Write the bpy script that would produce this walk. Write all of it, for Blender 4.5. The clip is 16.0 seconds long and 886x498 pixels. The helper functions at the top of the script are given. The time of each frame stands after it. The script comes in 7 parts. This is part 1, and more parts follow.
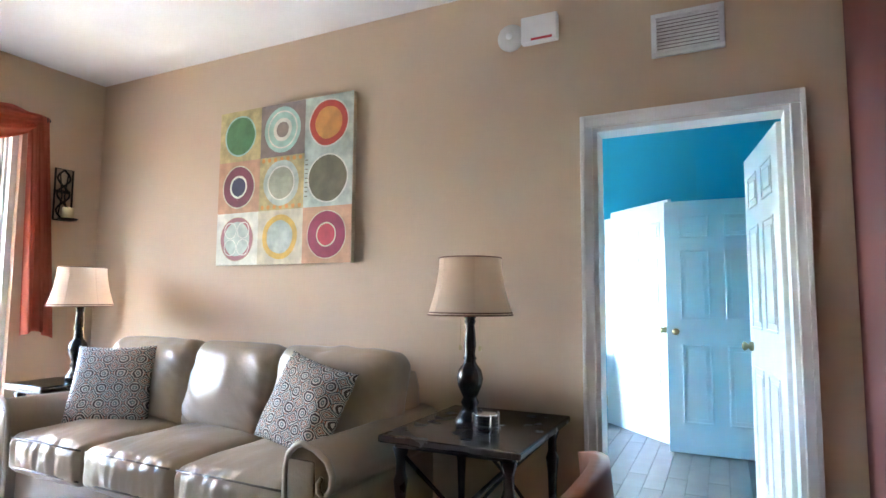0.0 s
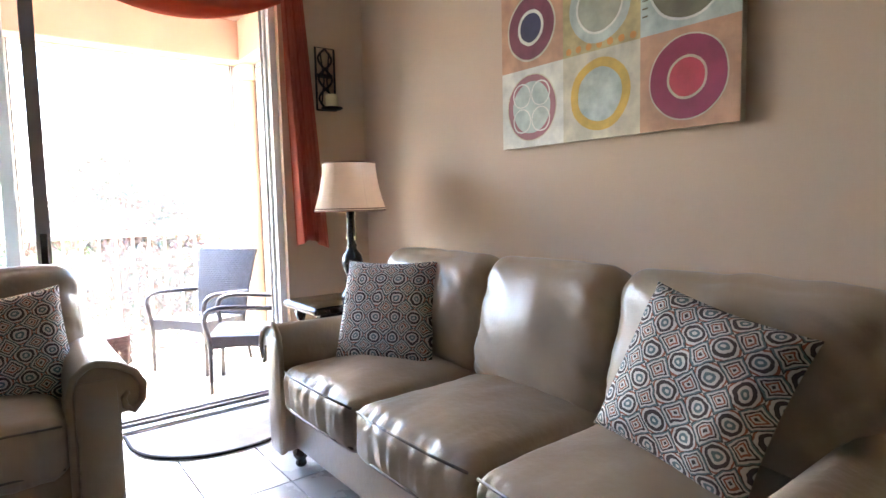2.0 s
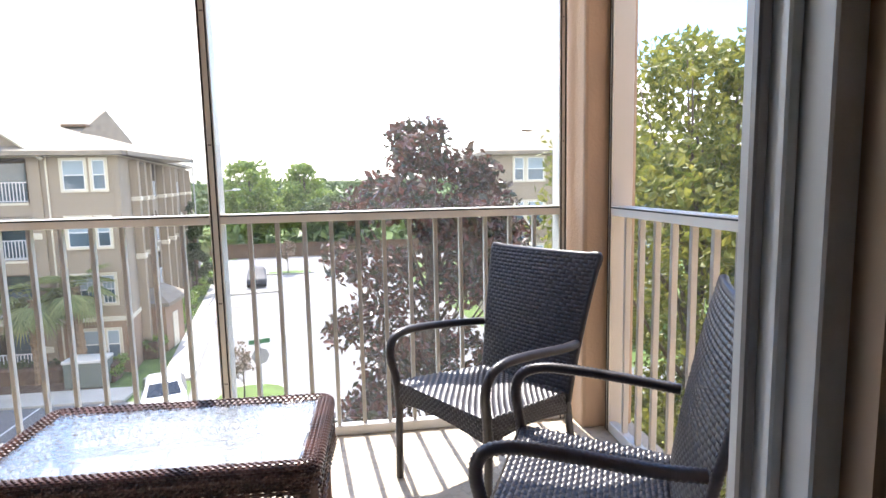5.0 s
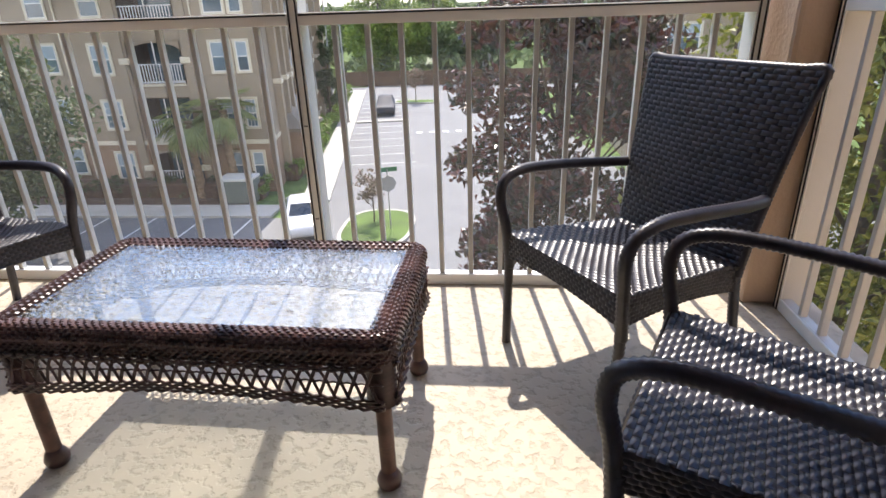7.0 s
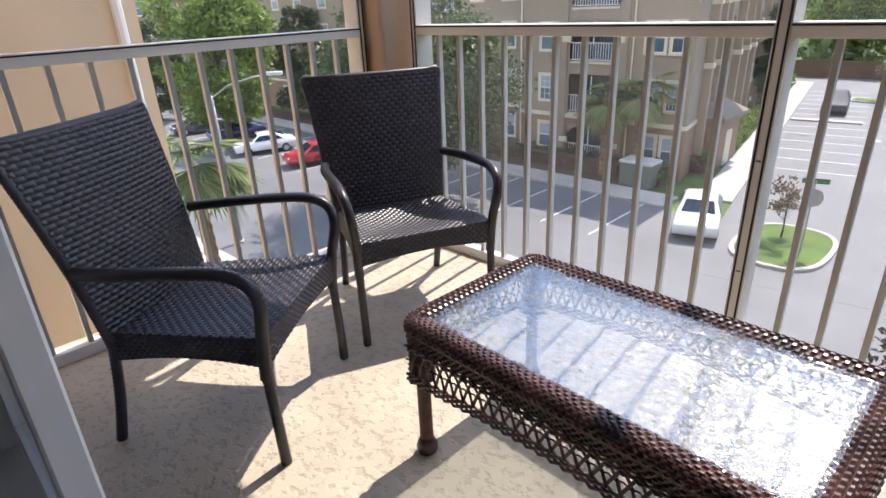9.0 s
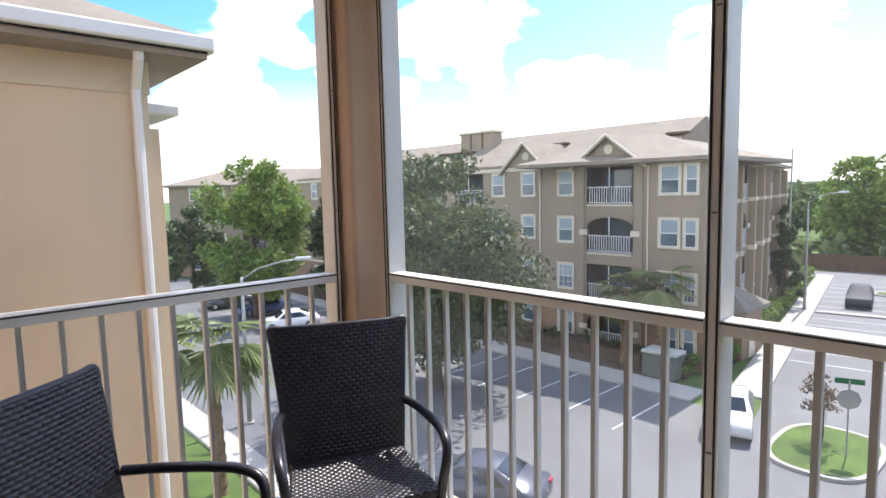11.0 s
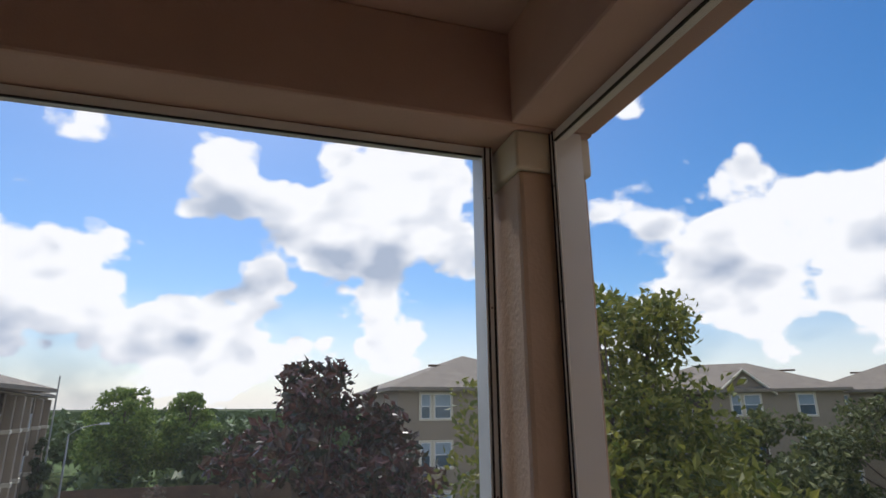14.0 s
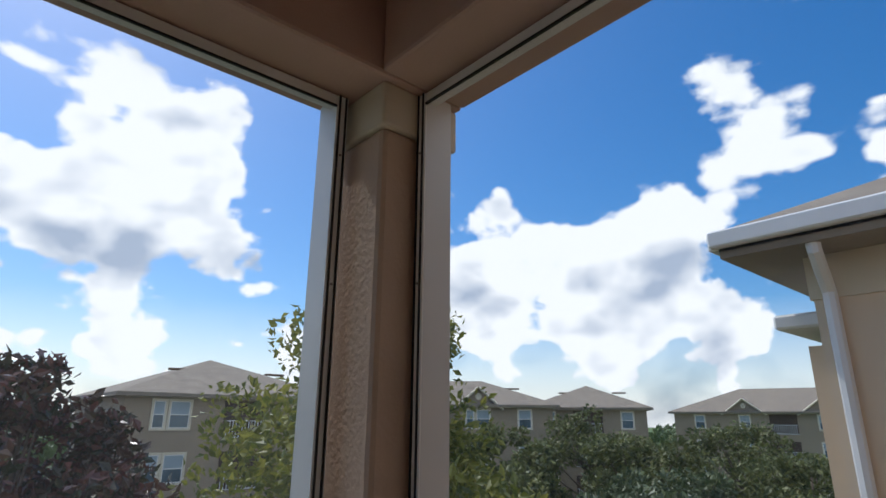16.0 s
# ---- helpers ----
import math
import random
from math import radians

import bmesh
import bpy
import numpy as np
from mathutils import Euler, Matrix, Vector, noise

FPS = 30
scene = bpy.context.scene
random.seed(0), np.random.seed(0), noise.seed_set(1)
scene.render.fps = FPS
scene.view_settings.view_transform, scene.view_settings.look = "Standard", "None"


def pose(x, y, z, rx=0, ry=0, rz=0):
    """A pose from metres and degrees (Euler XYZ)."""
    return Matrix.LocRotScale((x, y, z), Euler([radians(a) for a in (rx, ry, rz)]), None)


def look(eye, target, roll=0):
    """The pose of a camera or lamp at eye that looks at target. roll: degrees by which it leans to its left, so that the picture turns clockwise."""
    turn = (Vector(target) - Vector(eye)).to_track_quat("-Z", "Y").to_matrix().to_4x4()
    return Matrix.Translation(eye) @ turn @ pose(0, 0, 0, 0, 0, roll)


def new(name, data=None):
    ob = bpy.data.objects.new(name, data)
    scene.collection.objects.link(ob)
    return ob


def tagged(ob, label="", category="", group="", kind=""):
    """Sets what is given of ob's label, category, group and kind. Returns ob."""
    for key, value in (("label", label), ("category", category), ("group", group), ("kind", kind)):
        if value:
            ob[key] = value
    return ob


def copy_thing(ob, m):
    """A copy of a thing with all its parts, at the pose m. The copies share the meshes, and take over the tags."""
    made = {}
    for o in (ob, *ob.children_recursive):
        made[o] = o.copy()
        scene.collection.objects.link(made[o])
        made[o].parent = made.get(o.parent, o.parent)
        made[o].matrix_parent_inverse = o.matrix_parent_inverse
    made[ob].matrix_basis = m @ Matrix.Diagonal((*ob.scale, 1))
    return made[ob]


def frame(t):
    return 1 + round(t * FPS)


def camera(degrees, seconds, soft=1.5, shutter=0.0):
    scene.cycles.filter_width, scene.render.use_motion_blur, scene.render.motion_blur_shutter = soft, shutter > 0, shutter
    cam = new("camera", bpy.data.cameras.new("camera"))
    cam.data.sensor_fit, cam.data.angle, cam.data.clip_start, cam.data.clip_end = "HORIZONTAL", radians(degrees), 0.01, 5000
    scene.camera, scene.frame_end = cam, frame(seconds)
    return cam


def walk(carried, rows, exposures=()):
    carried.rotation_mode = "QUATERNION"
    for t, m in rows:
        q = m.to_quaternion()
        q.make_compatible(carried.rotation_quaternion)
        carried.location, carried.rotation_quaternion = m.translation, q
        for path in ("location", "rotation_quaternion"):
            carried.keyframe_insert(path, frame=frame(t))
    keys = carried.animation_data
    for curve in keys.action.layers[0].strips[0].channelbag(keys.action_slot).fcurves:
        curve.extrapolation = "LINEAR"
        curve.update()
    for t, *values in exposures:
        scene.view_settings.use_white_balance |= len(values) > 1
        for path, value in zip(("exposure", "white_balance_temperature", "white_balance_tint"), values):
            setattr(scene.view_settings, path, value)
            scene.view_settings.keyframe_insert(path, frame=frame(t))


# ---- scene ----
PATH = [
    (0, (-2.746, -4.329, 1.2), (-0.957, -3.452, 1.374), 0.4),
    (0.5, (-2.606, -4.011, 1.156), (-0.854, -3.05, 1.237), 0.1),
    (1, (-2.406, -3.755, 1.109), (-0.778, -2.594, 1.107), -0.1),
    (1.5, (-2.179, -3.509, 1.127), (-0.691, -2.175, 1.025), -0.3),
    (2, (-1.922, -3.269, 1.167), (-0.697, -1.696, 1.004), -1.3),
    (2.5, (-1.656, -2.909, 1.153), (-0.737, -1.142, 0.972), -1.3),
    (3, (-1.428, -2.483, 1.175), (-0.703, -0.63, 0.976), -0.9),
    (3.5, (-1.311, -1.96, 1.183), (-0.825, -0.03, 0.986), -1.0),
    (3.7, (-1.282, -1.752, 1.191), (-0.865, 0.195, 0.998), -0.7),
    (5.8, (-1.001, -0.13, 1.04), (-0.841, 1.828, 0.668), -1.7),
    (6, (-0.986, -0.107, 1.026), (-0.875, 1.836, 0.569), -1.7),
    (6.5, (-1.025, -0.06, 1.001), (-0.993, 1.839, 0.374), -1.8),
    (7, (-1.036, 0.02, 0.982), (-1.218, 1.85, 0.196), -1.9),
    (7.5, (-1.09, 0.1, 0.978), (-1.676, 1.824, 0.151), -2.2),
    (8, (-1.239, 0.167, 1.017), (-2.111, 1.757, 0.174), -1.3),
    (8.5, (-1.272, 0.219, 1.039), (-2.4, 1.638, 0.193), -1.2),
    (8.7, (-1.262, 0.239, 1.052), (-2.483, 1.577, 0.204), -1.3),
    (10.8, (-1.144, 0.506, 1.327), (-2.691, 1.737, 1.024), -1.4),
    (11, (-1.102, 0.534, 1.378), (-2.569, 1.879, 1.18), -1.3),
    (11.5, (-1.034, 0.559, 1.476), (-2.116, 2.24, 1.537), -1.5),
    (12, (-1.0, 0.569, 1.505), (-1.796, 2.391, 1.721), -1.1),
    (12.5, (-0.928, 0.561, 1.516), (-1.512, 2.447, 1.835), -1.3),
    (13, (-0.908, 0.569, 1.54), (-1.238, 2.496, 1.962), -1.0),
    (13.5, (-0.913, 0.538, 1.543), (-0.827, 2.471, 2.048), -0.6),
    (14, (-0.828, 0.491, 1.564), (-0.258, 2.329, 2.11), -0.4),
    (14.5, (-0.846, 0.47, 1.532), (0.031, 2.176, 2.1), -0.6),
    (15, (-0.843, 0.596, 1.524), (0.199, 2.206, 2.09), -0.2),
    (15.5, (-0.811, 0.776, 1.532), (0.331, 2.318, 2.096), 0.0),
    (16, (-0.891, 0.9, 1.531), (0.37, 2.339, 2.113), 0.5),
]
EXPOSURES = [(0.0, 6.1, 5950, 10), (0.5, 5.95, 6250, 13), (1.0, 5.85, 6300, 13), (1.5, 5.7, 6300, 13), (2.0, 5.3, 6300, 13), (2.5, 4.65, 6250, 13), (3.0, 4.2, 6300, 12), (3.5, 3.8, 6200, 12), (3.7, 3.5, 6200, 12), (5.0, 1.8, 6480, 12), (5.8, 1.1, 6640, 12), (7.0, 1.1, 6640, 13), (8.7, 1.0, 6590, 14), (10.8, 1.05, 6250, 12), (11.0, 0.95, 6350, 12), (11.5, 0.35, 6450, 14), (12.0, -0.1, 6450, 14), (12.5, -0.4, 6300, 13), (14.0, -0.4, 6150, 12), (15.0, -0.4, 6000, 11), (16.0, -0.38, 5900, 9)]
cam = camera(75.9, 16.0)
walk(cam, [(t, look(eye, target, roll)) for t, eye, target, roll in PATH], EXPOSURES)

# ---- world and sun ----
SUN_DIR = Vector((-0.12, 1.0, 0)).normalized() * math.cos(radians(57)) + Vector((0, 0, math.sin(radians(57))))
world = bpy.data.worlds.new("sky")
scene.world = world
world.use_nodes = True
wt = world.node_tree


def wnode(kind, **inputs):
    n = wt.nodes.new(kind)
    for k, v in inputs.items():
        n.inputs[k].default_value = v
    return n


def wmath(op, a, b=None, clamp=False):
    n = wt.nodes.new("ShaderNodeMath")
    n.operation, n.use_clamp = op, clamp
    for i, v in enumerate((a, b)):
        if v is None:
            continue
        if isinstance(v, (int, float)):
            n.inputs[i].default_value = v
        else:
            wt.links.new(v, n.inputs[i])
    return n.outputs[0]


sky = wt.nodes.new("ShaderNodeTexSky")
sky.sky_type, sky.sun_disc = "NISHITA", False
sky.sun_elevation, sky.sun_rotation = radians(57), math.atan2(SUN_DIR.x, SUN_DIR.y)
sky.air_density, sky.dust_density, sky.ozone_density = 1.0, 1.1, 2.0
geo = wt.nodes.new("ShaderNodeTexCoord")
sep = wt.nodes.new("ShaderNodeSeparateXYZ")
wt.links.new(geo.outputs["Generated"], sep.inputs[0])
# cumulus: noise over the directions; the tone compares each spot with one nearer the sun
low_z = wmath("MAXIMUM", sep.outputs[2], 0.0)
squeeze = wmath("ADD", wmath("MULTIPLY", low_z, 0.55), 0.62)
deck = wt.nodes.new("ShaderNodeCombineXYZ")
wt.links.new(wmath("DIVIDE", sep.outputs[0], squeeze), deck.inputs[0])
wt.links.new(wmath("DIVIDE", sep.outputs[1], squeeze), deck.inputs[1])
wt.links.new(wmath("MULTIPLY", sep.outputs[2], 1.7), deck.inputs[2])


def cloud_noise(shift, detail, lumps=True):
    move = wt.nodes.new("ShaderNodeVectorMath")
    move.operation = "ADD"
    move.inputs[1].default_value = shift
    wt.links.new(deck.outputs[0], move.inputs[0])
    n = wnode("ShaderNodeTexNoise", Scale=2.45, Detail=detail, Roughness=0.50, Distortion=0.15)
    wt.links.new(move.outputs[0], n.inputs["Vector"])
    body = n.outputs["Fac"]
    # cauliflower lumps of two sizes
    for size, share in ((9.0, 0.16), (22.0, 0.075)) if lumps else ((11.0, 0.10),):
        lump = wnode("ShaderNodeTexVoronoi", Scale=size)
        lump.feature = "SMOOTH_F1"
        lump.inputs["Smoothness"].default_value = 0.35
        wt.links.new(move.outputs[0], lump.inputs["Vector"])
        body = wmath("ADD", body, wmath("MULTIPLY", wmath("SUBTRACT", 0.42, lump.outputs["Distance"]), share))
    return body


CLOUD_SHIFT = (3.7, 1.2, 0.4)
here = cloud_noise(CLOUD_SHIFT, 9.0)
SUNWARD = tuple(CLOUD_SHIFT[k] + (SUN_DIR[k] * 0.05 if k < 2 else 0.10) for k in range(3))
relief = wmath("SUBTRACT", cloud_noise(CLOUD_SHIFT, 5.0, False), cloud_noise(SUNWARD, 5.0, False))
# the heaps over the lot: azimuth from north, height and radius in degrees
HEAPS = [(-5, 23, 7.0), (7, 24, 6.3), (15, 24, 4.4), (7, 17, 7.6), (-3, 9, 6.8), (12, 10, 5.2), (20, 12, 5.0), (39, 18, 5.8), (48, 20, 5.2), (45, 12, 7.2), (60, 14, 6.2), (56, 8, 6.5), (68, 8, 4.5), (47, 35, 2.4), (38, 29, 3.8), (73, 29, 6.4), (80, 34, 4.6), (-41, 20, 5.8), (-35, 21, 3.2), (-45, 14, 4.6), (-53, 8, 4.2), (-36, 9, 6.2), (-20, 14, 7.4), (-18, 27, 5.0), (-65, 19, 3.6), (-71, 8, 7.0), (-24, 5, 6.0), (32, 6, 7.0)]
warp_n = wnode("ShaderNodeTexNoise", Scale=6.5, Detail=9.0, Roughness=0.56)
wt.links.new(geo.outputs["Generated"], warp_n.inputs["Vector"])
warp_c = wt.nodes.new("ShaderNodeVectorMath")
warp_c.operation = "SUBTRACT"
warp_c.inputs[1].default_value = (0.5, 0.5, 0.5)
wt.links.new(warp_n.outputs["Color"], warp_c.inputs[0])
warp = wt.nodes.new("ShaderNodeVectorMath")
warp.operation = "MULTIPLY_ADD"
warp.inputs[1].default_value = (0.19, 0.19, 0.15)
wt.links.new(warp_c.outputs[0], warp.inputs[0])
wt.links.new(geo.outputs["Generated"], warp.inputs[2])
heap = None
for az, el, r in HEAPS:
    n = wt.nodes.new("ShaderNodeVectorMath")
    n.operation = "DISTANCE"
    n.inputs[1].default_value = (math.sin(radians(az)) * math.cos(radians(el)), math.cos(radians(az)) * math.cos(radians(el)), math.sin(radians(el)))
    wt.links.new(warp.outputs[0], n.inputs[0])
    one = wmath("SUBTRACT", 1.0, wmath("DIVIDE", n.outputs["Value"], radians(r)))
    heap = one if heap is None else wmath("MAXIMUM", heap, one)
# heaps to the north, free noise over the rest of the sky
north = wnode("ShaderNodeMapRange")
north.inputs["From Min"].default_value, north.inputs["From Max"].default_value = 0.0, 0.25
north.inputs["To Min"].default_value, north.inputs["To Max"].default_value = 0.0, 1.0
wt.links.new(sep.outputs[1], north.inputs["Value"])
heap_body = wmath("ADD", wmath("MULTIPLY", wmath("MAXIMUM", heap, -0.8), 0.15), wmath("ADD", wmath("MULTIPLY", here, 0.85), 0.055))
either = wt.nodes.new("ShaderNodeMix")
wt.links.new(north.outputs[0], either.inputs["Factor"])
wt.links.new(here, either.inputs[2])
wt.links.new(heap_body, either.inputs[3])
cover = wnode("ShaderNodeMapRange")
cover.inputs["From Min"].default_value, cover.inputs["From Max"].default_value = 0.464, 0.514
cover.interpolation_type = "SMOOTHSTEP"
wt.links.new(either.outputs[0], cover.inputs["Value"])
low = wnode("ShaderNodeMapRange")
low.inputs["From Min"].default_value, low.inputs["From Max"].default_value = 0.19, 0.0
low.inputs["To Min"].default_value, low.inputs["To Max"].default_value = 0.0, 0.75
wt.links.new(sep.outputs[2], low.inputs["Value"])
amount = wmath("ADD", cover.outputs[0], low.outputs[0], clamp=True)
thick = wnode("ShaderNodeMapRange")
thick.inputs["From Min"].default_value, thick.inputs["From Max"].default_value = 0.52, 0.66
thick.inputs["To Min"].default_value, thick.inputs["To Max"].default_value = 0.74, 0.40
wt.links.new(either.outputs[0], thick.inputs["Value"])
shade_f = wmath("ADD", wmath("MULTIPLY", relief, 3.4), thick.outputs[0], clamp=True)
tone = wt.nodes.new("ShaderNodeValToRGB")
tone.color_ramp.elements[0].position, tone.color_ramp.elements[0].color = 0.10, (0.44, 0.50, 0.60, 1)
tone.color_ramp.elements[1].position, tone.color_ramp.elements[1].color = 0.66, (1.0, 0.99, 0.97, 1)
wt.links.new(shade_f, tone.inputs[0])
lift = wt.nodes.new("ShaderNodeVectorMath")
lift.operation = "SCALE"
lift.inputs["Scale"].default_value = 11.8
wt.links.new(tone.outputs[0], lift.inputs[0])
blend = wt.nodes.new("ShaderNodeMix")
blend.data_type = "RGBA"
wt.links.new(amount, blend.inputs["Factor"])
deep = wnode("ShaderNodeHueSaturation", Saturation=1.42, Value=1.5)
wt.links.new(sky.outputs[0], deep.inputs["Color"])
wt.links.new(deep.outputs[0], blend.inputs[6])
wt.links.new(lift.outputs[0], blend.inputs[7])
wt.links.new(blend.outputs[2], wt.nodes["Background"].inputs[0])
wt.nodes["Background"].inputs[1].default_value = 0.15

sun = new("sun", bpy.data.lights.new("sun", "SUN"))
sun.data.energy, sun.data.angle, sun.data.color = 4.5, radians(0.5), (1.0, 0.95, 0.87)
sun.matrix_world = look(SUN_DIR * 50, (0, 0, 0))

# daylight from the bedroom's own window
bed_light = new("bedroom_window_light", bpy.data.lights.new("bedroom_window_light", "AREA"))
bed_light.data.shape, bed_light.data.size, bed_light.data.size_y = "RECTANGLE", 1.5, 1.4
bed_light.data.energy, bed_light.data.color = 0.33, (0.86, 0.95, 1.0)
bed_light.matrix_world = look((1.9, -0.02, 1.5), (2.3, -3.0, 1.7))


# ---- materials ----
def mat(name, col, rough=0.6, metal=0.0, var=0.12, scale=6.0, bump=0.0, bscale=80.0, spec=0.5, tint=None, dist=0.01, random_v=0.0, detail=4.0, plateau=False):
    m = bpy.data.materials.new(name)
    m.use_nodes = True
    t = m.node_tree
    b = t.nodes["Principled BSDF"]
    b.inputs["Roughness"].default_value, b.inputs["Metallic"].default_value = rough, metal
    b.inputs["Specular IOR Level"].default_value = spec
    tc = t.nodes.new("ShaderNodeTexCoord")
    n1 = t.nodes.new("ShaderNodeTexNoise")
    n1.inputs["Scale"].default_value, n1.inputs["Detail"].default_value = scale, detail
    t.links.new(tc.outputs["Object"], n1.inputs["Vector"])
    ramp = t.nodes.new("ShaderNodeValToRGB")
    c2 = tint or tuple(min(1.0, c * (1 + var)) for c in col)
    c1 = tuple(c * (1 - var) for c in col)
    ramp.color_ramp.elements[0].position, ramp.color_ramp.elements[0].color = 0.32, (*c1, 1)
    ramp.color_ramp.elements[1].position, ramp.color_ramp.elements[1].color = 0.68, (*c2, 1)
    t.links.new(n1.outputs["Fac"], ramp.inputs[0])
    out = ramp.outputs[0]
    if random_v:
        info = t.nodes.new("ShaderNodeObjectInfo")
        hsv = t.nodes.new("ShaderNodeHueSaturation")
        mr = t.nodes.new("ShaderNodeMapRange")
        mr.inputs["To Min"].default_value, mr.inputs["To Max"].default_value = 1 - random_v, 1 + random_v
        t.links.new(info.outputs["Random"], mr.inputs["Value"])
        t.links.new(mr.outputs[0], hsv.inputs["Value"])
        t.links.new(out, hsv.inputs["Color"])
        out = hsv.outputs[0]
    t.links.new(out, b.inputs["Base Color"])
    n2 = t.nodes.new("ShaderNodeTexNoise")
    n2.inputs["Scale"].default_value, n2.inputs["Detail"].default_value = bscale, 4.0
    t.links.new(tc.outputs["Object"], n2.inputs["Vector"])
    rr = t.nodes.new("ShaderNodeMapRange")
    rr.inputs["To Min"].default_value, rr.inputs["To Max"].default_value = max(0.02, rough - 0.08), min(1.0, rough + 0.08)
    t.links.new(n1.outputs["Fac"], rr.inputs["Value"])
    t.links.new(rr.outputs[0], b.inputs["Roughness"])
    if bump:
        bn = t.nodes.new("ShaderNodeBump")
        bn.inputs["Strength"].default_value, bn.inputs["Distance"].default_value = bump, dist
        height_out = n2.outputs["Fac"]
        if plateau:
            flat_top = t.nodes.new("ShaderNodeMapRange")
            flat_top.interpolation_type = "SMOOTHSTEP"
            flat_top.inputs["From Min"].default_value, flat_top.inputs["From Max"].default_value = 0.34, 0.52
            t.links.new(height_out, flat_top.inputs["Value"])
            height_out = flat_top.outputs[0]
            # grime in the low parts
            dirt = t.nodes.new("ShaderNodeMix")
            dirt.data_type = "RGBA"
            dirt.inputs[6].default_value = (0.90, 0.885, 0.87, 1)
            dirt.inputs[7].default_value = (1.06, 1.05, 1.04, 1)
            t.links.new(height_out, dirt.inputs["Factor"])
            grime = t.nodes.new("ShaderNodeMix")
            grime.data_type, grime.blend_type = "RGBA", "MULTIPLY"
            grime.inputs["Factor"].default_value = 1.0
            t.links.new(b.inputs["Base Color"].links[0].from_socket, grime.inputs[6])
            t.links.new(dirt.outputs[2], grime.inputs[7])
            t.links.new(grime.outputs[2], b.inputs["Base Color"])
        t.links.new(height_out, bn.inputs["Height"])
        t.links.new(bn.outputs[0], b.inputs["Normal"])
    return m


def leaf_mat(name, c1, c2, rough=0.5, back=0.25):
    """Leaf colours vary from leaf to leaf; some light passes through."""
    m = bpy.data.materials.new(name)
    m.use_nodes = True
    t = m.node_tree
    b = t.nodes["Principled BSDF"]
    b.inputs["Roughness"].default_value = rough
    g = t.nodes.new("ShaderNodeNewGeometry")
    r = t.nodes.new("ShaderNodeValToRGB")
    r.color_ramp.elements[0].color, r.color_ramp.elements[1].color = (*c1, 1), (*c2, 1)
    t.links.new(g.outputs["Random Per Island"], r.inputs[0])
    t.links.new(r.outputs[0], b.inputs["Base Color"])
    tr = t.nodes.new("ShaderNodeBsdfTranslucent")
    t.links.new(r.outputs[0], tr.inputs["Color"])
    mx = t.nodes.new("ShaderNodeMixShader")
    mx.inputs[0].default_value = back
    t.links.new(b.outputs[0], mx.inputs[1])
    t.links.new(tr.outputs[0], mx.inputs[2])
    t.links.new(mx.outputs[0], t.nodes["Material Output"].inputs[0])
    return m


def fabric_mat(name, col, back=0.35, rough=0.85, var=0.08):
    m = mat(name, col, rough, var=var, scale=5, bump=0.2, bscale=400, dist=0.002, spec=0.2)
    t = m.node_tree
    b = t.nodes["Principled BSDF"]
    tr = t.nodes.new("ShaderNodeBsdfTranslucent")
    tr.inputs["Color"].default_value = (*col, 1)
    mx = t.nodes.new("ShaderNodeMixShader")
    mx.inputs[0].default_value = back
    t.links.new(b.outputs[0], mx.inputs[1])
    t.links.new(tr.outputs[0], mx.inputs[2])
    t.links.new(mx.outputs[0], t.nodes["Material Output"].inputs[0])
    return m


def glass_mat(name, col=(0.9, 0.96, 0.95), rough=0.0, bump=0.0, bscale=40.0):
    m = bpy.data.materials.new(name)
    m.use_nodes = True
    t = m.node_tree
    b = t.nodes["Principled BSDF"]
    b.inputs["Base Color"].default_value = (*col, 1)
    b.inputs["Transmission Weight"].default_value, b.inputs["Roughness"].default_value = 1.0, rough
    b.inputs["IOR"].default_value = 1.45
    if bump:
        tc = t.nodes.new("ShaderNodeTexCoord")
        mp = t.nodes.new("ShaderNodeMapping")
        mp.inputs["Scale"].default_value = (1.0, 2.2, 1.0)
        n = t.nodes.new("ShaderNodeTexNoise")
        n.inputs["Scale"].default_value, n.inputs["Detail"].default_value = bscale, 1.0
        bn = t.nodes.new("ShaderNodeBump")
        bn.inputs["Strength"].default_value, bn.inputs["Distance"].default_value = bump, 0.01
        t.links.new(tc.outputs["Object"], mp.inputs[0])
        t.links.new(mp.outputs[0], n.inputs["Vector"])
        t.links.new(n.outputs["Fac"], bn.inputs["Height"])
        t.links.new(bn.outputs[0], b.inputs["Normal"])
    return m


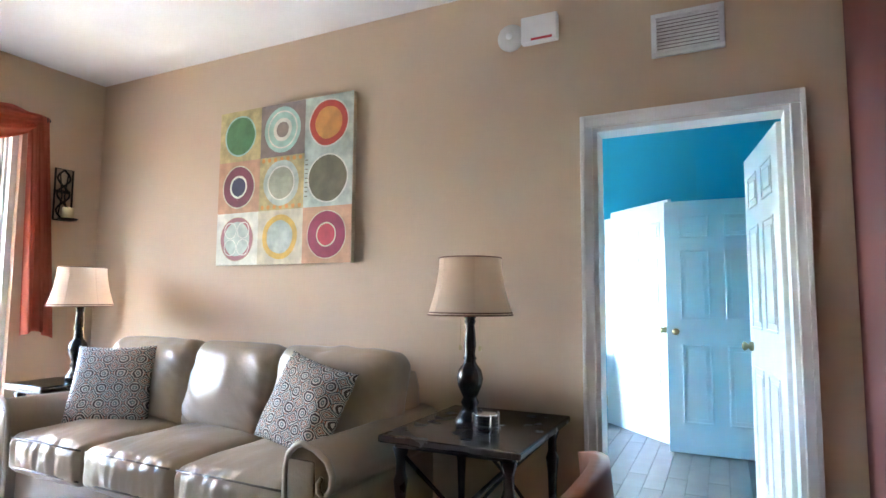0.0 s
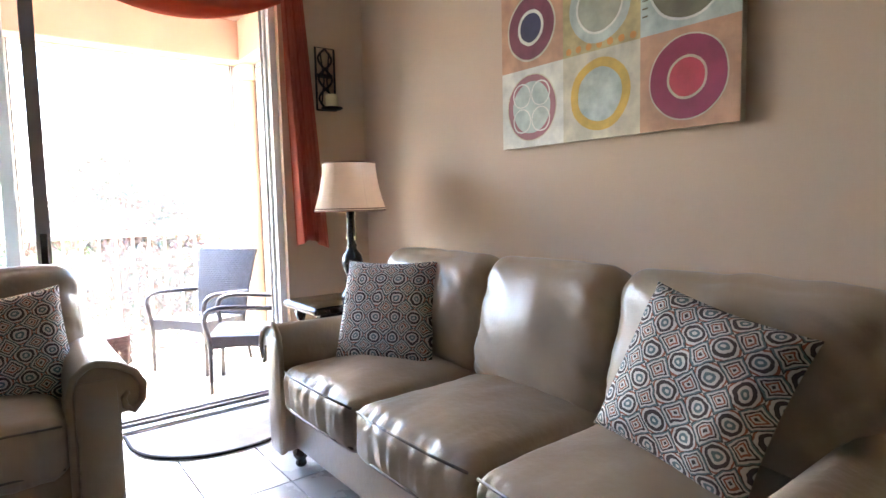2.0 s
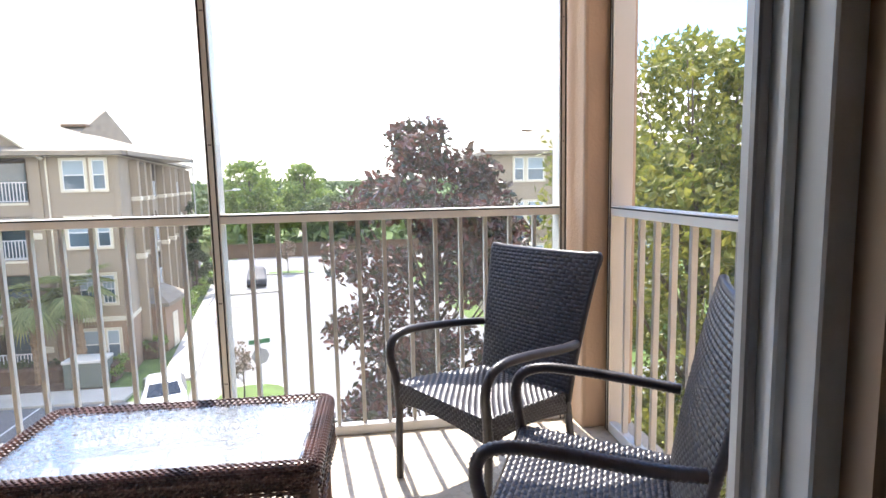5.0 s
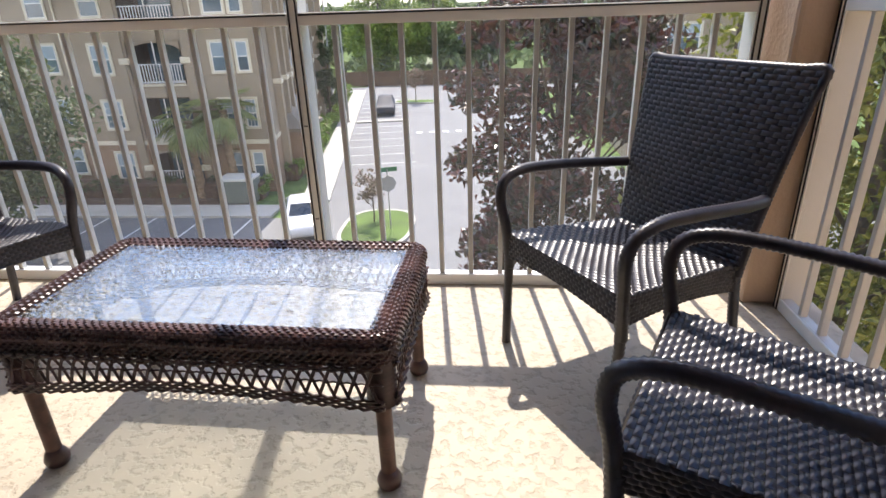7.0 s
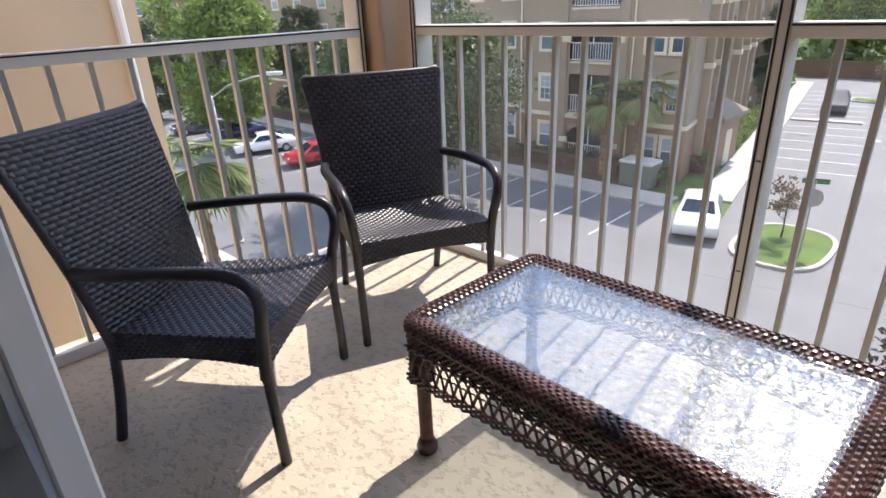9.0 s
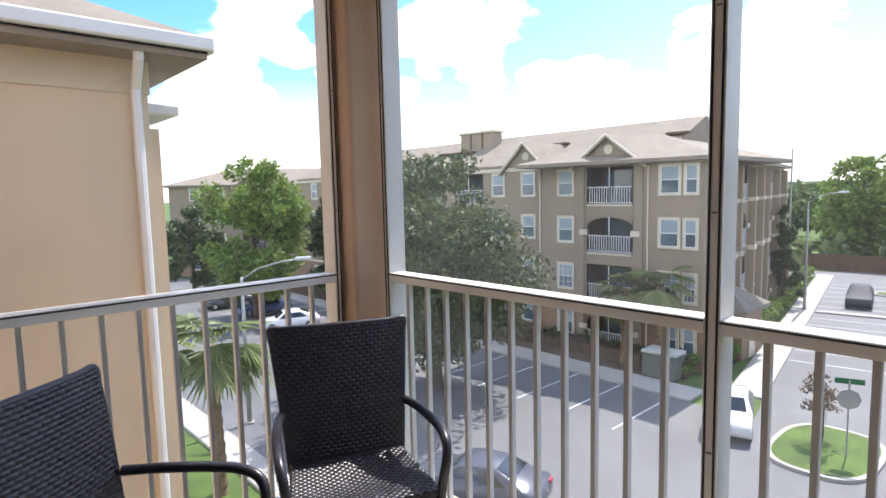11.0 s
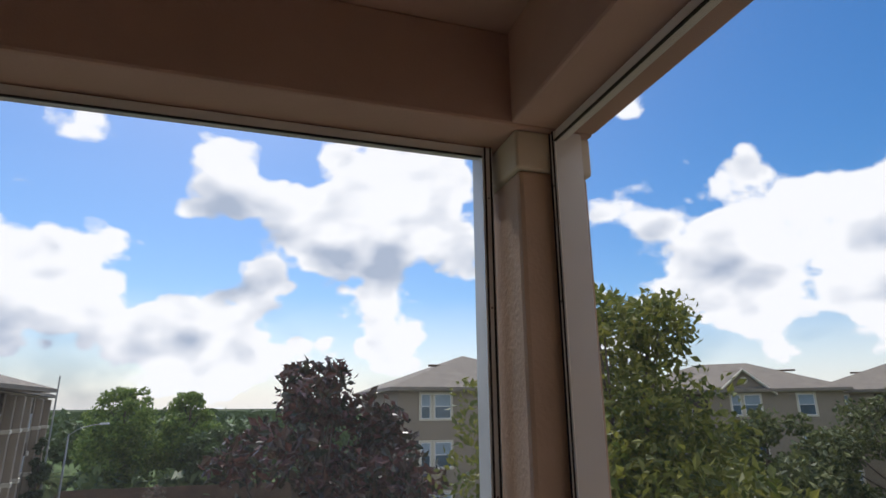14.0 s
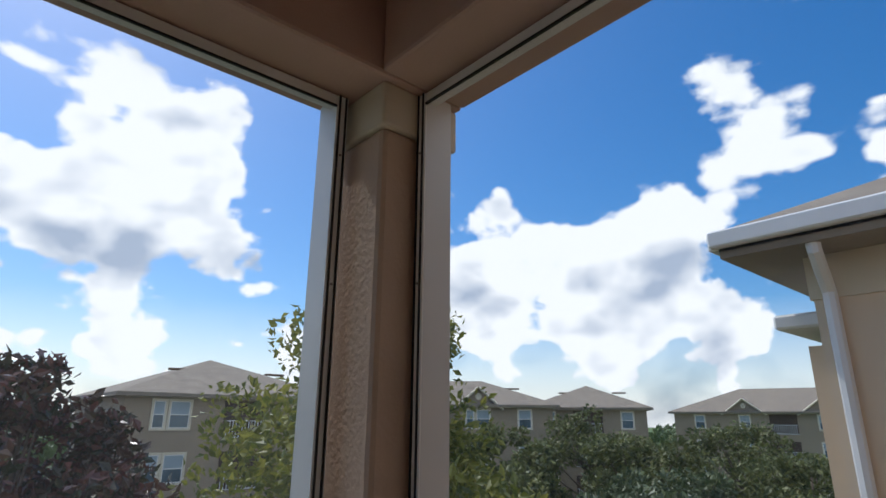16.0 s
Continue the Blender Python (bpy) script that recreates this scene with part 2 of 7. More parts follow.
def sheet_glass_mat(name, bump, bscale):
    """Thin rippled sheet: clear, with a little scatter and a rippled gloss."""
    m = glass_mat(name, (0.74, 0.83, 0.84), 0.06, bump, bscale)
    t = m.node_tree
    b, out = t.nodes["Principled BSDF"], t.nodes["Material Output"]
    ripple = b.inputs["Normal"].links[0].from_socket
    clear, gloss, edge = t.nodes.new("ShaderNodeBsdfTransparent"), t.nodes.new("ShaderNodeBsdfGlossy"), t.nodes.new("ShaderNodeLayerWeight")
    clear.inputs[0].default_value = (0.93, 0.96, 0.96, 1)
    gloss.inputs["Roughness"].default_value = 0.06
    edge.inputs["Blend"].default_value = 0.5
    steep, fres = t.nodes.new("ShaderNodeMath"), t.nodes.new("ShaderNodeMath")
    steep.operation, fres.operation = "POWER", "MULTIPLY_ADD"
    steep.inputs[1].default_value, fres.inputs[1].default_value, fres.inputs[2].default_value = 2.0, 0.60, 0.05
    t.links.new(edge.outputs["Facing"], steep.inputs[0])
    t.links.new(steep.outputs[0], fres.inputs[0])
    t.links.new(ripple, gloss.inputs["Normal"])
    t.links.new(ripple, edge.inputs["Normal"])
    body, face = t.nodes.new("ShaderNodeMixShader"), t.nodes.new("ShaderNodeMixShader")
    body.inputs[0].default_value = 0.32
    t.links.new(clear.outputs[0], body.inputs[1])
    milky = t.nodes.new("ShaderNodeBsdfDiffuse")
    milky.inputs["Color"].default_value = (0.82, 0.86, 0.86, 1)
    scatter = t.nodes.new("ShaderNodeMixShader")
    scatter.inputs[0].default_value = 0.05
    t.links.new(b.outputs[0], scatter.inputs[1])
    t.links.new(milky.outputs[0], scatter.inputs[2])
    t.links.new(scatter.outputs[0], body.inputs[2])
    t.links.new(fres.outputs[0], face.inputs[0])
    t.links.new(body.outputs[0], face.inputs[1])
    t.links.new(gloss.outputs[0], face.inputs[2])
    t.links.new(face.outputs[0], out.inputs["Surface"])
    return m


def screen_mat(name, share):
    """Insect screen: a cloth of dark threads that covers a share of the view."""
    m = bpy.data.materials.new(name)
    m.use_nodes = True
    t = m.node_tree
    b = t.nodes["Principled BSDF"]
    b.inputs["Base Color"].default_value, b.inputs["Roughness"].default_value = (0.10, 0.10, 0.10, 1), 0.7
    tr = t.nodes.new("ShaderNodeBsdfTransparent")
    mx = t.nodes.new("ShaderNodeMixShader")
    mx.inputs[0].default_value = share
    t.links.new(tr.outputs[0], mx.inputs[1])
    # round threads send part of the sunlight on
    fwd = t.nodes.new("ShaderNodeBsdfTranslucent")
    fwd.inputs["Color"].default_value = (0.10, 0.10, 0.10, 1)
    both = t.nodes.new("ShaderNodeMixShader")
    both.inputs[0].default_value = 0.55
    t.links.new(b.outputs[0], both.inputs[1])
    t.links.new(fwd.outputs[0], both.inputs[2])
    t.links.new(both.outputs[0], mx.inputs[2])
    t.links.new(mx.outputs[0], t.nodes["Material Output"].inputs[0])
    return m


def medallion_mat(name):
    """Woven pillow cloth: rings and lozenges in rows."""
    m = bpy.data.materials.new(name)
    m.use_nodes = True
    t = m.node_tree
    b = t.nodes["Principled BSDF"]
    b.inputs["Roughness"].default_value = 0.85
    tc = t.nodes.new("ShaderNodeTexCoord")

    def vm(op, a, val=None):
        n = t.nodes.new("ShaderNodeVectorMath")
        n.operation = op
        t.links.new(a, n.inputs[0])
        if val is not None:
            n.inputs[1].default_value = val
        return n
    wob = t.nodes.new("ShaderNodeTexNoise")
    wob.inputs["Scale"].default_value, wob.inputs["Detail"].default_value = 9.0, 3.0
    t.links.new(tc.outputs["UV"], wob.inputs["Vector"])
    bent = t.nodes.new("ShaderNodeVectorMath")
    bent.operation = "MULTIPLY_ADD"
    bent.inputs[1].default_value = (0.055, 0.055, 0.0)
    t.links.new(wob.outputs["Color"], bent.inputs[0])
    t.links.new(tc.outputs["UV"], bent.inputs[2])
    base = vm("MULTIPLY", bent.outputs[0], (5.2, 5.6, 0))

    def rings(shift, norm, stops):
        moved = vm("ADD", base.outputs[0], (shift, shift, 0))
        cell = vm("SUBTRACT", vm("FRACTION", moved.outputs[0]).outputs[0], (0.5, 0.5, 0))
        if norm == "diamond":
            ab = vm("ABSOLUTE", cell.outputs[0])
            d = vm("DOT_PRODUCT", ab.outputs[0], (1.0, 1.0, 0)).outputs["Value"]
        else:
            d = vm("LENGTH", cell.outputs[0]).outputs["Value"]
        r = t.nodes.new("ShaderNodeValToRGB")
        r.color_ramp.interpolation = "CONSTANT"
        r.color_ramp.elements.remove(r.color_ramp.elements[1])
        for k, (p, c) in enumerate(stops):
            e = r.color_ramp.elements[0] if k == 0 else r.color_ramp.elements.new(p)
            e.position, e.color = p, (*c, 1)
        t.links.new(d, r.inputs[0])
        return r.outputs[0], d
    cream, brown, teal, rust = (0.64, 0.58, 0.51), (0.065, 0.045, 0.042), (0.13, 0.17, 0.17), (0.30, 0.11, 0.065)
    one, d1 = rings(0.0, "length", [(0.0, cream), (0.06, teal), (0.14, cream), (0.21, brown), (0.31, cream), (0.38, rust), (0.44, cream)])
    two, d2 = rings(0.5, "diamond", [(0.0, brown), (0.07, cream), (0.14, rust), (0.21, cream), (0.26, brown), (0.33, cream), (0.40, teal), (0.46, brown)])
    less = t.nodes.new("ShaderNodeMath")
    less.operation = "LESS_THAN"
    t.links.new(d2, less.inputs[0])
    less.inputs[1].default_value = 0.5
    mx = t.nodes.new("ShaderNodeMix")
    mx.data_type = "RGBA"
    t.links.new(less.outputs[0], mx.inputs["Factor"])
    t.links.new(one, mx.inputs[6])
    t.links.new(two, mx.inputs[7])
    t.links.new(mx.outputs[2], b.inputs["Base Color"])
    n = t.nodes.new("ShaderNodeTexNoise")
    n.inputs["Scale"].default_value = 350
    t.links.new(tc.outputs["Object"], n.inputs["Vector"])
    bn = t.nodes.new("ShaderNodeBump")
    bn.inputs["Strength"].default_value, bn.inputs["Distance"].default_value = 0.4, 0.002
    t.links.new(n.outputs["Fac"], bn.inputs["Height"])
    t.links.new(bn.outputs[0], b.inputs["Normal"])
    return m


M_TAN = mat("tan_wall_paint", (0.56, 0.42, 0.295), 0.75, var=0.035, scale=1.2, bump=0.12, bscale=90, dist=0.004)
M_CEIL = mat("white_ceiling_paint", (0.78, 0.77, 0.75), 0.85, var=0.03, scale=2, bump=0.3, bscale=60, dist=0.005)
M_MAROON = mat("maroon_wall_paint", (0.10, 0.018, 0.014), 0.6, var=0.06, scale=2, bump=0.1, bscale=90, dist=0.003)
M_CYAN = mat("cyan_wall_paint", (0.035, 0.42, 0.62), 0.75, var=0.04, scale=1.5, bump=0.1, bscale=90, dist=0.003)
M_WHITE = mat("white_trim_paint", (0.80, 0.80, 0.79), 0.4, var=0.03, scale=3, bump=0.05, bscale=120, dist=0.002)
M_TILE = mat("pale_ceramic_tile", (0.46, 0.45, 0.43), 0.28, var=0.08, scale=5, bump=0.08, bscale=30, dist=0.003, random_v=0.05)
M_GROUT = mat("grey_grout", (0.20, 0.19, 0.18), 0.9, var=0.1)
M_PLANK = mat("grey_wood_plank", (0.17, 0.17, 0.16), 0.4, var=0.2, scale=4, bump=0.1, bscale=40, dist=0.002, random_v=0.12)
M_LEATHER = mat("taupe_leather", (0.34, 0.258, 0.178), 0.38, var=0.12, scale=4, bump=0.45, bscale=42, dist=0.004, spec=0.5)
M_PIPING = mat("dark_leather_piping", (0.12, 0.09, 0.065), 0.4, var=0.1)
M_DARKWOOD = mat("espresso_wood", (0.022, 0.015, 0.013), 0.26, var=0.15, scale=7, bump=0.02, bscale=50, dist=0.001)
M_BROWNWOOD = mat("red_brown_wood", (0.16, 0.05, 0.025), 0.35, var=0.2, scale=7)
M_BLACK = mat("black_turned_wood", (0.012, 0.011, 0.013), 0.25, var=0.2)
M_SHADE = fabric_mat("cream_shade_cloth", (0.82, 0.65, 0.49), 0.5)
M_TRIM = mat("brown_shade_trim", (0.20, 0.10, 0.06), 0.7)
M_CURTAIN = fabric_mat("terracotta_curtain_cloth", (0.42, 0.115, 0.072), 0.42, var=0.15)
M_IRON = mat("black_iron", (0.018, 0.014, 0.013), 0.5, metal=0.6, var=0.2, bump=0.2, bscale=120, dist=0.001)
M_CHROME = mat("brushed_chrome", (0.55, 0.55, 0.56), 0.2, metal=1.0, var=0.05)
M_BRASS = mat("dull_brass", (0.45, 0.36, 0.20), 0.3, metal=1.0, var=0.1)
M_WAX = mat("cream_wax", (0.65, 0.54, 0.30), 0.5, var=0.05)
M_PILLOW = medallion_mat("medallion_cloth")
M_RUG = mat("beige_rug", (0.40, 0.35, 0.29), 0.95, var=0.15, scale=9, bump=0.6, bscale=220, dist=0.004)
M_RUGEDGE = mat("dark_rug_border", (0.05, 0.045, 0.045), 0.9)
M_GREYPLASTIC = mat("pale_grey_plastic", (0.62, 0.60, 0.55), 0.5, var=0.03)
M_VENT = mat("white_enamel_metal", (0.74, 0.74, 0.73), 0.45, var=0.03)
M_DARK = mat("dark_gap", (0.02, 0.02, 0.02), 0.9)
M_ALU = mat("cream_aluminium", (0.77, 0.75, 0.69), 0.38, var=0.04, scale=3, bump=0.04, bscale=60, dist=0.002)
M_ALUWHITE = mat("white_aluminium", (0.74, 0.74, 0.72), 0.35, var=0.04, scale=3)
M_GASKET = mat("black_rubber_gasket", (0.015, 0.015, 0.016), 0.6)
M_BRONZE = mat("grey_bronze_aluminium", (0.22, 0.20, 0.19), 0.4, metal=0.3, var=0.06)
M_GLASS = glass_mat("window_glass", (0.93, 0.97, 0.97))
M_TABLEGLASS = sheet_glass_mat("rippled_glass", 0.60, 34)
M_SCREEN = screen_mat("insect_screen", 0.15)
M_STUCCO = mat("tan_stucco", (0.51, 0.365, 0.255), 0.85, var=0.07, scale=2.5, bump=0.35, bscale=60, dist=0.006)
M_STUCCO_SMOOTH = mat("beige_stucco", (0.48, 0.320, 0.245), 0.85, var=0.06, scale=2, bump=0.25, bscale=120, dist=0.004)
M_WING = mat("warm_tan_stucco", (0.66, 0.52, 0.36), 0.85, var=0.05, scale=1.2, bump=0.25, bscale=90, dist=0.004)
M_CREAMTRIM = mat("cream_stucco_trim", (0.62, 0.54, 0.40), 0.8, var=0.05, scale=3, bump=0.2, bscale=90, dist=0.003)
M_KNOCK = mat("knockdown_concrete", (0.46, 0.40, 0.31), 0.62, var=0.10, scale=5, bump=0.6, bscale=32, dist=0.004, detail=9, plateau=True)
M_WICKER = mat("espresso_resin_wicker", (0.026, 0.023, 0.031), 0.36, var=0.35, scale=30, spec=0.6)
M_WICKERBACK = mat("wicker_backing", (0.010, 0.008, 0.008), 0.7)
M_TWICKER = mat("red_brown_wicker", (0.085, 0.042, 0.036), 0.34, var=0.6, scale=14, spec=0.6)
M_TLEG = mat("tan_brown_wrapped_cane", (0.13, 0.062, 0.045), 0.42, var=0.3, scale=25)


# ---- mesh helpers ----
def thing(name, m=None, label="", category="", group=""):
    ob = new(name)
    ob.empty_display_size = 0.1
    if m is not None:
        ob.matrix_world = m
    return tagged(ob, label, category, group)


def part(name, bm, material, parent=None, label="", smooth=False, kind=""):
    me = bpy.data.meshes.new(name)
    if isinstance(bm, tuple):
        me.from_pydata(bm[0], [], bm[1])
    else:
        bm.normal_update()
        bm.to_mesh(me)
        bm.free()
    if smooth:
        me.shade_smooth()
    me.materials.append(material)
    ob = new(name, me)
    if parent is not None:
        ob.parent = parent
    return tagged(ob, label, kind=kind)


def solo(name, bm, material, label, category, m=None, group="", smooth=False, kind=""):
    ob = part(name, bm, material, None, label, smooth, kind)
    if m is not None:
        ob.matrix_world = m
    return tagged(ob, category=category, group=group)


def box(bm, a, b, bev=0.0, seg=1):
    r = bmesh.ops.create_cube(bm, size=1)
    for v in r["verts"]:
        v.co = Vector([(a[i] + b[i]) / 2 + v.co[i] * (b[i] - a[i]) for i in range(3)])
    if bev:
        edges = list({e for v in r["verts"] for e in v.link_edges})
        bmesh.ops.bevel(bm, geom=edges, offset=bev, segments=seg, profile=0.5, affect="EDGES")
    return bm


def B(a, b, bev=0.0, seg=1):
    return box(bmesh.new(), a, b, bev, seg)


def frame_axes(d):
    d = d.normalized()
    up = Vector((0, 0, 1)) if abs(d.z) < 0.9 else Vector((1, 0, 0))
    x = up.cross(d).normalized()
    return x, d.cross(x)


def tube(bm, pts, radius, n=8, caps=True, squash=1.0):
    """A round bar through points; radius: a number or one for each point."""
    pts = [Vector(p) for p in pts]
    rings = []
    last = None
    for i, p in enumerate(pts):
        d = (pts[min(i + 1, len(pts) - 1)] - pts[max(i - 1, 0)])
        if d.length < 1e-9:
            d = Vector((0, 0, 1))
        if last is None:
            x, y = frame_axes(d)
        else:
            x = (last - d.normalized() * last.dot(d.normalized())).normalized()
            y = d.normalized().cross(x)
        last = x
        r = radius[i] if isinstance(radius, (list, tuple)) else radius
        rings.append([bm.verts.new(p + (x * math.cos(a) + y * math.sin(a) * squash) * r) for a in (2 * math.pi * k / n for k in range(n))])
    for a, b in zip(rings, rings[1:]):
        for k in range(n):
            bm.faces.new((a[k], a[(k + 1) % n], b[(k + 1) % n], b[k]))
    if caps:
        bm.faces.new(rings[0][::-1])
        bm.faces.new(rings[-1])
    return bm


def lathe(bm, prof, n=20, c=(0, 0, 0)):
    rings = []
    for r, z in prof:
        rings.append([bm.verts.new((c[0] + r * math.cos(2 * math.pi * k / n), c[1] + r * math.sin(2 * math.pi * k / n), c[2] + z)) for k in range(n)])
    for a, b in zip(rings, rings[1:]):
        for k in range(n):
            bm.faces.new((a[k], a[(k + 1) % n], b[(k + 1) % n], b[k]))
    if prof[0][0] > 1e-4:
        bm.faces.new(rings[0][::-1])
    if prof[-1][0] > 1e-4:
        bm.faces.new(rings[-1])
    return bm


def cushion(bm, c, size, r, bulge=(0, 0, 0), cuts=8, wrinkle=0.004, turn=None, seed=0.0):
    """A rounded, filled block: centre, size, edge radius, swelling along x, y, z."""
    before = set(bm.verts)
    res = bmesh.ops.create_cube(bm, size=2)
    edges = list({e for v in res["verts"] for e in v.link_edges})
    bmesh.ops.subdivide_edges(bm, edges=edges, cuts=cuts, use_grid_fill=True)
    verts = [v for v in bm.verts if v not in before]
    h = [s / 2 for s in size]
    for v in verts:
        u = v.co.copy()
        p = Vector([u[i] * h[i] for i in range(3)])
        inner = Vector([max(-(h[i] - r), min(h[i] - r, p[i])) for i in range(3)])
        d = p - inner
        q = inner + d.normalized() * r if d.length > 1e-6 else p
        for i in range(3):
            o = [j for j in range(3) if j != i]
            q[i] += bulge[i] * (1 - u[o[0]] ** 2) * (1 - u[o[1]] ** 2) * (1 if u[i] > 0.99 else -1 if u[i] < -0.99 else 0)
        w = noise.noise(Vector((q.x * 9 + seed, q.y * 9, q.z * 5)))
        q += (q.normalized() if q.length else q) * w * wrinkle
        if turn is not None:
            q = turn @ q
        v.co = q + Vector(c)
    return bm


def woven(fn, nu, nv, rise=0.003, cover=0.9):
    """Running-bond weave over a surface fn(u, v): small raised strand pieces on a backing."""
    verts, faces = [], []

    def put(u, v, h):
        u, v = min(1, max(0, u)), min(1, max(0, v))
        p = fn(u, v)
        e = 1e-3
        du = fn(min(1, u + e), v) - fn(max(0, u - e), v)
        dv = fn(u, min(1, v + e)) - fn(u, max(0, v - e))
        n = du.cross(dv)
        n = n.normalized() if n.length > 1e-12 else Vector((0, 0, 1))
        verts.append(tuple(p + n * h))
    for j in range(nv):
        v0, v1 = (j + 0.5 - cover / 2) / nv, (j + 0.5 + cover / 2) / nv
        for i in range(-1, nu):
            c = (i + (0.75 if j % 2 else 0.25) + 0.25) / nu
            u0, u1 = c - 0.495 / nu, c + 0.495 / nu
            if u1 <= 0.002 or u0 >= 0.998:
                continue
            b = len(verts)
            for u, v in ((u0, v0), (u1, v0), (u1, v1), (u0, v1)):
                put(u, v, -rise * 0.6)
            for u, v in ((u0 * 0.68 + u1 * 0.32, v0 * 0.8 + v1 * 0.2), (u0 * 0.32 + u1 * 0.68, v0 * 0.8 + v1 * 0.2), (u0 * 0.32 + u1 * 0.68, v0 * 0.2 + v1 * 0.8), (u0 * 0.68 + u1 * 0.32, v0 * 0.2 + v1 * 0.8)):
                put(u, v, rise)
            faces += [(b + 4, b + 5, b + 6, b + 7)] + [(b + k, b + (k + 1) % 4, b + 4 + (k + 1) % 4, b + 4 + k) for k in range(4)]
    return verts, faces


def sheet(fn, nu, nv, thick=0.0):
    """A grid over fn(u, v), with a second skin at a depth when thick."""
    verts = [tuple(fn(i / nu, j / nv)) for j in range(nv + 1) for i in range(nu + 1)]
    faces = [(j * (nu + 1) + i, j * (nu + 1) + i + 1, (j + 1) * (nu + 1) + i + 1, (j + 1) * (nu + 1) + i) for j in range(nv) for i in range(nu)]
    if thick:
        bm = bmesh.new()
        vs = [bm.verts.new(v) for v in verts]
        for f in faces:
            bm.faces.new([vs[k] for k in f])
        bm.normal_update()
        bmesh.ops.solidify(bm, geom=list(bm.faces), thickness=thick)
        return bm
    return verts, faces


def joined(*lists):
    verts, faces = [], []
    for v, f in lists:
        k = len(verts)
        verts += v
        faces += [tuple(i + k for i in q) for q in f]
    return verts, faces


def wall(name, a, b, holes, material, axis, label=""):
    """A wall slab a..b with rectangular holes (lo, hi, z0, z1) along the given axis (0 or 1)."""
    bm = bmesh.new()
    at = a[axis]
    for lo, hi, z0, z1 in sorted(holes):
        def seg(l, h, zl, zh):
            if h - l > 1e-4 and zh - zl > 1e-4:
                p, q = list(a), list(b)
                p[axis], q[axis], p[2], q[2] = l, h, zl, zh
                box(bm, p, q)
        seg(at, lo, a[2], b[2])
        seg(lo, hi, a[2], z0)
        seg(lo, hi, z1, b[2])
        at = hi
    if b[axis] - at > 1e-4:
        p = list(a)
        p[axis] = at
        box(bm, p, b)
    return tagged(part(name, bm, material, None, label), kind="structure")


# ---- the flat: walls, floors, ceilings ----
FLOOR_B = -0.16
floor_living = tagged(part("floor_living", B((-5.6, -7.0, -0.25), (0.0, 0.1, -0.012)), M_GROUT), label="pale ceramic tile floor with grey grout joints", kind="structure")
wall("wall_sofa", (0.0, -4.93, -0.25), (0.12, 0.0, 2.85), [(-4.61, -3.79, -0.01, 2.03)], M_TAN, 1, "tan painted wall behind the sofa")
wall("wall_window_inside", (-5.6, 0.0, -0.25), (3.6, 0.1, 2.85), [(-3.0, -0.564, 0.0, 2.42), (1.15, 2.65, 0.8, 2.2)], M_TAN, 0, "tan painted wall round the sliding door")
wall("wall_window_outside", (-7.4, 0.1, -0.45), (3.9, 0.2, 3.2), [(-3.0, -0.564, -0.05, 2.42), (1.15, 2.65, 0.8, 2.2)], M_STUCCO, 0, "tan stucco outer wall round the sliding door")
wall("wall_accent", (-1.3, -4.93, -0.25), (0.0, -4.815, 2.85), [], M_MAROON, 0, "dark maroon accent wall")
wall("wall_far", (-5.6, -7.1, -0.25), (0.12, -7.0, 2.85), [], M_TAN, 0, "tan painted end wall")
wall("wall_east", (-0.0, -7.0, -0.25), (0.12, -4.93, 2.85), [], M_TAN, 1, "tan painted kitchen wall")
wall("wall_west", (-5.72, -7.1, -0.25), (-5.6, 0.1, 2.85), [], M_TAN, 1, "tan painted side wall")
tagged(part("ceiling_living", B((-5.72, -7.1, 2.85), (0.12, 0.1, 2.95)), M_CEIL), label="white textured ceiling", kind="structure")

# bedroom behind the door
bed_floor = tagged(part("floor_bedroom", B((0.12, -5.6, -0.2), (3.6, 0.0, -0.012)), M_GROUT), label="grey wood plank floor", kind="structure")
wall("wall_bedroom_east", (3.28, -5.6, -0.2), (3.38, 0.0, 3.25), [], M_CYAN, 1, "cyan painted bedroom wall")
wall("wall_bedroom_south", (0.12, -5.7, -0.2), (3.7, -5.6, 3.25), [], M_CYAN, 0, "cyan painted bedroom wall")
wall("wall_bedroom_lining", (0.12, -5.6, 0.0), (0.135, 0.0, 3.25), [(-4.69, -3.71, 0.0, 2.11)], M_CYAN, 1, "cyan painted bedroom wall")
wall("wall_bedroom_north", (0.135, -0.02, 0.0), (3.6, -0.003, 3.25), [(1.15, 2.65, 0.8, 2.2)], M_CYAN, 0, "cyan painted bedroom wall")
tagged(part("ceiling_bedroom", B((0.121, -5.7, 3.25), (3.7, 0.1, 3.35)), M_CEIL), label="white bedroom ceiling", kind="structure")
bm = bmesh.new()
box(bm, (2.35, -5.6, 0.0), (2.45, -4.165, 3.25))
tagged(part("wall_closet", bm, M_CYAN, None, "cyan closet wall beside the panel doors"), kind="structure")
PLANK = B((-0.60, -0.062, -0.012), (0.60, 0.062, 0.0), 0.002)
plank_mesh = None
for i in range(3):
    for j in range(20):
        y = -5.4 + j * 0.127 + 1.0
        if y > -2.4:
            continue
        x = 0.75 + i * 1.203 + (0.3 if j % 2 else 0.0) - 0.15
        if plank_mesh is None:
            p = part("plank", PLANK, M_PLANK, bed_floor)
            plank_mesh = p.data
        else:
            p = new("plank", plank_mesh)
            p.parent = bed_floor
        p.location = (x, y, 0)


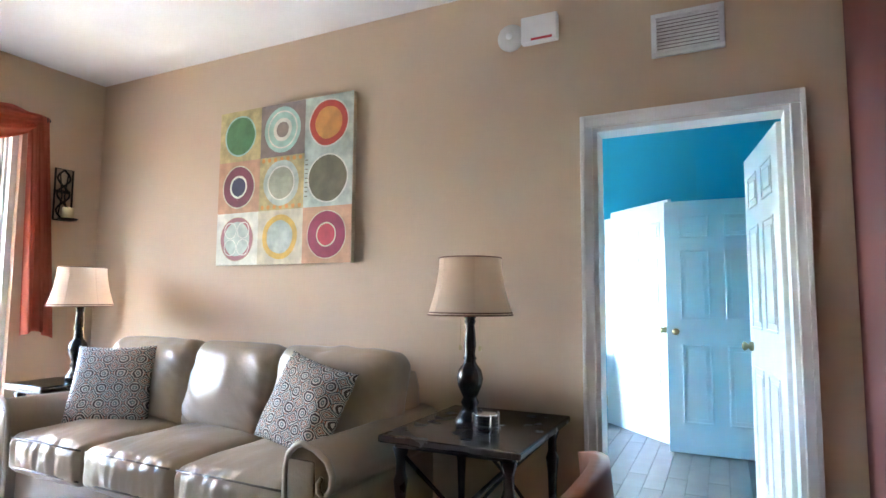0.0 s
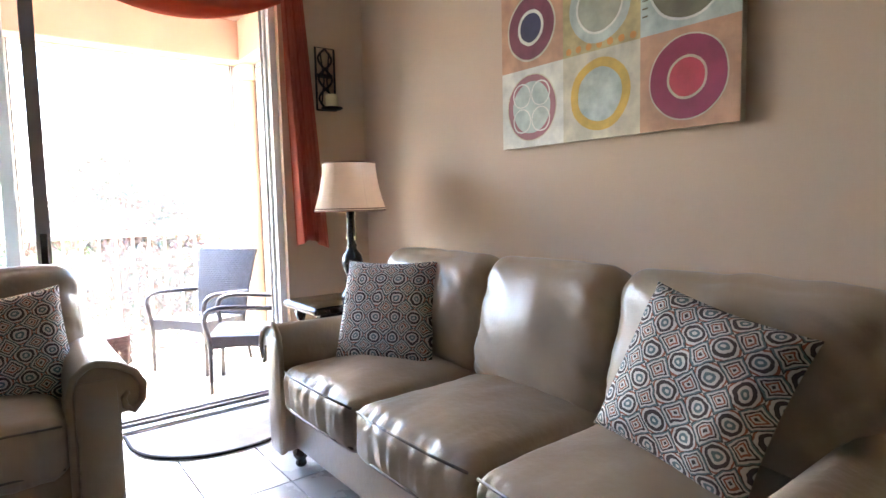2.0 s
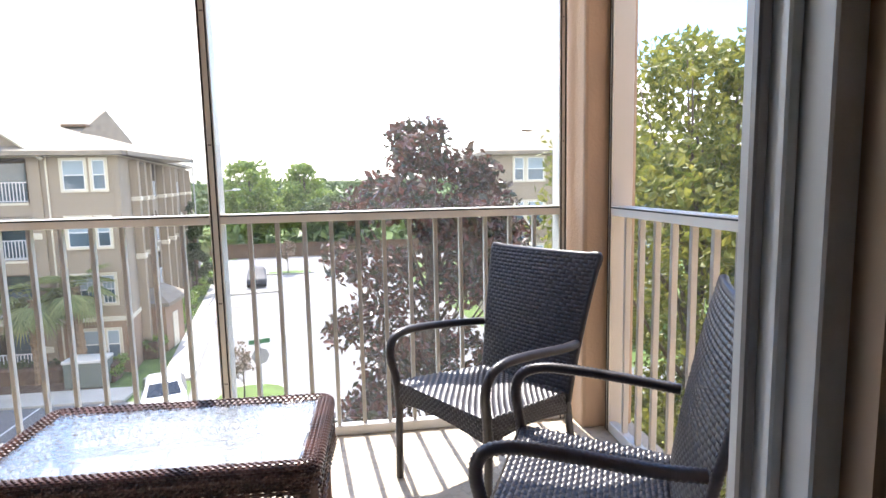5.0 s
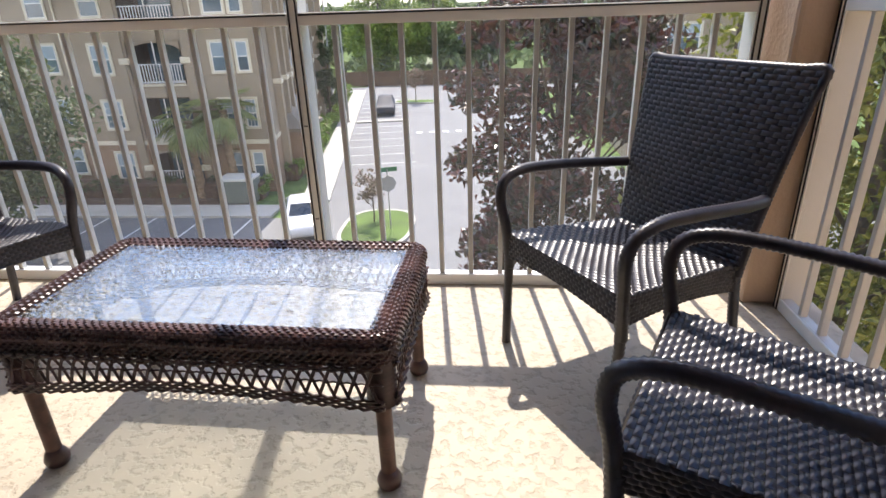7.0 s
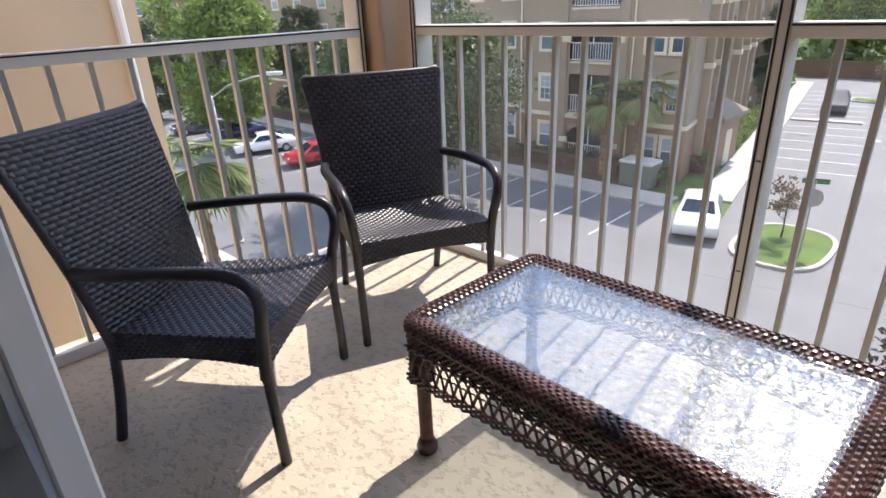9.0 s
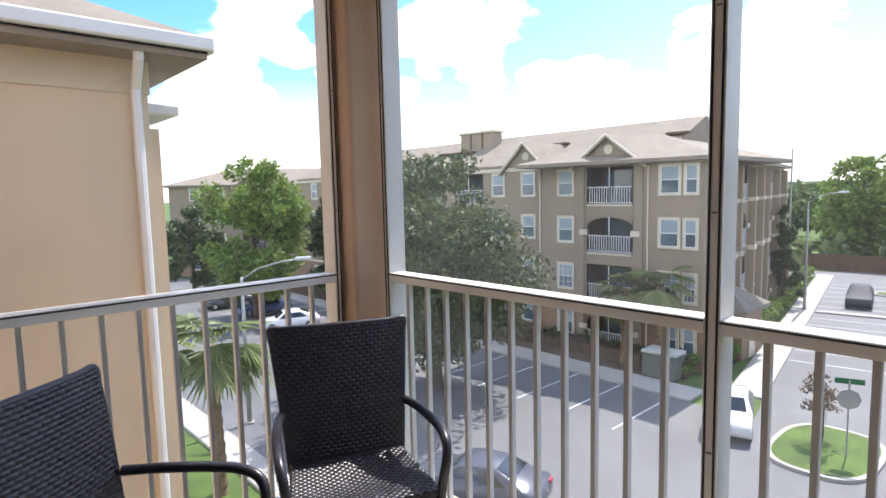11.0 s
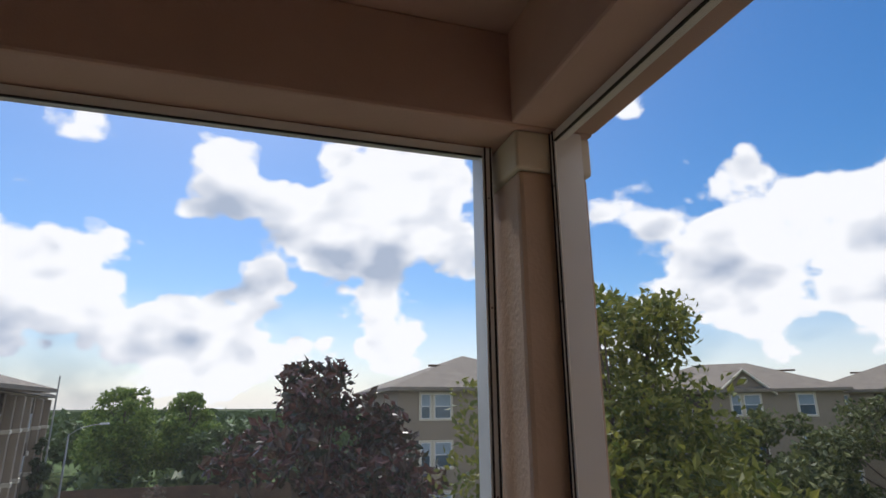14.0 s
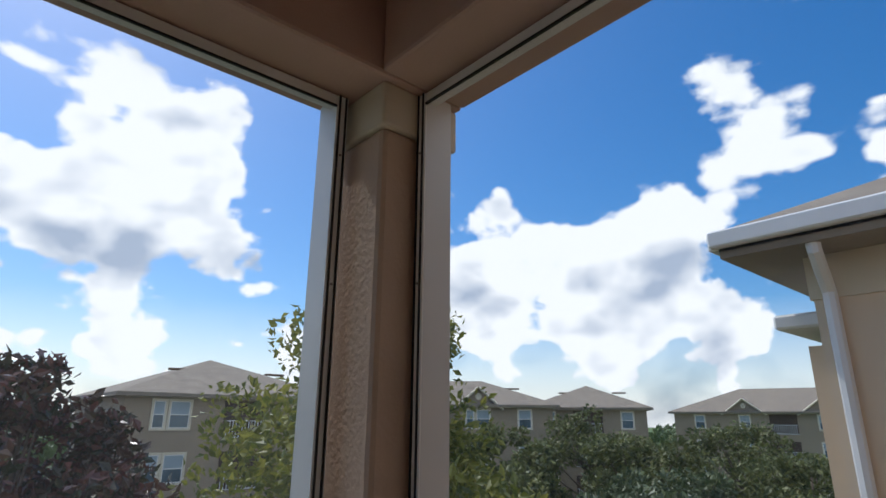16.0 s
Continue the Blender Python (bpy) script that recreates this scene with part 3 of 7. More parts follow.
def casing(name, y0, y1, top, x, side, label):
    """Door casing round an opening in a wall that runs along y."""
    c = thing(name, None, label, "door frame")
    c["kind"] = "structure"
    w, d = 0.058, 0.02 * side
    lo, hi = min(x, x + d), max(x, x + d)
    part("jamb", B((lo, y0 - w, 0), (hi, y0, top), 0.004), M_WHITE, c)
    part("jamb", B((lo, y1, 0), (hi, y1 + w, top), 0.004), M_WHITE, c)
    part("head", B((lo, y0 - w, top), (hi, y1 + w, top + w), 0.004), M_WHITE, c)
    a = 0.008 * side
    part("back_band", B((min(x + d, x + d + a), y0 - w, 0), (max(x + d, x + d + a), y0 - w + 0.02, top + w), 0.003), M_WHITE, c)
    part("back_band", B((min(x + d, x + d + a), y1 + w - 0.02, 0), (max(x + d, x + d + a), y1 + w, top + w), 0.003), M_WHITE, c)
    part("back_band", B((min(x + d, x + d + a), y0 - w + 0.02, top + w - 0.02), (max(x + d, x + d + a), y1 + w - 0.02, top + w), 0.003), M_WHITE, c)
    return c


dc = casing("door_casing", -4.61, -3.79, 2.03, 0.0, -1, "white painted door casing in the tan wall")
part("lining", B((0.0, -4.61, 0), (0.135, -4.59, 2.03)), M_WHITE, dc)
part("lining", B((0.0, -3.81, 0), (0.135, -3.79, 2.03)), M_WHITE, dc)
part("lining", B((0.0, -4.59, 2.01), (0.135, -3.81, 2.03)), M_WHITE, dc)


def panel_door(name, m, w, label, knob_at=0.07):
    """Six-panel door leaf, hinged at its local x = 0, thickness along y."""
    d = thing(name, m, label, "door")
    part("leaf", B((0, -0.016, 0.01), (w, 0.016, 2.0), 0.002), M_WHITE, d)
    s = 0.11
    cw = (w - 3 * s) / 2
    for x0 in (s, 2 * s + cw):
        for z0, z1 in ((0.24, 0.85), (1.05, 1.60), (1.70, 1.88)):
            for f in (-1, 1):
                bm = bmesh.new()
                o = 0.016 * f
                for k, (p, q) in enumerate((((x0, z0), (x0 + cw, z0 + 0.014)), ((x0, z1 - 0.014), (x0 + cw, z1)), ((x0, z0 + 0.014), (x0 + 0.014, z1 - 0.014)), ((x0 + cw - 0.014, z0 + 0.014), (x0 + cw, z1 - 0.014)))):
                    box(bm, (p[0], min(o, o + 0.007 * f), p[1]), (q[0], max(o, o + 0.007 * f), q[1]), 0.003)
                box(bm, (x0 + 0.04, min(o, o + 0.006 * f), z0 + 0.04), (x0 + cw - 0.04, max(o, o + 0.006 * f), z1 - 0.04), 0.005)
                part("raised_panel", bm, M_WHITE, d)
    for f in (-1, 1):
        bm = bmesh.new()
        tube(bm, [(w - knob_at, 0.016 * f, 0.95), (w - knob_at, 0.03 * f, 0.95), (w - knob_at, 0.04 * f, 0.95), (w - knob_at, 0.06 * f, 0.95), (w - knob_at, 0.072 * f, 0.95)], [0.026, 0.026, 0.012, 0.027, 0.014], 14)
        part("door_knob", bm, M_BRASS, d, "dull brass door knob", True)
    for z in (0.22, 1.05, 1.80):
        part("hinge", tube(bmesh.new(), [(0, -0.02, z - 0.05), (0, -0.02, z + 0.05)], 0.007, 8), M_BRASS, d)
    return d


panel_door("bedroom_door", pose(0.14, -4.585, 0, 0, 0, 7.5), 0.79, "white six-panel bedroom door standing open")
panel_door("closet_door", pose(2.22, -4.68, 0, 0, 0, 91), 0.76, "white six-panel closet door standing ajar")
panel_door("linen_door", pose(3.06, -3.30, 0, 0, 0, 223.6), 0.95, "white six-panel door on the slanted closet wall")
bm = bmesh.new()
box(bm, (-0.42, -0.02, 2.0), (0.42, 0.02, 2.06), 0.004)
shelf = solo("door_head_trim", bm, M_WHITE, "white painted trim above the slanted door", "trim", pose(2.73, -3.66, 0, 0, 0, 43.6))
dr = thing("dresser", pose(3.0, -2.86, 0), "white bedroom dresser beside the slanted door", "dresser")
part("body", B((-0.25, -0.22, 0.05), (0.25, 0.6, 0.72), 0.006), M_WHITE, dr)
for k in range(3):
    f = part("drawer", B((-0.262, -0.19, 0.08 + k * 0.21), (-0.25, 0.57, 0.27 + k * 0.21), 0.004), M_WHITE, dr)
    part("drawer_knob", tube(bmesh.new(), [(-0.262, 0.19, 0.175 + k * 0.21), (-0.285, 0.19, 0.175 + k * 0.21)], 0.012, 10), M_CHROME, f)

# baseboards
bm = bmesh.new()
for a, b in (((-0.014, -3.705, 0), (0.0, 0.0, 0.09)), ((-0.014, -4.815, 0), (0.0, -4.70, 0.09)), ((-0.55, -0.014, 0), (-0.014, 0.0, 0.09))):
    box(bm, a, b, 0.003)
tagged(part("baseboard", bm, M_WHITE, None, "white baseboard"), kind="structure")


# ---- sliding door ----
def bar(parent, name, a, b, material, bev=0.003, label=""):
    return part(name, B(a, b, bev), material, parent, label)


sd = thing("sliding_door_frame", None, "white aluminium frame of the sliding patio door", "door frame")
sd["kind"] = "structure"
bar(sd, "jamb", (-0.604, 0.04, 0.0), (-0.564, 0.19, 2.42), M_ALUWHITE)
bar(sd, "jamb_track", (-0.622, 0.085, 0.03), (-0.604, 0.10, 2.38), M_ALUWHITE)
bar(sd, "jamb_track", (-0.622, 0.135, 0.03), (-0.604, 0.15, 2.38), M_BRONZE)
bar(sd, "jamb", (-3.0, 0.04, 0.0), (-2.96, 0.335, 2.42), M_ALUWHITE)
bar(sd, "head", (-2.96, 0.04, 2.37), (-0.604, 0.335, 2.42), M_ALUWHITE)
bar(sd, "sill", (-2.96, 0.03, -0.04), (-0.604, 0.335, 0.012), M_ALUWHITE)
bar(sd, "track", (-2.96, 0.085, 0.012), (-0.604, 0.095, 0.028), M_BRONZE, 0.002)
bar(sd, "track", (-2.96, 0.15, 0.012), (-0.604, 0.16, 0.028), M_BRONZE, 0.002)


def slider(name, x0, x1, y, mats, label):
    d = thing(name, None, label, "sliding door")
    ma, mb = mats
    z0, z1 = 0.03, 2.37
    bar(d, "stile", (x0, y - 0.018, z0), (x0 + 0.06, y + 0.018, z1), ma)
    bar(d, "stile", (x1 - 0.06, y - 0.018, z0), (x1, y + 0.018, z1), mb)
    bar(d, "bottom_rail", (x0 + 0.06, y - 0.018, z0), (x1 - 0.06, y + 0.018, z0 + 0.08), ma)
    bar(d, "top_rail", (x0 + 0.06, y - 0.018, z1 - 0.06), (x1 - 0.06, y + 0.018, z1), ma)
    g = part("glass_pane", B((x0 + 0.05, y - 0.003, z0 + 0.07), (x1 - 0.05, y + 0.003, z1 - 0.05)), M_GLASS, d, "clear glass pane")
    g.visible_shadow = False
    return d


sl = slider("sliding_door_leaf", -2.95, -1.727, 0.115, (M_BRONZE, M_BRONZE), "grey aluminium sliding patio door leaf pushed open")
bar(sl, "latch", (-1.772, 0.085, 0.86), (-1.742, 0.097, 1.06), M_BLACK, 0.003, "black latch plate")
slider("fixed_door_panel", -2.95, -1.846, 0.308, (M_ALUWHITE, M_ALUWHITE), "white aluminium fixed glass panel of the patio door")

# ---- balcony shell ----
balcony_floor = tagged(part("balcony_floor", B((-3.80, 0.2, -0.45), (0.24, 2.42, FLOOR_B)), M_KNOCK, None, "textured tan concrete balcony floor"), kind="structure")
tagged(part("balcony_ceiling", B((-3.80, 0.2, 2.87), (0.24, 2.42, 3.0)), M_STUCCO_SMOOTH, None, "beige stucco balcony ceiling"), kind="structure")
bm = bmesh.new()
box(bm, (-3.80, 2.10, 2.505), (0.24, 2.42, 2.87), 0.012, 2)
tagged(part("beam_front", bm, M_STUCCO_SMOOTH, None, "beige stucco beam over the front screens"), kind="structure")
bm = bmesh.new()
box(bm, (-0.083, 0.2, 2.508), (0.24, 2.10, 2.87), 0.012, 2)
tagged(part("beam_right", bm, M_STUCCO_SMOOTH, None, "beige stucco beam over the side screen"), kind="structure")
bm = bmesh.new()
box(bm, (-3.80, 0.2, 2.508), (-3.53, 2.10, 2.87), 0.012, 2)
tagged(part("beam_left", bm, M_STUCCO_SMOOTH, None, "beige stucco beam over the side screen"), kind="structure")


def column(name, x0, x1):
    c = thing(name, None, "tan stucco balcony corner column with a cream capital", "column")
    part("shaft", B((x0, 2.135, FLOOR_B), (x1, 2.41, 2.36), 0.018, 2), M_STUCCO, c, "tan rough stucco shaft")
    part("capital", B((x0 - 0.012, 2.123, 2.36), (x1 + 0.012, 2.415, 2.505), 0.01, 2), M_CREAMTRIM, c, "cream stucco capital")
    return c


column("column", -0.045, 0.225)
column("column", -3.785, -3.505)
for x0, x1 in ((-3.80, -3.50), (-0.03, 0.24)):
    tagged(part("pilaster", B((x0, 0.2, FLOOR_B), (x1, 0.32, 2.508), 0.008), M_STUCCO, None, "tan stucco pilaster at the house wall"), kind="structure")


def screen_wall(name, length, mull, m, label, ends=(0.04, 0.04)):
    """Railing with balusters and insect screen, along local x from 0 to length, outside at +y."""
    s = thing(name, m, label, "balcony railing")
    z0, zr, z1 = FLOOR_B, 0.975, 2.50
    posts = [(0.0, ends[0])] + ([(mull - 0.024, mull + 0.024)] if mull else []) + [(length - ends[1], length)]
    for a, b in posts:
        part("post", B((a, -0.022, z0), (b, 0.085, z1), 0.002), M_ALU, s)
        part("gasket", B((a + 0.006, -0.0255, z0), (a + 0.012, -0.022, z1)), M_GASKET, s)
        part("gasket", B((b - 0.012, -0.0255, z0), (b - 0.006, -0.022, z1)), M_GASKET, s)
    for (a, b), (c, d) in zip(posts, posts[1:]):
        part("top_rail", B((b, -0.026, zr - 0.045), (c, 0.060, zr), 0.002), M_ALU, s)
        part("rail_lip", B((b, -0.030, zr - 0.010), (c, -0.026, zr - 0.004)), M_GASKET, s)
        part("bottom_rail", B((b, -0.024, z0), (c, 0.024, z0 + 0.05), 0.003), M_ALUWHITE, s)
        part("head_rail", B((b, -0.020, z1 - 0.035), (c, 0.020, z1), 0.002), M_ALU, s)
        part("gasket", B((b, -0.0235, z1 - 0.041), (c, -0.0155, z1 - 0.035)), M_GASKET, s)
        n = max(1, round((c - b) / 0.1315) - 1)
        shared = None
        for k in range(n):
            x = b + (c - b) * (k + 1) / (n + 1)
            if shared is None:
                o = part("baluster", B((-0.010, -0.013, z0 + 0.05), (0.010, 0.013, zr - 0.045), 0.0015), M_ALU, s)
                shared = o.data
            else:
                o = new("baluster", shared)
                o.parent = s
            o.location = (x, 0, 0)
        part("screen", B((b, -0.0172, z0 + 0.05), (c, -0.0162, z1 - 0.035)), M_SCREEN, s, "fine grey insect screen")
        for zz in (0.15, 0.55, 1.3, 1.9, 2.3):
            for xx in (b - 0.02, c + 0.02):
                part("screw", tube(bmesh.new(), [(xx, -0.022, zz), (xx, -0.0245, zz)], 0.004, 8), M_BRONZE, s)
    return s


screen_wall("railing", 3.382, 1.656, pose(-3.46, 2.305, 0), "cream aluminium balcony railing with insect screen")
screen_wall("railing", 1.81, None, pose(0.097, 2.13, 0, 0, 0, -90), "cream aluminium side railing with insect screen")
screen_wall("railing", 1.81, None, pose(-3.645, 0.32, 0, 0, 0, 90), "cream aluminium side railing with insect screen")


# ---- leather sofas ----
def put_panel(c, out, w, depth, h):
    """Padded face of the arm below the roll."""
    bm = bmesh.new()
    cushion(bm, (c - out * 0.004, -depth - 0.001, (h + 0.02) / 2), (w - 0.035, 0.022, h - 0.14), 0.010, (0.001, 0.008, 0.001), 8, 0.003)
    return bm


def scroll_arm(parent, x0, x1, depth, h, out):
    """Rolled sofa arm between x0 and x1; out: -1 or 1 for the side on which the roll hangs over."""
    c = (x0 + x1) / 2
    w = x1 - x0
    prof = [(-w / 2, 0.10), (-w / 2, 0.38), (-w / 2, h - 0.10), (-w / 2 + 0.015, h - 0.04), (-w / 2 + 0.05, h - 0.008), (0.0, h), (w / 2 - 0.02, h - 0.015), (w / 2 + 0.035, h - 0.05), (w / 2 + 0.06, h - 0.10), (w / 2 + 0.055, h - 0.15), (w / 2 + 0.025, h - 0.185), (w / 2 - 0.012, h - 0.185), (w / 2 - 0.015, 0.36), (w / 2 - 0.015, 0.10)]
    bm = bmesh.new()
    ys = [-depth, -depth + 0.02, -depth * 0.75, -depth * 0.5, -depth * 0.25, -0.02]
    rings = []
    for y in ys:
        k = 0.985 if y == -depth else 1.0
        sag = -0.012 * math.sin(math.pi * (-y / depth))
        rings.append([bm.verts.new((c + out * px * k, y, (pz - 0.35) * k + 0.35 + (sag if pz > 0.4 else 0))) for px, pz in prof])
    for a, b in zip(rings, rings[1:]):
        for k in range(len(prof)):
            f = (a[k], a[(k + 1) % len(prof)], b[(k + 1) % len(prof)], b[k])
            bm.faces.new(f if out < 0 else f[::-1])
    bm.faces.new(rings[0] if out > 0 else rings[0][::-1])
    bm.faces.new(rings[-1][::-1] if out > 0 else rings[-1])
    bmesh.ops.recalc_face_normals(bm, faces=bm.faces)
    arm = part("arm", bm, M_LEATHER, parent, "", True)
    bm = bmesh.new()
    edge = prof[:11] + [(w / 2 + 0.0, h - 0.165), (w / 2 - 0.004, h - 0.135), (w / 2 + 0.012, h - 0.115)]
    tube(bm, [(c + out * px, -depth - 0.002, pz) for px, pz in edge], [0.013] * 11 + [0.012, 0.010, 0.008], 8)
    part("welt", bm, M_LEATHER, arm, "rolled leather welt", True)
    part("front_panel", put_panel(c, out, w, depth, h), M_LEATHER, arm, "", True)
    return arm


def leather_sofa(name, m, seats, label):
    """Back along y = 0, front towards -y, centred on x."""
    s = thing(name, m, label, "sofa")
    pitch, d = 0.62, 0.98
    w = seats * pitch
    part("base", B((-w / 2 - 0.02, -d + 0.06, 0.10), (w / 2 + 0.02, -0.05, 0.30), 0.02, 3), M_LEATHER, s)
    bm = bmesh.new()
    cushion(bm, (0, -0.13, 0.47), (w + 0.20, 0.20, 0.76), 0.08, (0, 0, 0.0), 6, 0.004)
    part("back_frame", bm, M_LEATHER, s, "", True)
    for k in range(seats):
        x = -w / 2 + pitch * (k + 0.5)
        bm = bmesh.new()
        cushion(bm, (x, -0.60, 0.385), (pitch - 0.006, 0.76, 0.20), 0.055, (0.004, 0.02, 0.045), 34, 0.010, seed=k * 3.1)
        # gathers hanging down the front and radiating over the crown
        for v in bm.verts:
            p = v.co
            front = min(1.0, max(0.0, (-0.90 - p.y) / 0.06)) * min(1.0, max(0.0, (p.z - 0.30) / 0.05))
            crown = min(1.0, max(0.0, (-0.72 - p.y) / 0.2)) * (1 - front)
            p.y -= 0.014 * front * noise.noise(Vector((p.x * 55, p.z * 5, k * 4.0 + x)))
            p.z += 0.005 * crown * noise.noise(Vector((p.x * 38, p.y * 4, k * 7.0 + x)))
        c = part("seat_cushion", bm, M_LEATHER, s, "", True)
        for zz in (0.475, 0.33):
            part("seam", tube(bmesh.new(), [(x - pitch / 2 + 0.02, -0.965, zz - 0.012), (x - pitch / 4, -0.992, zz), (x, -0.999, zz + 0.004), (x + pitch / 4, -0.992, zz), (x + pitch / 2 - 0.02, -0.965, zz - 0.012)], 0.0045, 5), M_PIPING, c, "", True)
        bm = bmesh.new()
        end = -1 if k == 0 else 1 if k == seats - 1 else 0
        bw = pitch - 0.004 + (0.11 if end else 0)
        bx = x + end * 0.055
        cushion(bm, (bx, -0.30, 0.69), (bw, 0.24, 0.50), 0.085, (0.004, 0.05, 0.012), 30, 0.012, Matrix.Rotation(radians(-13), 3, "X"), seed=k * 5.7 + 9)
        # creases drawn in from the side seams
        for v in bm.verts:
            p = v.co
            s_ = abs(p.x - bx) / (bw / 2)
            if p.y < -0.27:
                p.y += 0.018 * min(1.0, max(0.0, (s_ - 0.35) / 0.4)) * noise.noise(Vector(((p.x - bx) * 5, p.z * 19 + (p.x - bx) * 14, k * 3.0 + seats)))
        part("back_cushion", bm, M_LEATHER, s, "", True)
    for out in (-1, 1):
        scroll_arm(s, *(sorted((out * (w / 2 + 0.005), out * (w / 2 + 0.165)))), d - 0.01, 0.655, out)
        for y in (-d + 0.10, -0.12):
            bm = bmesh.new()
            lathe(bm, [(0.020, 0.0), (0.026, 0.012), (0.020, 0.03), (0.032, 0.045), (0.036, 0.065), (0.030, 0.08), (0.042, 0.10)], 14, (out * (w / 2 + 0.05), y, 0))
            part("foot", bm, M_DARKWOOD, s, "turned dark wooden foot", True)
    return s


leather_sofa("sofa", pose(-0.04, -1.885, 0, 0, 0, -90), 3, "taupe leather three-seat sofa with rolled arms against the tan wall")
leather_sofa("loveseat", pose(-2.405, -0.10, 0), 2, "taupe leather loveseat with rolled arms before the patio door")


def pillow(name, m, size, label):
    bm = bmesh.new()
    uv = bm.loops.layers.uv.new("UVMap")
    n = 22
    for side in (1, -1):
        grid = []
        for j in range(n + 1):
            row = []
            for i in range(n + 1):
                u, v = 2 * i / n - 1, 2 * j / n - 1
                t = max(0.0, (1 - u ** 4) * (1 - v ** 4)) ** 0.55
                pin = 1 - 0.07 * (1 - v * v) * abs(u) ** 3, 1 - 0.07 * (1 - u * u) * abs(v) ** 3
                w = noise.noise(Vector((u * 2.3, v * 2.3, side + size * 7))) * 0.012 * t
                row.append(bm.verts.new((u * size / 2 * pin[0], v * size / 2 * pin[1], side * (0.075 * t) + w)))
            grid.append(row)
        for j in range(n):
            for i in range(n):
                q = [(i, j), (i + 1, j), (i + 1, j + 1), (i, j + 1)]
                f = bm.faces.new([grid[b][a] for a, b in (q if side > 0 else q[::-1])])
                for l, (a, b) in zip(f.loops, q if side > 0 else q[::-1]):
                    l[uv].uv = (a / n, b / n)
    bmesh.ops.remove_doubles(bm, verts=bm.verts, dist=0.0005)
    return solo(name, bm, M_PILLOW, label, "pillow", m, "throw pillows", True)


def axes_pose(o, x, y):
    x, y = Vector(x).normalized(), Vector(y)
    y = (y - x * y.dot(x)).normalized()
    z = x.cross(y)
    return Matrix(((x.x, y.x, z.x, o[0]), (x.y, y.y, z.y, o[1]), (x.z, y.z, z.z, o[2]), (0, 0, 0, 1)))


pillow("throw_pillow", axes_pose((-0.60, -1.17, 0.695), (0.26, -0.43, 0.01), (0.12, 0.14, 0.42)), 0.47, "medallion-patterned throw pillow leaning in the sofa corner")
pillow("throw_pillow", axes_pose((-0.60, -2.567, 0.70), (-0.10, -0.97, -0.20), (0.35, -0.38, 0.86)), 0.43, "medallion-patterned throw pillow tilted against the sofa arm")
pillow("throw_pillow", axes_pose((-1.95, -0.64, 0.645), (1.0, 0.05, 0.10), (-0.10, 0.36, 0.93)), 0.45, "medallion-patterned throw pillow on the loveseat")


# ---- end tables and lamps ----
def end_table(name, m, w, d, label, glass=False):
    """Top w along x, d along y, centred; 0.66 high."""
    t = thing(name, m, label, "end table")
    part("top", B((-w / 2, -d / 2, 0.625), (w / 2, d / 2, 0.655), 0.008, 3), M_DARKWOOD, t)
    part("apron", B((-w / 2 + 0.05, -d / 2 + 0.05, 0.60), (w / 2 - 0.05, d / 2 - 0.05, 0.625), 0.004), M_DARKWOOD, t)
    for sx in (-1, 1):
        for sy in (-1, 1):
            bm = bmesh.new()
            lathe(bm, [(0.014, 0), (0.018, 0.02), (0.014, 0.05), (0.017, 0.25), (0.022, 0.40), (0.030, 0.47), (0.020, 0.50), (0.020, 0.55), (0.034, 0.60)], 14, (sx * (w / 2 - 0.07), sy * (d / 2 - 0.07), 0))
            part("leg", bm, M_DARKWOOD, t, "", True)
    for sx in (-1, 1):
        part("brace", tube(bmesh.new(), [(sx * (w / 2 - 0.07), -d / 2 + 0.07, 0.10), (sx * (w / 2 - 0.09), 0, 0.38), (sx * (w / 2 - 0.07), d / 2 - 0.07, 0.58)], 0.009, 8), M_DARKWOOD, t, "", True)
        part("brace", tube(bmesh.new(), [(sx * (w / 2 - 0.07), d / 2 - 0.07, 0.10), (sx * (w / 2 - 0.09), 0, 0.36), (sx * (w / 2 - 0.07), -d / 2 + 0.07, 0.58)], 0.009, 8), M_DARKWOOD, t, "", True)
    if glass:
        part("glass_top", B((-w / 2 + 0.01, -d / 2 + 0.01, 0.655), (w / 2 - 0.01, d / 2 - 0.01, 0.661), 0.002), glass_mat("table_plate_glass", (0.75, 0.9, 0.86)), t, "clear glass plate")
    return t


end_table("end_table", pose(-0.395, -3.37, 0), 0.74, 0.60, "espresso wooden end table between sofa and bedroom door")
end_table("end_table", pose(-0.405, -0.515, 0), 0.66, 0.40, "espresso end table with a glass plate in the corner", True)


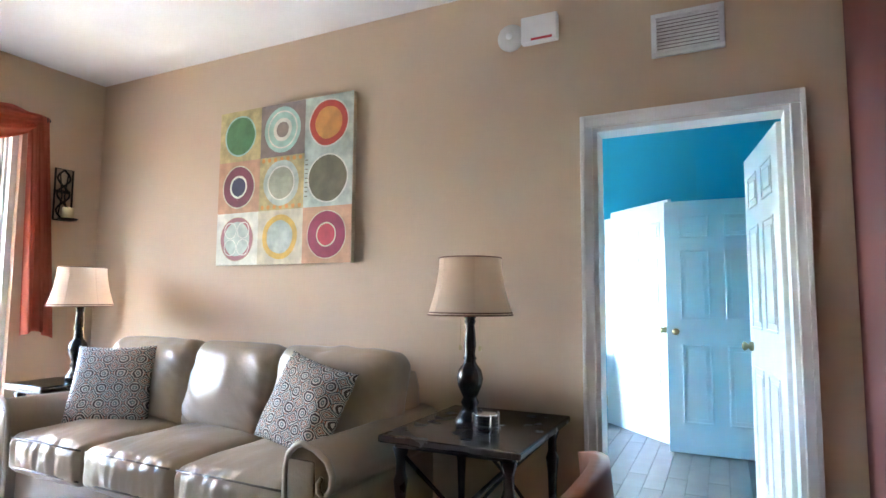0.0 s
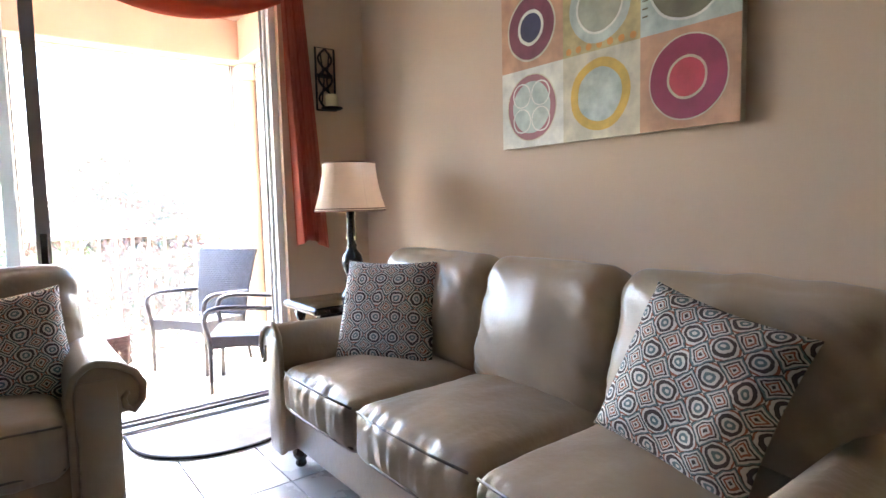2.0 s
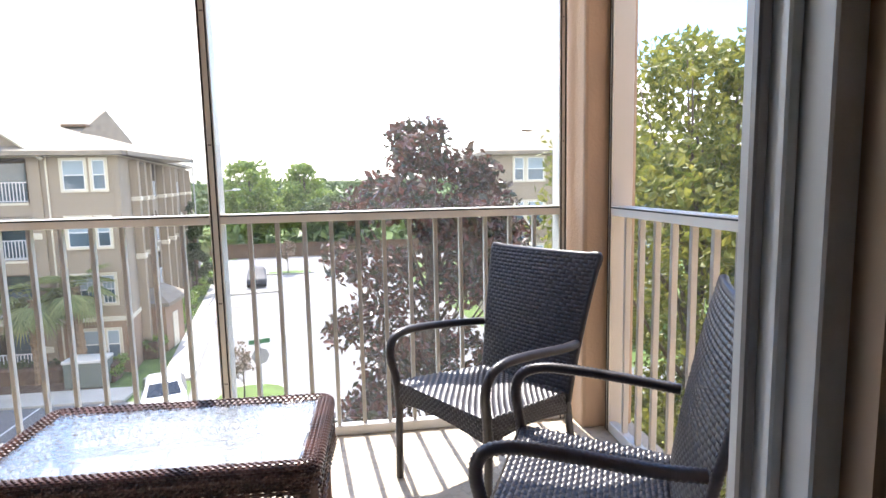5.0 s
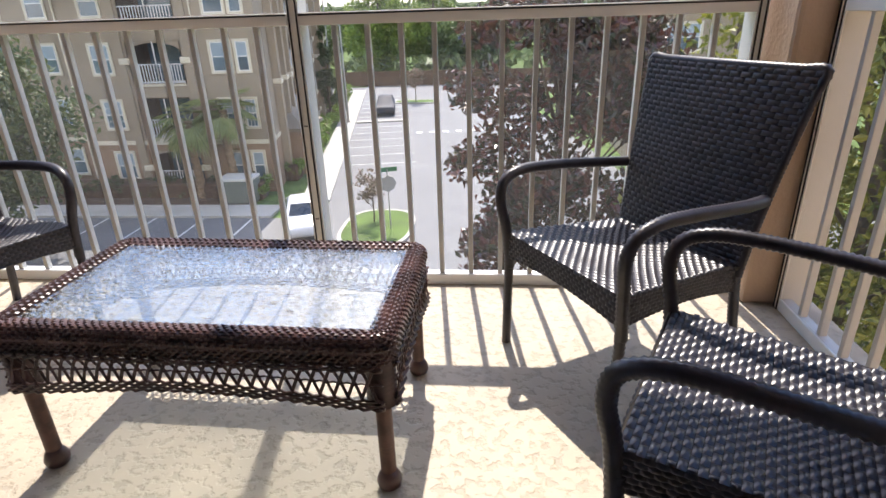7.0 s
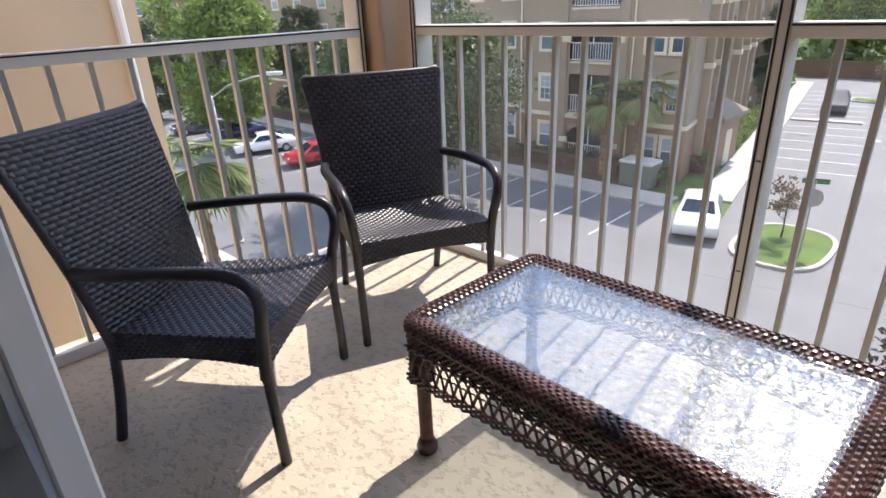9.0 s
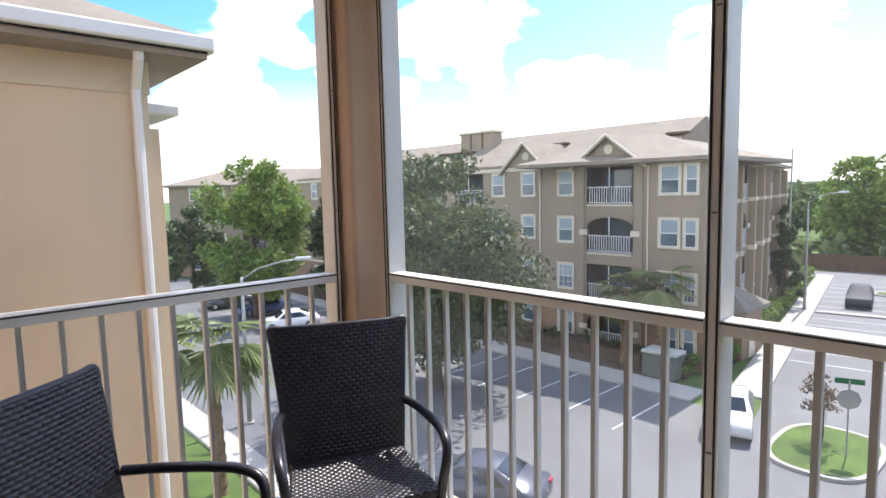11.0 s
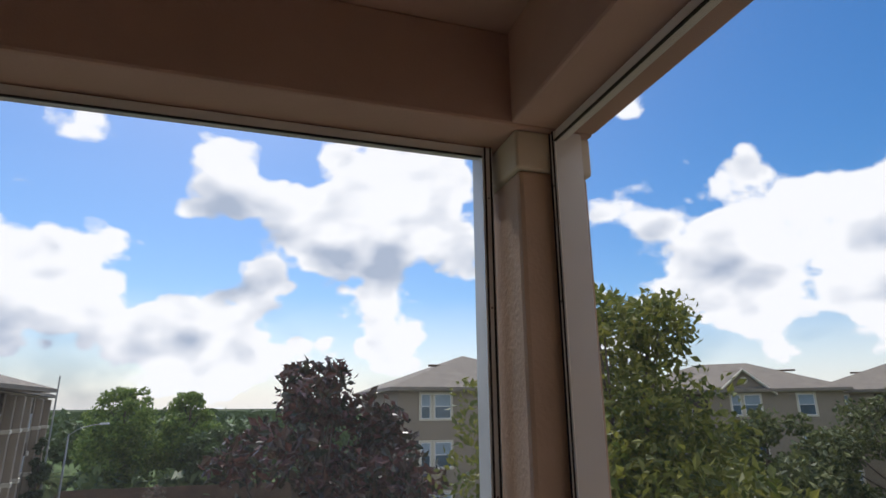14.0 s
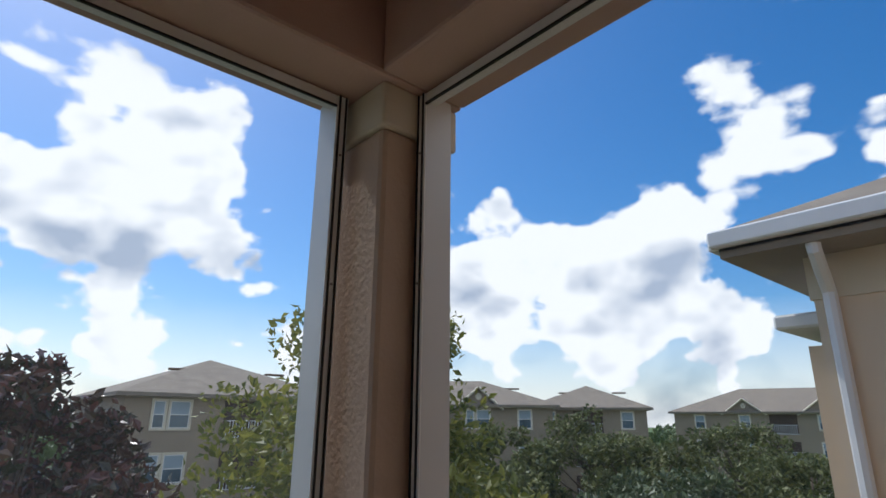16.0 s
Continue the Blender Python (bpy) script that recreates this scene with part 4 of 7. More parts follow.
def table_lamp(name, m, label):
    l = thing(name, m, label, "table lamp")
    bm = bmesh.new()
    prof = [(0.062, 0.0), (0.064, 0.02), (0.055, 0.035), (0.045, 0.05), (0.030, 0.075), (0.040, 0.095), (0.030, 0.115), (0.036, 0.13), (0.060, 0.165), (0.068, 0.20), (0.058, 0.235), (0.036, 0.26), (0.028, 0.275), (0.034, 0.285), (0.026, 0.30), (0.031, 0.34), (0.027, 0.40), (0.022, 0.43), (0.030, 0.445), (0.022, 0.455), (0.029, 0.47), (0.021, 0.48), (0.026, 0.50), (0.012, 0.52), (0.010, 0.60)]
    lathe(bm, [(r * (0.86 if 0.14 < z < 0.45 else 1.0), z) for r, z in prof], 24)
    part("base", bm, M_BLACK, l, "black turned wooden lamp base", True)
    # bell shade, 0.25 high, six softly scalloped panels
    def shade(u, v):
        a = 2 * math.pi * u
        r = 0.139 + 0.050 * (1 - v) ** 1.7
        r *= 1 - 0.012 * abs(math.cos(3 * a))
        return Vector((r * math.cos(a), r * math.sin(a), 0.475 + 0.25 * v))
    sh = part("shade", sheet(shade, 72, 10), M_SHADE, l, "cream cloth bell shade", True)
    for v in (0.0, 0.04, 1.0):
        part("trim", tube(bmesh.new(), [tuple(shade(k / 72, v) * 1.0) for k in range(73)], 0.0035, 5, False), M_TRIM, sh, "", True)
    for k in range(6):
        part("rib", tube(bmesh.new(), [tuple(shade(k / 6 + 1 / 12, v / 8)) for v in range(9)], 0.0018, 5), M_SHADE, sh, "", True)
    part("harp", tube(bmesh.new(), [(0.0, -0.004, 0.56), (0.05, 0, 0.60), (0.05, 0, 0.70), (0, 0, 0.735), (-0.05, 0, 0.70), (-0.05, 0, 0.60), (0, 0.004, 0.56)], 0.002, 5), M_BRASS, l, "", True)
    for x in (-0.045, 0.045):
        part("pull_chain", tube(bmesh.new(), [(0, x, 0.50), (0, x * 1.05, 0.34)], 0.0012, 5), M_BRASS, l)
        part("chain_pull", B((-0.006, x * 1.05 - 0.006, 0.318), (0.006, x * 1.05 + 0.006, 0.34), 0.002), M_BRASS, l)
    return l


table_lamp("table_lamp", pose(-0.42, -3.325, 0.655), "black turned lamp with cream bell shade by the bedroom door")
table_lamp("table_lamp", pose(-0.432, -0.555, 0.661), "black turned lamp with cream bell shade in the corner")

ch = thing("coaster_holder", pose(-0.56, -3.455, 0.655, 0, 0, 20), "chrome coaster holder with a stack of dark round coasters", "coaster holder")
for k in range(5):
    part("coaster", lathe(bmesh.new(), [(0.048, 0.006 + k * 0.014), (0.050, 0.008 + k * 0.014), (0.050, 0.014 + k * 0.014), (0.047, 0.016 + k * 0.014)], 24), M_DARKWOOD if k % 2 else M_BLACK, ch, "", True)
part("coaster_rim", lathe(bmesh.new(), [(0.046, 0.077), (0.051, 0.078), (0.051, 0.083), (0.040, 0.083)], 24), M_CHROME, ch, "", True)
for a in range(4):
    an = a * math.pi / 2 + 0.4
    c, s_ = math.cos(an), math.sin(an)
    part("upright", tube(bmesh.new(), [(0, 0, 0.003), (0.056 * c, 0.056 * s_, 0.003), (0.056 * c, 0.056 * s_, 0.085), (0.05 * c, 0.05 * s_, 0.088)], 0.004, 6), M_CHROME, ch, "", True)


# ---- wall pieces ----
def disc(bm, cy, cz, r0, r1, x, n=40, wob=0.0, seed=0):
    ring = []
    for r in (r0, r1):
        ring.append([bm.verts.new((x, cy + r * (1 + wob * noise.noise(Vector((math.cos(2 * math.pi * k / n) * 1.5 + seed, math.sin(2 * math.pi * k / n) * 1.5, r * 9)))) * math.cos(2 * math.pi * k / n), cz + r * (1 + wob * noise.noise(Vector((math.cos(2 * math.pi * k / n) * 1.5 + seed, math.sin(2 * math.pi * k / n) * 1.5, r * 9)))) * math.sin(2 * math.pi * k / n))) for k in range(n)])
    if r0 < 1e-4:
        bmesh.ops.remove_doubles(bm, verts=ring[0], dist=1e-3)
        c = [v for v in ring[0] if v.is_valid][0]
        for k in range(n):
            bm.faces.new((c, ring[1][(k + 1) % n], ring[1][k]))
    else:
        for k in range(n):
            bm.faces.new((ring[0][k], ring[0][(k + 1) % n], ring[1][(k + 1) % n], ring[1][k]))
    for f in bm.faces:
        f.normal_update()
        if f.normal.x > 0:
            f.normal_flip()
    return bm


def paint(name, c, v=0.18):
    return mat(name, c, 0.7, var=v, scale=14, bump=0.35, bscale=90, dist=0.004, detail=8)


art = thing("wall_painting", pose(0, 0, 0), "square canvas painting of nine patches with coloured rings", "painting")
Y0, Y1, Z0, Z1 = -2.408, -1.33, 1.405, 2.428
part("canvas", B((-0.038, Y0, Z0), (0.0, Y1, Z1), 0.004), paint("canvas_edge", (0.50, 0.42, 0.27)), art)
P_CREAM, P_WHITE = paint("art_cream", (0.58, 0.52, 0.36)), paint("art_white", (0.68, 0.66, 0.56))
P_OCHRE, P_GREEN, P_MINT = paint("art_ochre", (0.48, 0.38, 0.17), 0.3), paint("art_green", (0.10, 0.22, 0.09)), paint("art_mint", (0.38, 0.55, 0.46))
P_PLUM, P_RED, P_ORANGE = paint("art_plum", (0.20, 0.055, 0.075)), paint("art_red", (0.46, 0.06, 0.035)), paint("art_orange", (0.62, 0.28, 0.07))
P_TAUPE, P_GREY, P_SKY = paint("art_taupe", (0.24, 0.18, 0.15)), paint("art_grey_green", (0.36, 0.36, 0.26)), paint("art_pale_blue", (0.45, 0.50, 0.42), 0.25)
P_SALMON, P_NAVY, P_OLIVE = paint("art_salmon", (0.52, 0.29, 0.17)), paint("art_navy", (0.055, 0.05, 0.095)), paint("art_olive", (0.165, 0.145, 0.085))
P_MAUVE = paint("art_mauve", (0.34, 0.15, 0.15))
P_YELLOW, P_BERRY, P_ROSE = paint("art_yellow", (0.62, 0.40, 0.08)), paint("art_berry", (0.27, 0.03, 0.07)), paint("art_rose", (0.50, 0.05, 0.07))
CELLS = [
    (0, 0, P_OCHRE, [(0.0, 0.70, P_GREEN), (0.70, 0.76, P_MINT)]),
    (1, 0, P_TAUPE, [(0.0, 0.28, P_TAUPE), (0.28, 0.42, P_WHITE), (0.42, 0.62, P_MINT), (0.62, 0.68, P_WHITE), (0.68, 0.82, P_MINT)]),
    (2, 0, P_SKY, [(0.0, 0.56, P_ORANGE), (0.56, 0.78, P_RED), (0.78, 0.83, P_WHITE)]),
    (0, 1, P_SALMON, [(0.0, 0.34, P_NAVY), (0.34, 0.42, P_WHITE), (0.42, 0.74, P_PLUM), (0.74, 0.79, P_CREAM)]),
    (1, 1, P_OCHRE, [(0.0, 0.56, P_GREY), (0.56, 0.61, P_WHITE), (0.61, 0.80, P_SKY)]),
    (2, 1, P_SKY, [(0.0, 0.78, P_OLIVE), (0.78, 0.83, P_WHITE)]),
    (0, 2, P_WHITE, [(0.0, 0.62, P_SKY), (0.62, 0.78, P_MAUVE), (0.78, 0.81, P_CREAM)]),
    (1, 2, P_CREAM, [(0.0, 0.58, P_SKY), (0.58, 0.78, P_YELLOW), (0.78, 0.83, P_CREAM)]),
    (2, 2, P_SALMON, [(0.0, 0.36, P_ROSE), (0.36, 0.41, P_CREAM), (0.41, 0.78, P_BERRY), (0.78, 0.81, P_CREAM)]),
]
cw, chh = (Y1 - Y0) / 3, (Z1 - Z0) / 3
for i, j, ground_c, rings in CELLS:
    y1, z1 = Y1 - i * cw, Z1 - j * chh
    sq = part("painted_square", B((-0.0402, y1 - cw, z1 - chh), (-0.038, y1, z1)), ground_c, art)
    for k, (r0, r1, mm) in enumerate(rings):
        bm = bmesh.new()
        disc(bm, y1 - cw / 2, z1 - chh / 2, r0 * cw / 2, r1 * cw / 2, -0.0414 - 0.0002 * k, 40, 0.03, i * 3 + j)
        part("painted_ring", bm, mm, sq)
    if (i, j) == (0, 2):
        for cy in (-0.055, 0.055):
            for cz in (-0.055, 0.055):
                bm = bmesh.new()
                disc(bm, y1 - cw / 2 + cy, z1 - chh / 2 + cz, 0.048, 0.054, -0.0432, 28, 0.03, cy)
                part("painted_loop", bm, P_WHITE, sq)
    if (i, j) == (1, 1):
        for k in range(7):
            for zz in (0.02, chh - 0.02):
                bm = bmesh.new()
                disc(bm, y1 - 0.03 - k * 0.05, z1 - zz, 0.0, 0.014, -0.0414, 14, 0.1, k)
                part("painted_dot", bm, P_ORANGE, sq)
    if (i, j) == (2, 1):
        for k in range(9):
            part("painted_dash", B((-0.0412, y1 - 0.03, z1 - 0.05 - k * 0.028), (-0.0404, y1 - 0.008, z1 - 0.044 - k * 0.028)), P_OLIVE, sq)

vent = thing("air_vent", pose(0, -4.224, 2.43), "white louvred air vent high on the tan wall", "air vent")
part("backing", B((-0.006, -0.135, -0.085), (-0.002, 0.135, 0.085)), M_BRONZE, vent)
for a, b in (((-0.016, -0.155, 0.082), (0.0, 0.155, 0.105)), ((-0.016, -0.155, -0.105), (0.0, 0.155, -0.082)), ((-0.016, -0.155, -0.082), (0.0, -0.13, 0.082)), ((-0.016, 0.13, -0.082), (0.0, 0.155, 0.082))):
    part("frame", B(a, b, 0.003), M_VENT, vent)
for k in range(10):
    bm = B((-0.014, -0.13, -0.0015), (-0.002, 0.13, 0.0015))
    bmesh.ops.rotate(bm, verts=bm.verts, cent=(-0.009, 0, 0), matrix=Matrix.Rotation(radians(48), 3, "Y"))
    bmesh.ops.translate(bm, verts=bm.verts, vec=(0, 0, -0.074 + k * 0.0165))
    part("slat", bm, M_VENT, vent)

det = thing("smoke_detector", pose(0, -3.376, 2.565), "round white smoke detector on the wall", "smoke detector")
bm = lathe(bmesh.new(), [(0.070, 0.0), (0.072, 0.012), (0.066, 0.026), (0.045, 0.034), (0.0, 0.036)], 28)
bmesh.ops.rotate(bm, verts=bm.verts, cent=(0, 0, 0), matrix=Matrix.Rotation(radians(-90), 3, "Y"))
part("body", bm, M_GREYPLASTIC, det, "", True)
bm = lathe(bmesh.new(), [(0.018, 0.034), (0.018, 0.040), (0.0, 0.041)], 18)
bmesh.ops.rotate(bm, verts=bm.verts, cent=(0, 0, 0), matrix=Matrix.Rotation(radians(-90), 3, "Y"))
part("button", bm, M_VENT, det, "", True)
al = thing("alarm_box", pose(0, -3.535, 2.575), "white square alarm sounder box on the wall", "alarm")
part("housing", B((-0.045, -0.095, -0.07), (0.0, 0.095, 0.07), 0.008, 2), M_VENT, al)
part("label_strip", B((-0.0465, -0.07, -0.062), (-0.045, 0.04, -0.050)), P_ROSE, al, "small red line of print")

sc = thing("wall_sconce", pose(-0.28, 0, 0), "black iron wall sconce with a cream candle", "candle sconce")
part("frame", tube(bmesh.new(), [(-0.062, -0.02, 1.75), (-0.062, -0.02, 2.125), (0.062, -0.02, 2.125), (0.062, -0.02, 1.75), (-0.062, -0.02, 1.75)], 0.007, 6), M_IRON, sc)
for ph in (0, math.pi):
    part("twist", tube(bmesh.new(), [(0.045 * math.sin(ph + k * math.pi * 2.0 / 24 * 1.5), -0.02, 1.76 + 0.36 * k / 24) for k in range(25)], 0.007, 6), M_IRON, sc, "", True)
for dx in (-0.03, 0.03):
    part("scroll_bar", tube(bmesh.new(), [(dx, -0.02, 1.78), (dx * 0.3, -0.02, 1.93), (dx, -0.02, 2.10)], 0.005, 6), M_IRON, sc, "", True)
part("mount", B((-0.05, -0.02, 1.95), (0.05, 0.0, 1.97)), M_IRON, sc)
bm = bmesh.new()
lathe(bm, [(0.02, 1.742), (0.055, 1.748), (0.066, 1.756), (0.066, 1.760), (0.0, 1.757)], 20, (0.01, -0.075, 0))
part("dish", bm, M_IRON, sc, "", True)
part("candle", lathe(bmesh.new(), [(0.036, 1.759), (0.037, 1.835), (0.030, 1.84), (0.0, 1.836)], 20, (0.01, -0.075, 0)), M_WAX, sc, "cream pillar candle", True)

# curtain rod, scarf and tail
rod = thing("curtain_rod", pose(0, 0, 0), "dark curtain rod above the patio door", "curtain rod")
part("rod", tube(bmesh.new(), [(-3.2, -0.09, 2.43), (-0.50, -0.09, 2.43)], 0.011, 10), M_IRON, rod, "", True)
for x in (-3.2, -0.50):
    bm = bmesh.new()
    tube(bm, [(x, -0.09, 2.43), (x + 0.015, -0.09, 2.43), (x + 0.03, -0.09, 2.43), (x + 0.05, -0.09, 2.43), (x + 0.065, -0.09, 2.43)], [0.012, 0.018, 0.024, 0.020, 0.004], 12)
    part("finial", bm, M_IRON, rod, "", True)
for x in (-3.1, -0.53):
    part("bracket", B((x - 0.01, -0.09, 2.425), (x + 0.01, 0.0, 2.45), 0.003), M_VENT, rod, "white bracket")


def tail(u, v):
    """Curtain tail: u across, v from top to bottom."""
    w = 0.065 + 0.028 * v
    x = -0.525 + 0.075 * v + (u - 0.5) * 2 * w
    fold = 0.020 * math.sin(u * 5 * math.pi + 2.0 * v) * (0.5 + 0.8 * v) + 0.010 * math.sin(u * 11 * math.pi)
    return Vector((x, -0.115 + fold, 2.445 - 1.515 * v + 0.03 * v * math.sin(u * 4.0)))


cu = thing("scarf_curtain", None, "terracotta scarf curtain draped over the rod", "curtain")
part("tail", sheet(tail, 60, 40, 0.002), M_CURTAIN, cu, "", True)


def swag(u, v):
    k = u * 2 % 1.0
    drop = 0.10 + 0.22 * math.sin(math.pi * k) ** 0.8
    x = -3.12 + 2.60 * u
    f = 0.018 * math.sin(v * 7 * math.pi + 3 * math.sin(math.pi * k))
    return Vector((x, -0.105 - 0.035 * math.sin(math.pi * v) + f * 0.7, 2.458 - drop * v))


part("swag", sheet(swag, 90, 26, 0.002), M_CURTAIN, cu, "", True)
wrap = [(-3.12 + 2.62 * k / 60, -0.09 + 0.014 * math.sin(k * 0.9), 2.445 + 0.012 * math.cos(k * 0.9)) for k in range(61)]
part("roll", tube(bmesh.new(), wrap, 0.024, 10), M_CURTAIN, cu, "", True)

# door mat, half round towards the room
rug_w = 0.43
outline = [(-1.06 + rug_w * math.cos(a), -0.18 + 0.385 * math.sin(a)) for a in (math.pi + math.pi * k / 24 for k in range(25))]
outline = [(-1.49, -0.02)] + outline + [(-0.63, -0.02)]
bm = bmesh.new()
bot = [bm.verts.new((x, y, 0.0)) for x, y in outline]
topv = [bm.verts.new((x, y, 0.010)) for x, y in outline]
bm.faces.new(topv)
bm.faces.new(bot[::-1])
for k in range(len(outline)):
    q = (k + 1) % len(outline)
    bm.faces.new((bot[k], bot[q], topv[q], topv[k]))
bmesh.ops.recalc_face_normals(bm, faces=bm.faces)
mt = thing("door_mat", None, "beige half-round door mat with dark binding at the patio door", "rug")
part("woven_top", bm, M_RUG, mt)
part("binding", tube(bmesh.new(), [(x, y, 0.007) for x, y in outline + outline[:1]], 0.008, 6, False), M_RUGEDGE, mt, "dark bound edge", True)

# wooden chair by the dining side
dcx = thing("dining_chair", pose(-2.17, -4.43, 0), "red-brown wooden chair with a curved solid back", "chair")
part("backrest", sheet(lambda u, v: Vector(((u - 0.5) * (0.36 + 0.06 * v), 0.20 + 0.06 * v - 0.05 * (1 - (2 * u - 1) ** 2), 0.46 + (0.54 + 0.03 * math.sin(math.pi * u)) * v)), 16, 12, 0.022), M_BROWNWOOD, dcx, "", True)
part("seat", B((-0.22, -0.22, 0.42), (0.22, 0.22, 0.46), 0.012, 2), M_BROWNWOOD, dcx)
for sx in (-1, 1):
    for sy in (-1, 1):
        part("leg", tube(bmesh.new(), [(sx * 0.20, sy * 0.20, 0), (sx * 0.18, sy * 0.18, 0.43)], [0.014, 0.020], 10), M_BROWNWOOD, dcx, "", True)


# ---- balcony furniture ----
def wrapped_bar(bm, pts, r, pitch=0.014, n=8):
    """A cane-wrapped bar along a smooth path."""
    pts = [Vector(p) for p in pts]
    out = []
    for i in range(len(pts) - 1):
        p0, p1, p2, p3 = pts[max(i - 1, 0)], pts[i], pts[i + 1], pts[min(i + 2, len(pts) - 1)]
        steps = max(2, round((p2 - p1).length / (pitch / 2)))
        for k in range(steps):
            t = k / steps
            out.append(0.5 * (2 * p1 + (p2 - p0) * t + (2 * p0 - 5 * p1 + 4 * p2 - p3) * t * t + (3 * p1 - p0 - 3 * p2 + p3) * t ** 3))
    out.append(pts[-1])
    return tube(bm, out, [r * (1.06 if k % 2 else 0.88) for k in range(len(out))], n)


def wicker_chair(m):
    """Faces -y; floor at z = 0."""
    c = thing("wicker_armchair", m, "dark espresso resin-wicker armchair on the balcony", "armchair", "wicker armchairs")

    def seat(u, v):
        w = 0.275 - 0.035 * v
        return Vector(((u - 0.5) * 2 * w, -0.27 + 0.49 * v, 0.435 - 0.025 * math.sin(math.pi * u) * math.sin(math.pi * min(1, v * 1.1)) - 0.035 * v - 0.05 * max(0, 0.12 - v) ** 1.0))
    tagged(part("seat", woven(seat, 16, 30, 0.0030, 0.95), M_WICKER, c, "", True), kind="stuff")
    part("seat_core", sheet(lambda u, v: seat(u, v) - Vector((0, 0, 0.005)), 14, 14), M_WICKERBACK, c)

    def apron(a, b, hh):
        a, b = Vector(a), Vector(b)
        return lambda u, v: a.lerp(b, u) + Vector((0, 0, -hh * (1 - 0.22 * math.sin(math.pi * u)) * (1 - v)))
    for a, b in (((-0.275, -0.275, 0.432), (0.275, -0.275, 0.432)), ((0.277, -0.27, 0.432), (0.242, 0.22, 0.40)), ((-0.242, 0.22, 0.40), (-0.277, -0.27, 0.432)), ((0.24, 0.225, 0.40), (-0.24, 0.225, 0.40))):
        f = apron(a, b, 0.095)
        part("apron", joined(woven(f, 22, 7, 0.003), sheet(lambda u, v: f(u, v) * 0.993 + Vector((0, 0, 0.003)), 12, 3)), M_WICKER, c, "", True)

    def back(u, v):
        w = 0.245 + 0.055 * v ** 1.2
        x = (u - 0.5) * 2 * w
        return Vector((x, 0.205 + 0.085 * v + 0.045 * v * v - 0.018 * (1 - (2 * u - 1) ** 2), 0.36 + 0.595 * v))
    tagged(part("backrest", woven(back, 16, 36, 0.0026, 0.95), M_WICKER, c, "", True), kind="stuff")
    tagged(part("backrest_rear", woven(lambda u, v: back(1 - u, v) + Vector((0, 0.026, 0)), 16, 36, 0.0026, 0.95), M_WICKER, c, "", True), kind="stuff")
    part("backrest_core", sheet(lambda u, v: back(u, v) + Vector((0, 0.013, 0)), 14, 14), M_WICKERBACK, c)
    edge = [back(0, k / 10) for k in range(11)] + [back(k / 10, 1) for k in range(1, 11)] + [back(1, 1 - k / 10) for k in range(1, 11)]
    part("backrest_binding", wrapped_bar(bmesh.new(), [p + Vector((0, 0.013, 0)) for p in edge], 0.015), M_WICKER, c, "", True)
    for sx in (-1, 1):
        arm = [(sx * 0.272, -0.262, 0.30), (sx * 0.276, -0.275, 0.44), (sx * 0.288, -0.292, 0.54), (sx * 0.298, -0.272, 0.605), (sx * 0.302, -0.205, 0.632), (sx * 0.302, -0.10, 0.632), (sx * 0.298, 0.03, 0.622), (sx * 0.290, 0.14, 0.612), (sx * 0.272, 0.235, 0.605)]
        part("arm", wrapped_bar(bmesh.new(), arm, 0.0185), M_WICKER, c, "", True)
        part("leg", wrapped_bar(bmesh.new(), [(sx * 0.272, -0.272, 0.0), (sx * 0.272, -0.268, 0.2), (sx * 0.272, -0.262, 0.38)], 0.0165), M_WICKER, c, "", True)
        part("leg", wrapped_bar(bmesh.new(), [(sx * 0.235, 0.30, 0.0), (sx * 0.235, 0.25, 0.2), (sx * 0.238, 0.215, 0.40)], 0.0165), M_WICKER, c, "", True)
    return c


chair = wicker_chair(pose(-0.618, 1.735, FLOOR_B, 0, 0, -58))
copy_thing(chair, pose(-0.466, 0.941, FLOOR_B, 0, 0, -115))
copy_thing(chair, pose(-2.975, 1.747, FLOOR_B, 0, 0, 65.8))
copy_thing(chair, pose(-2.90, 0.893, FLOOR_B, 0, 0, 125.5))


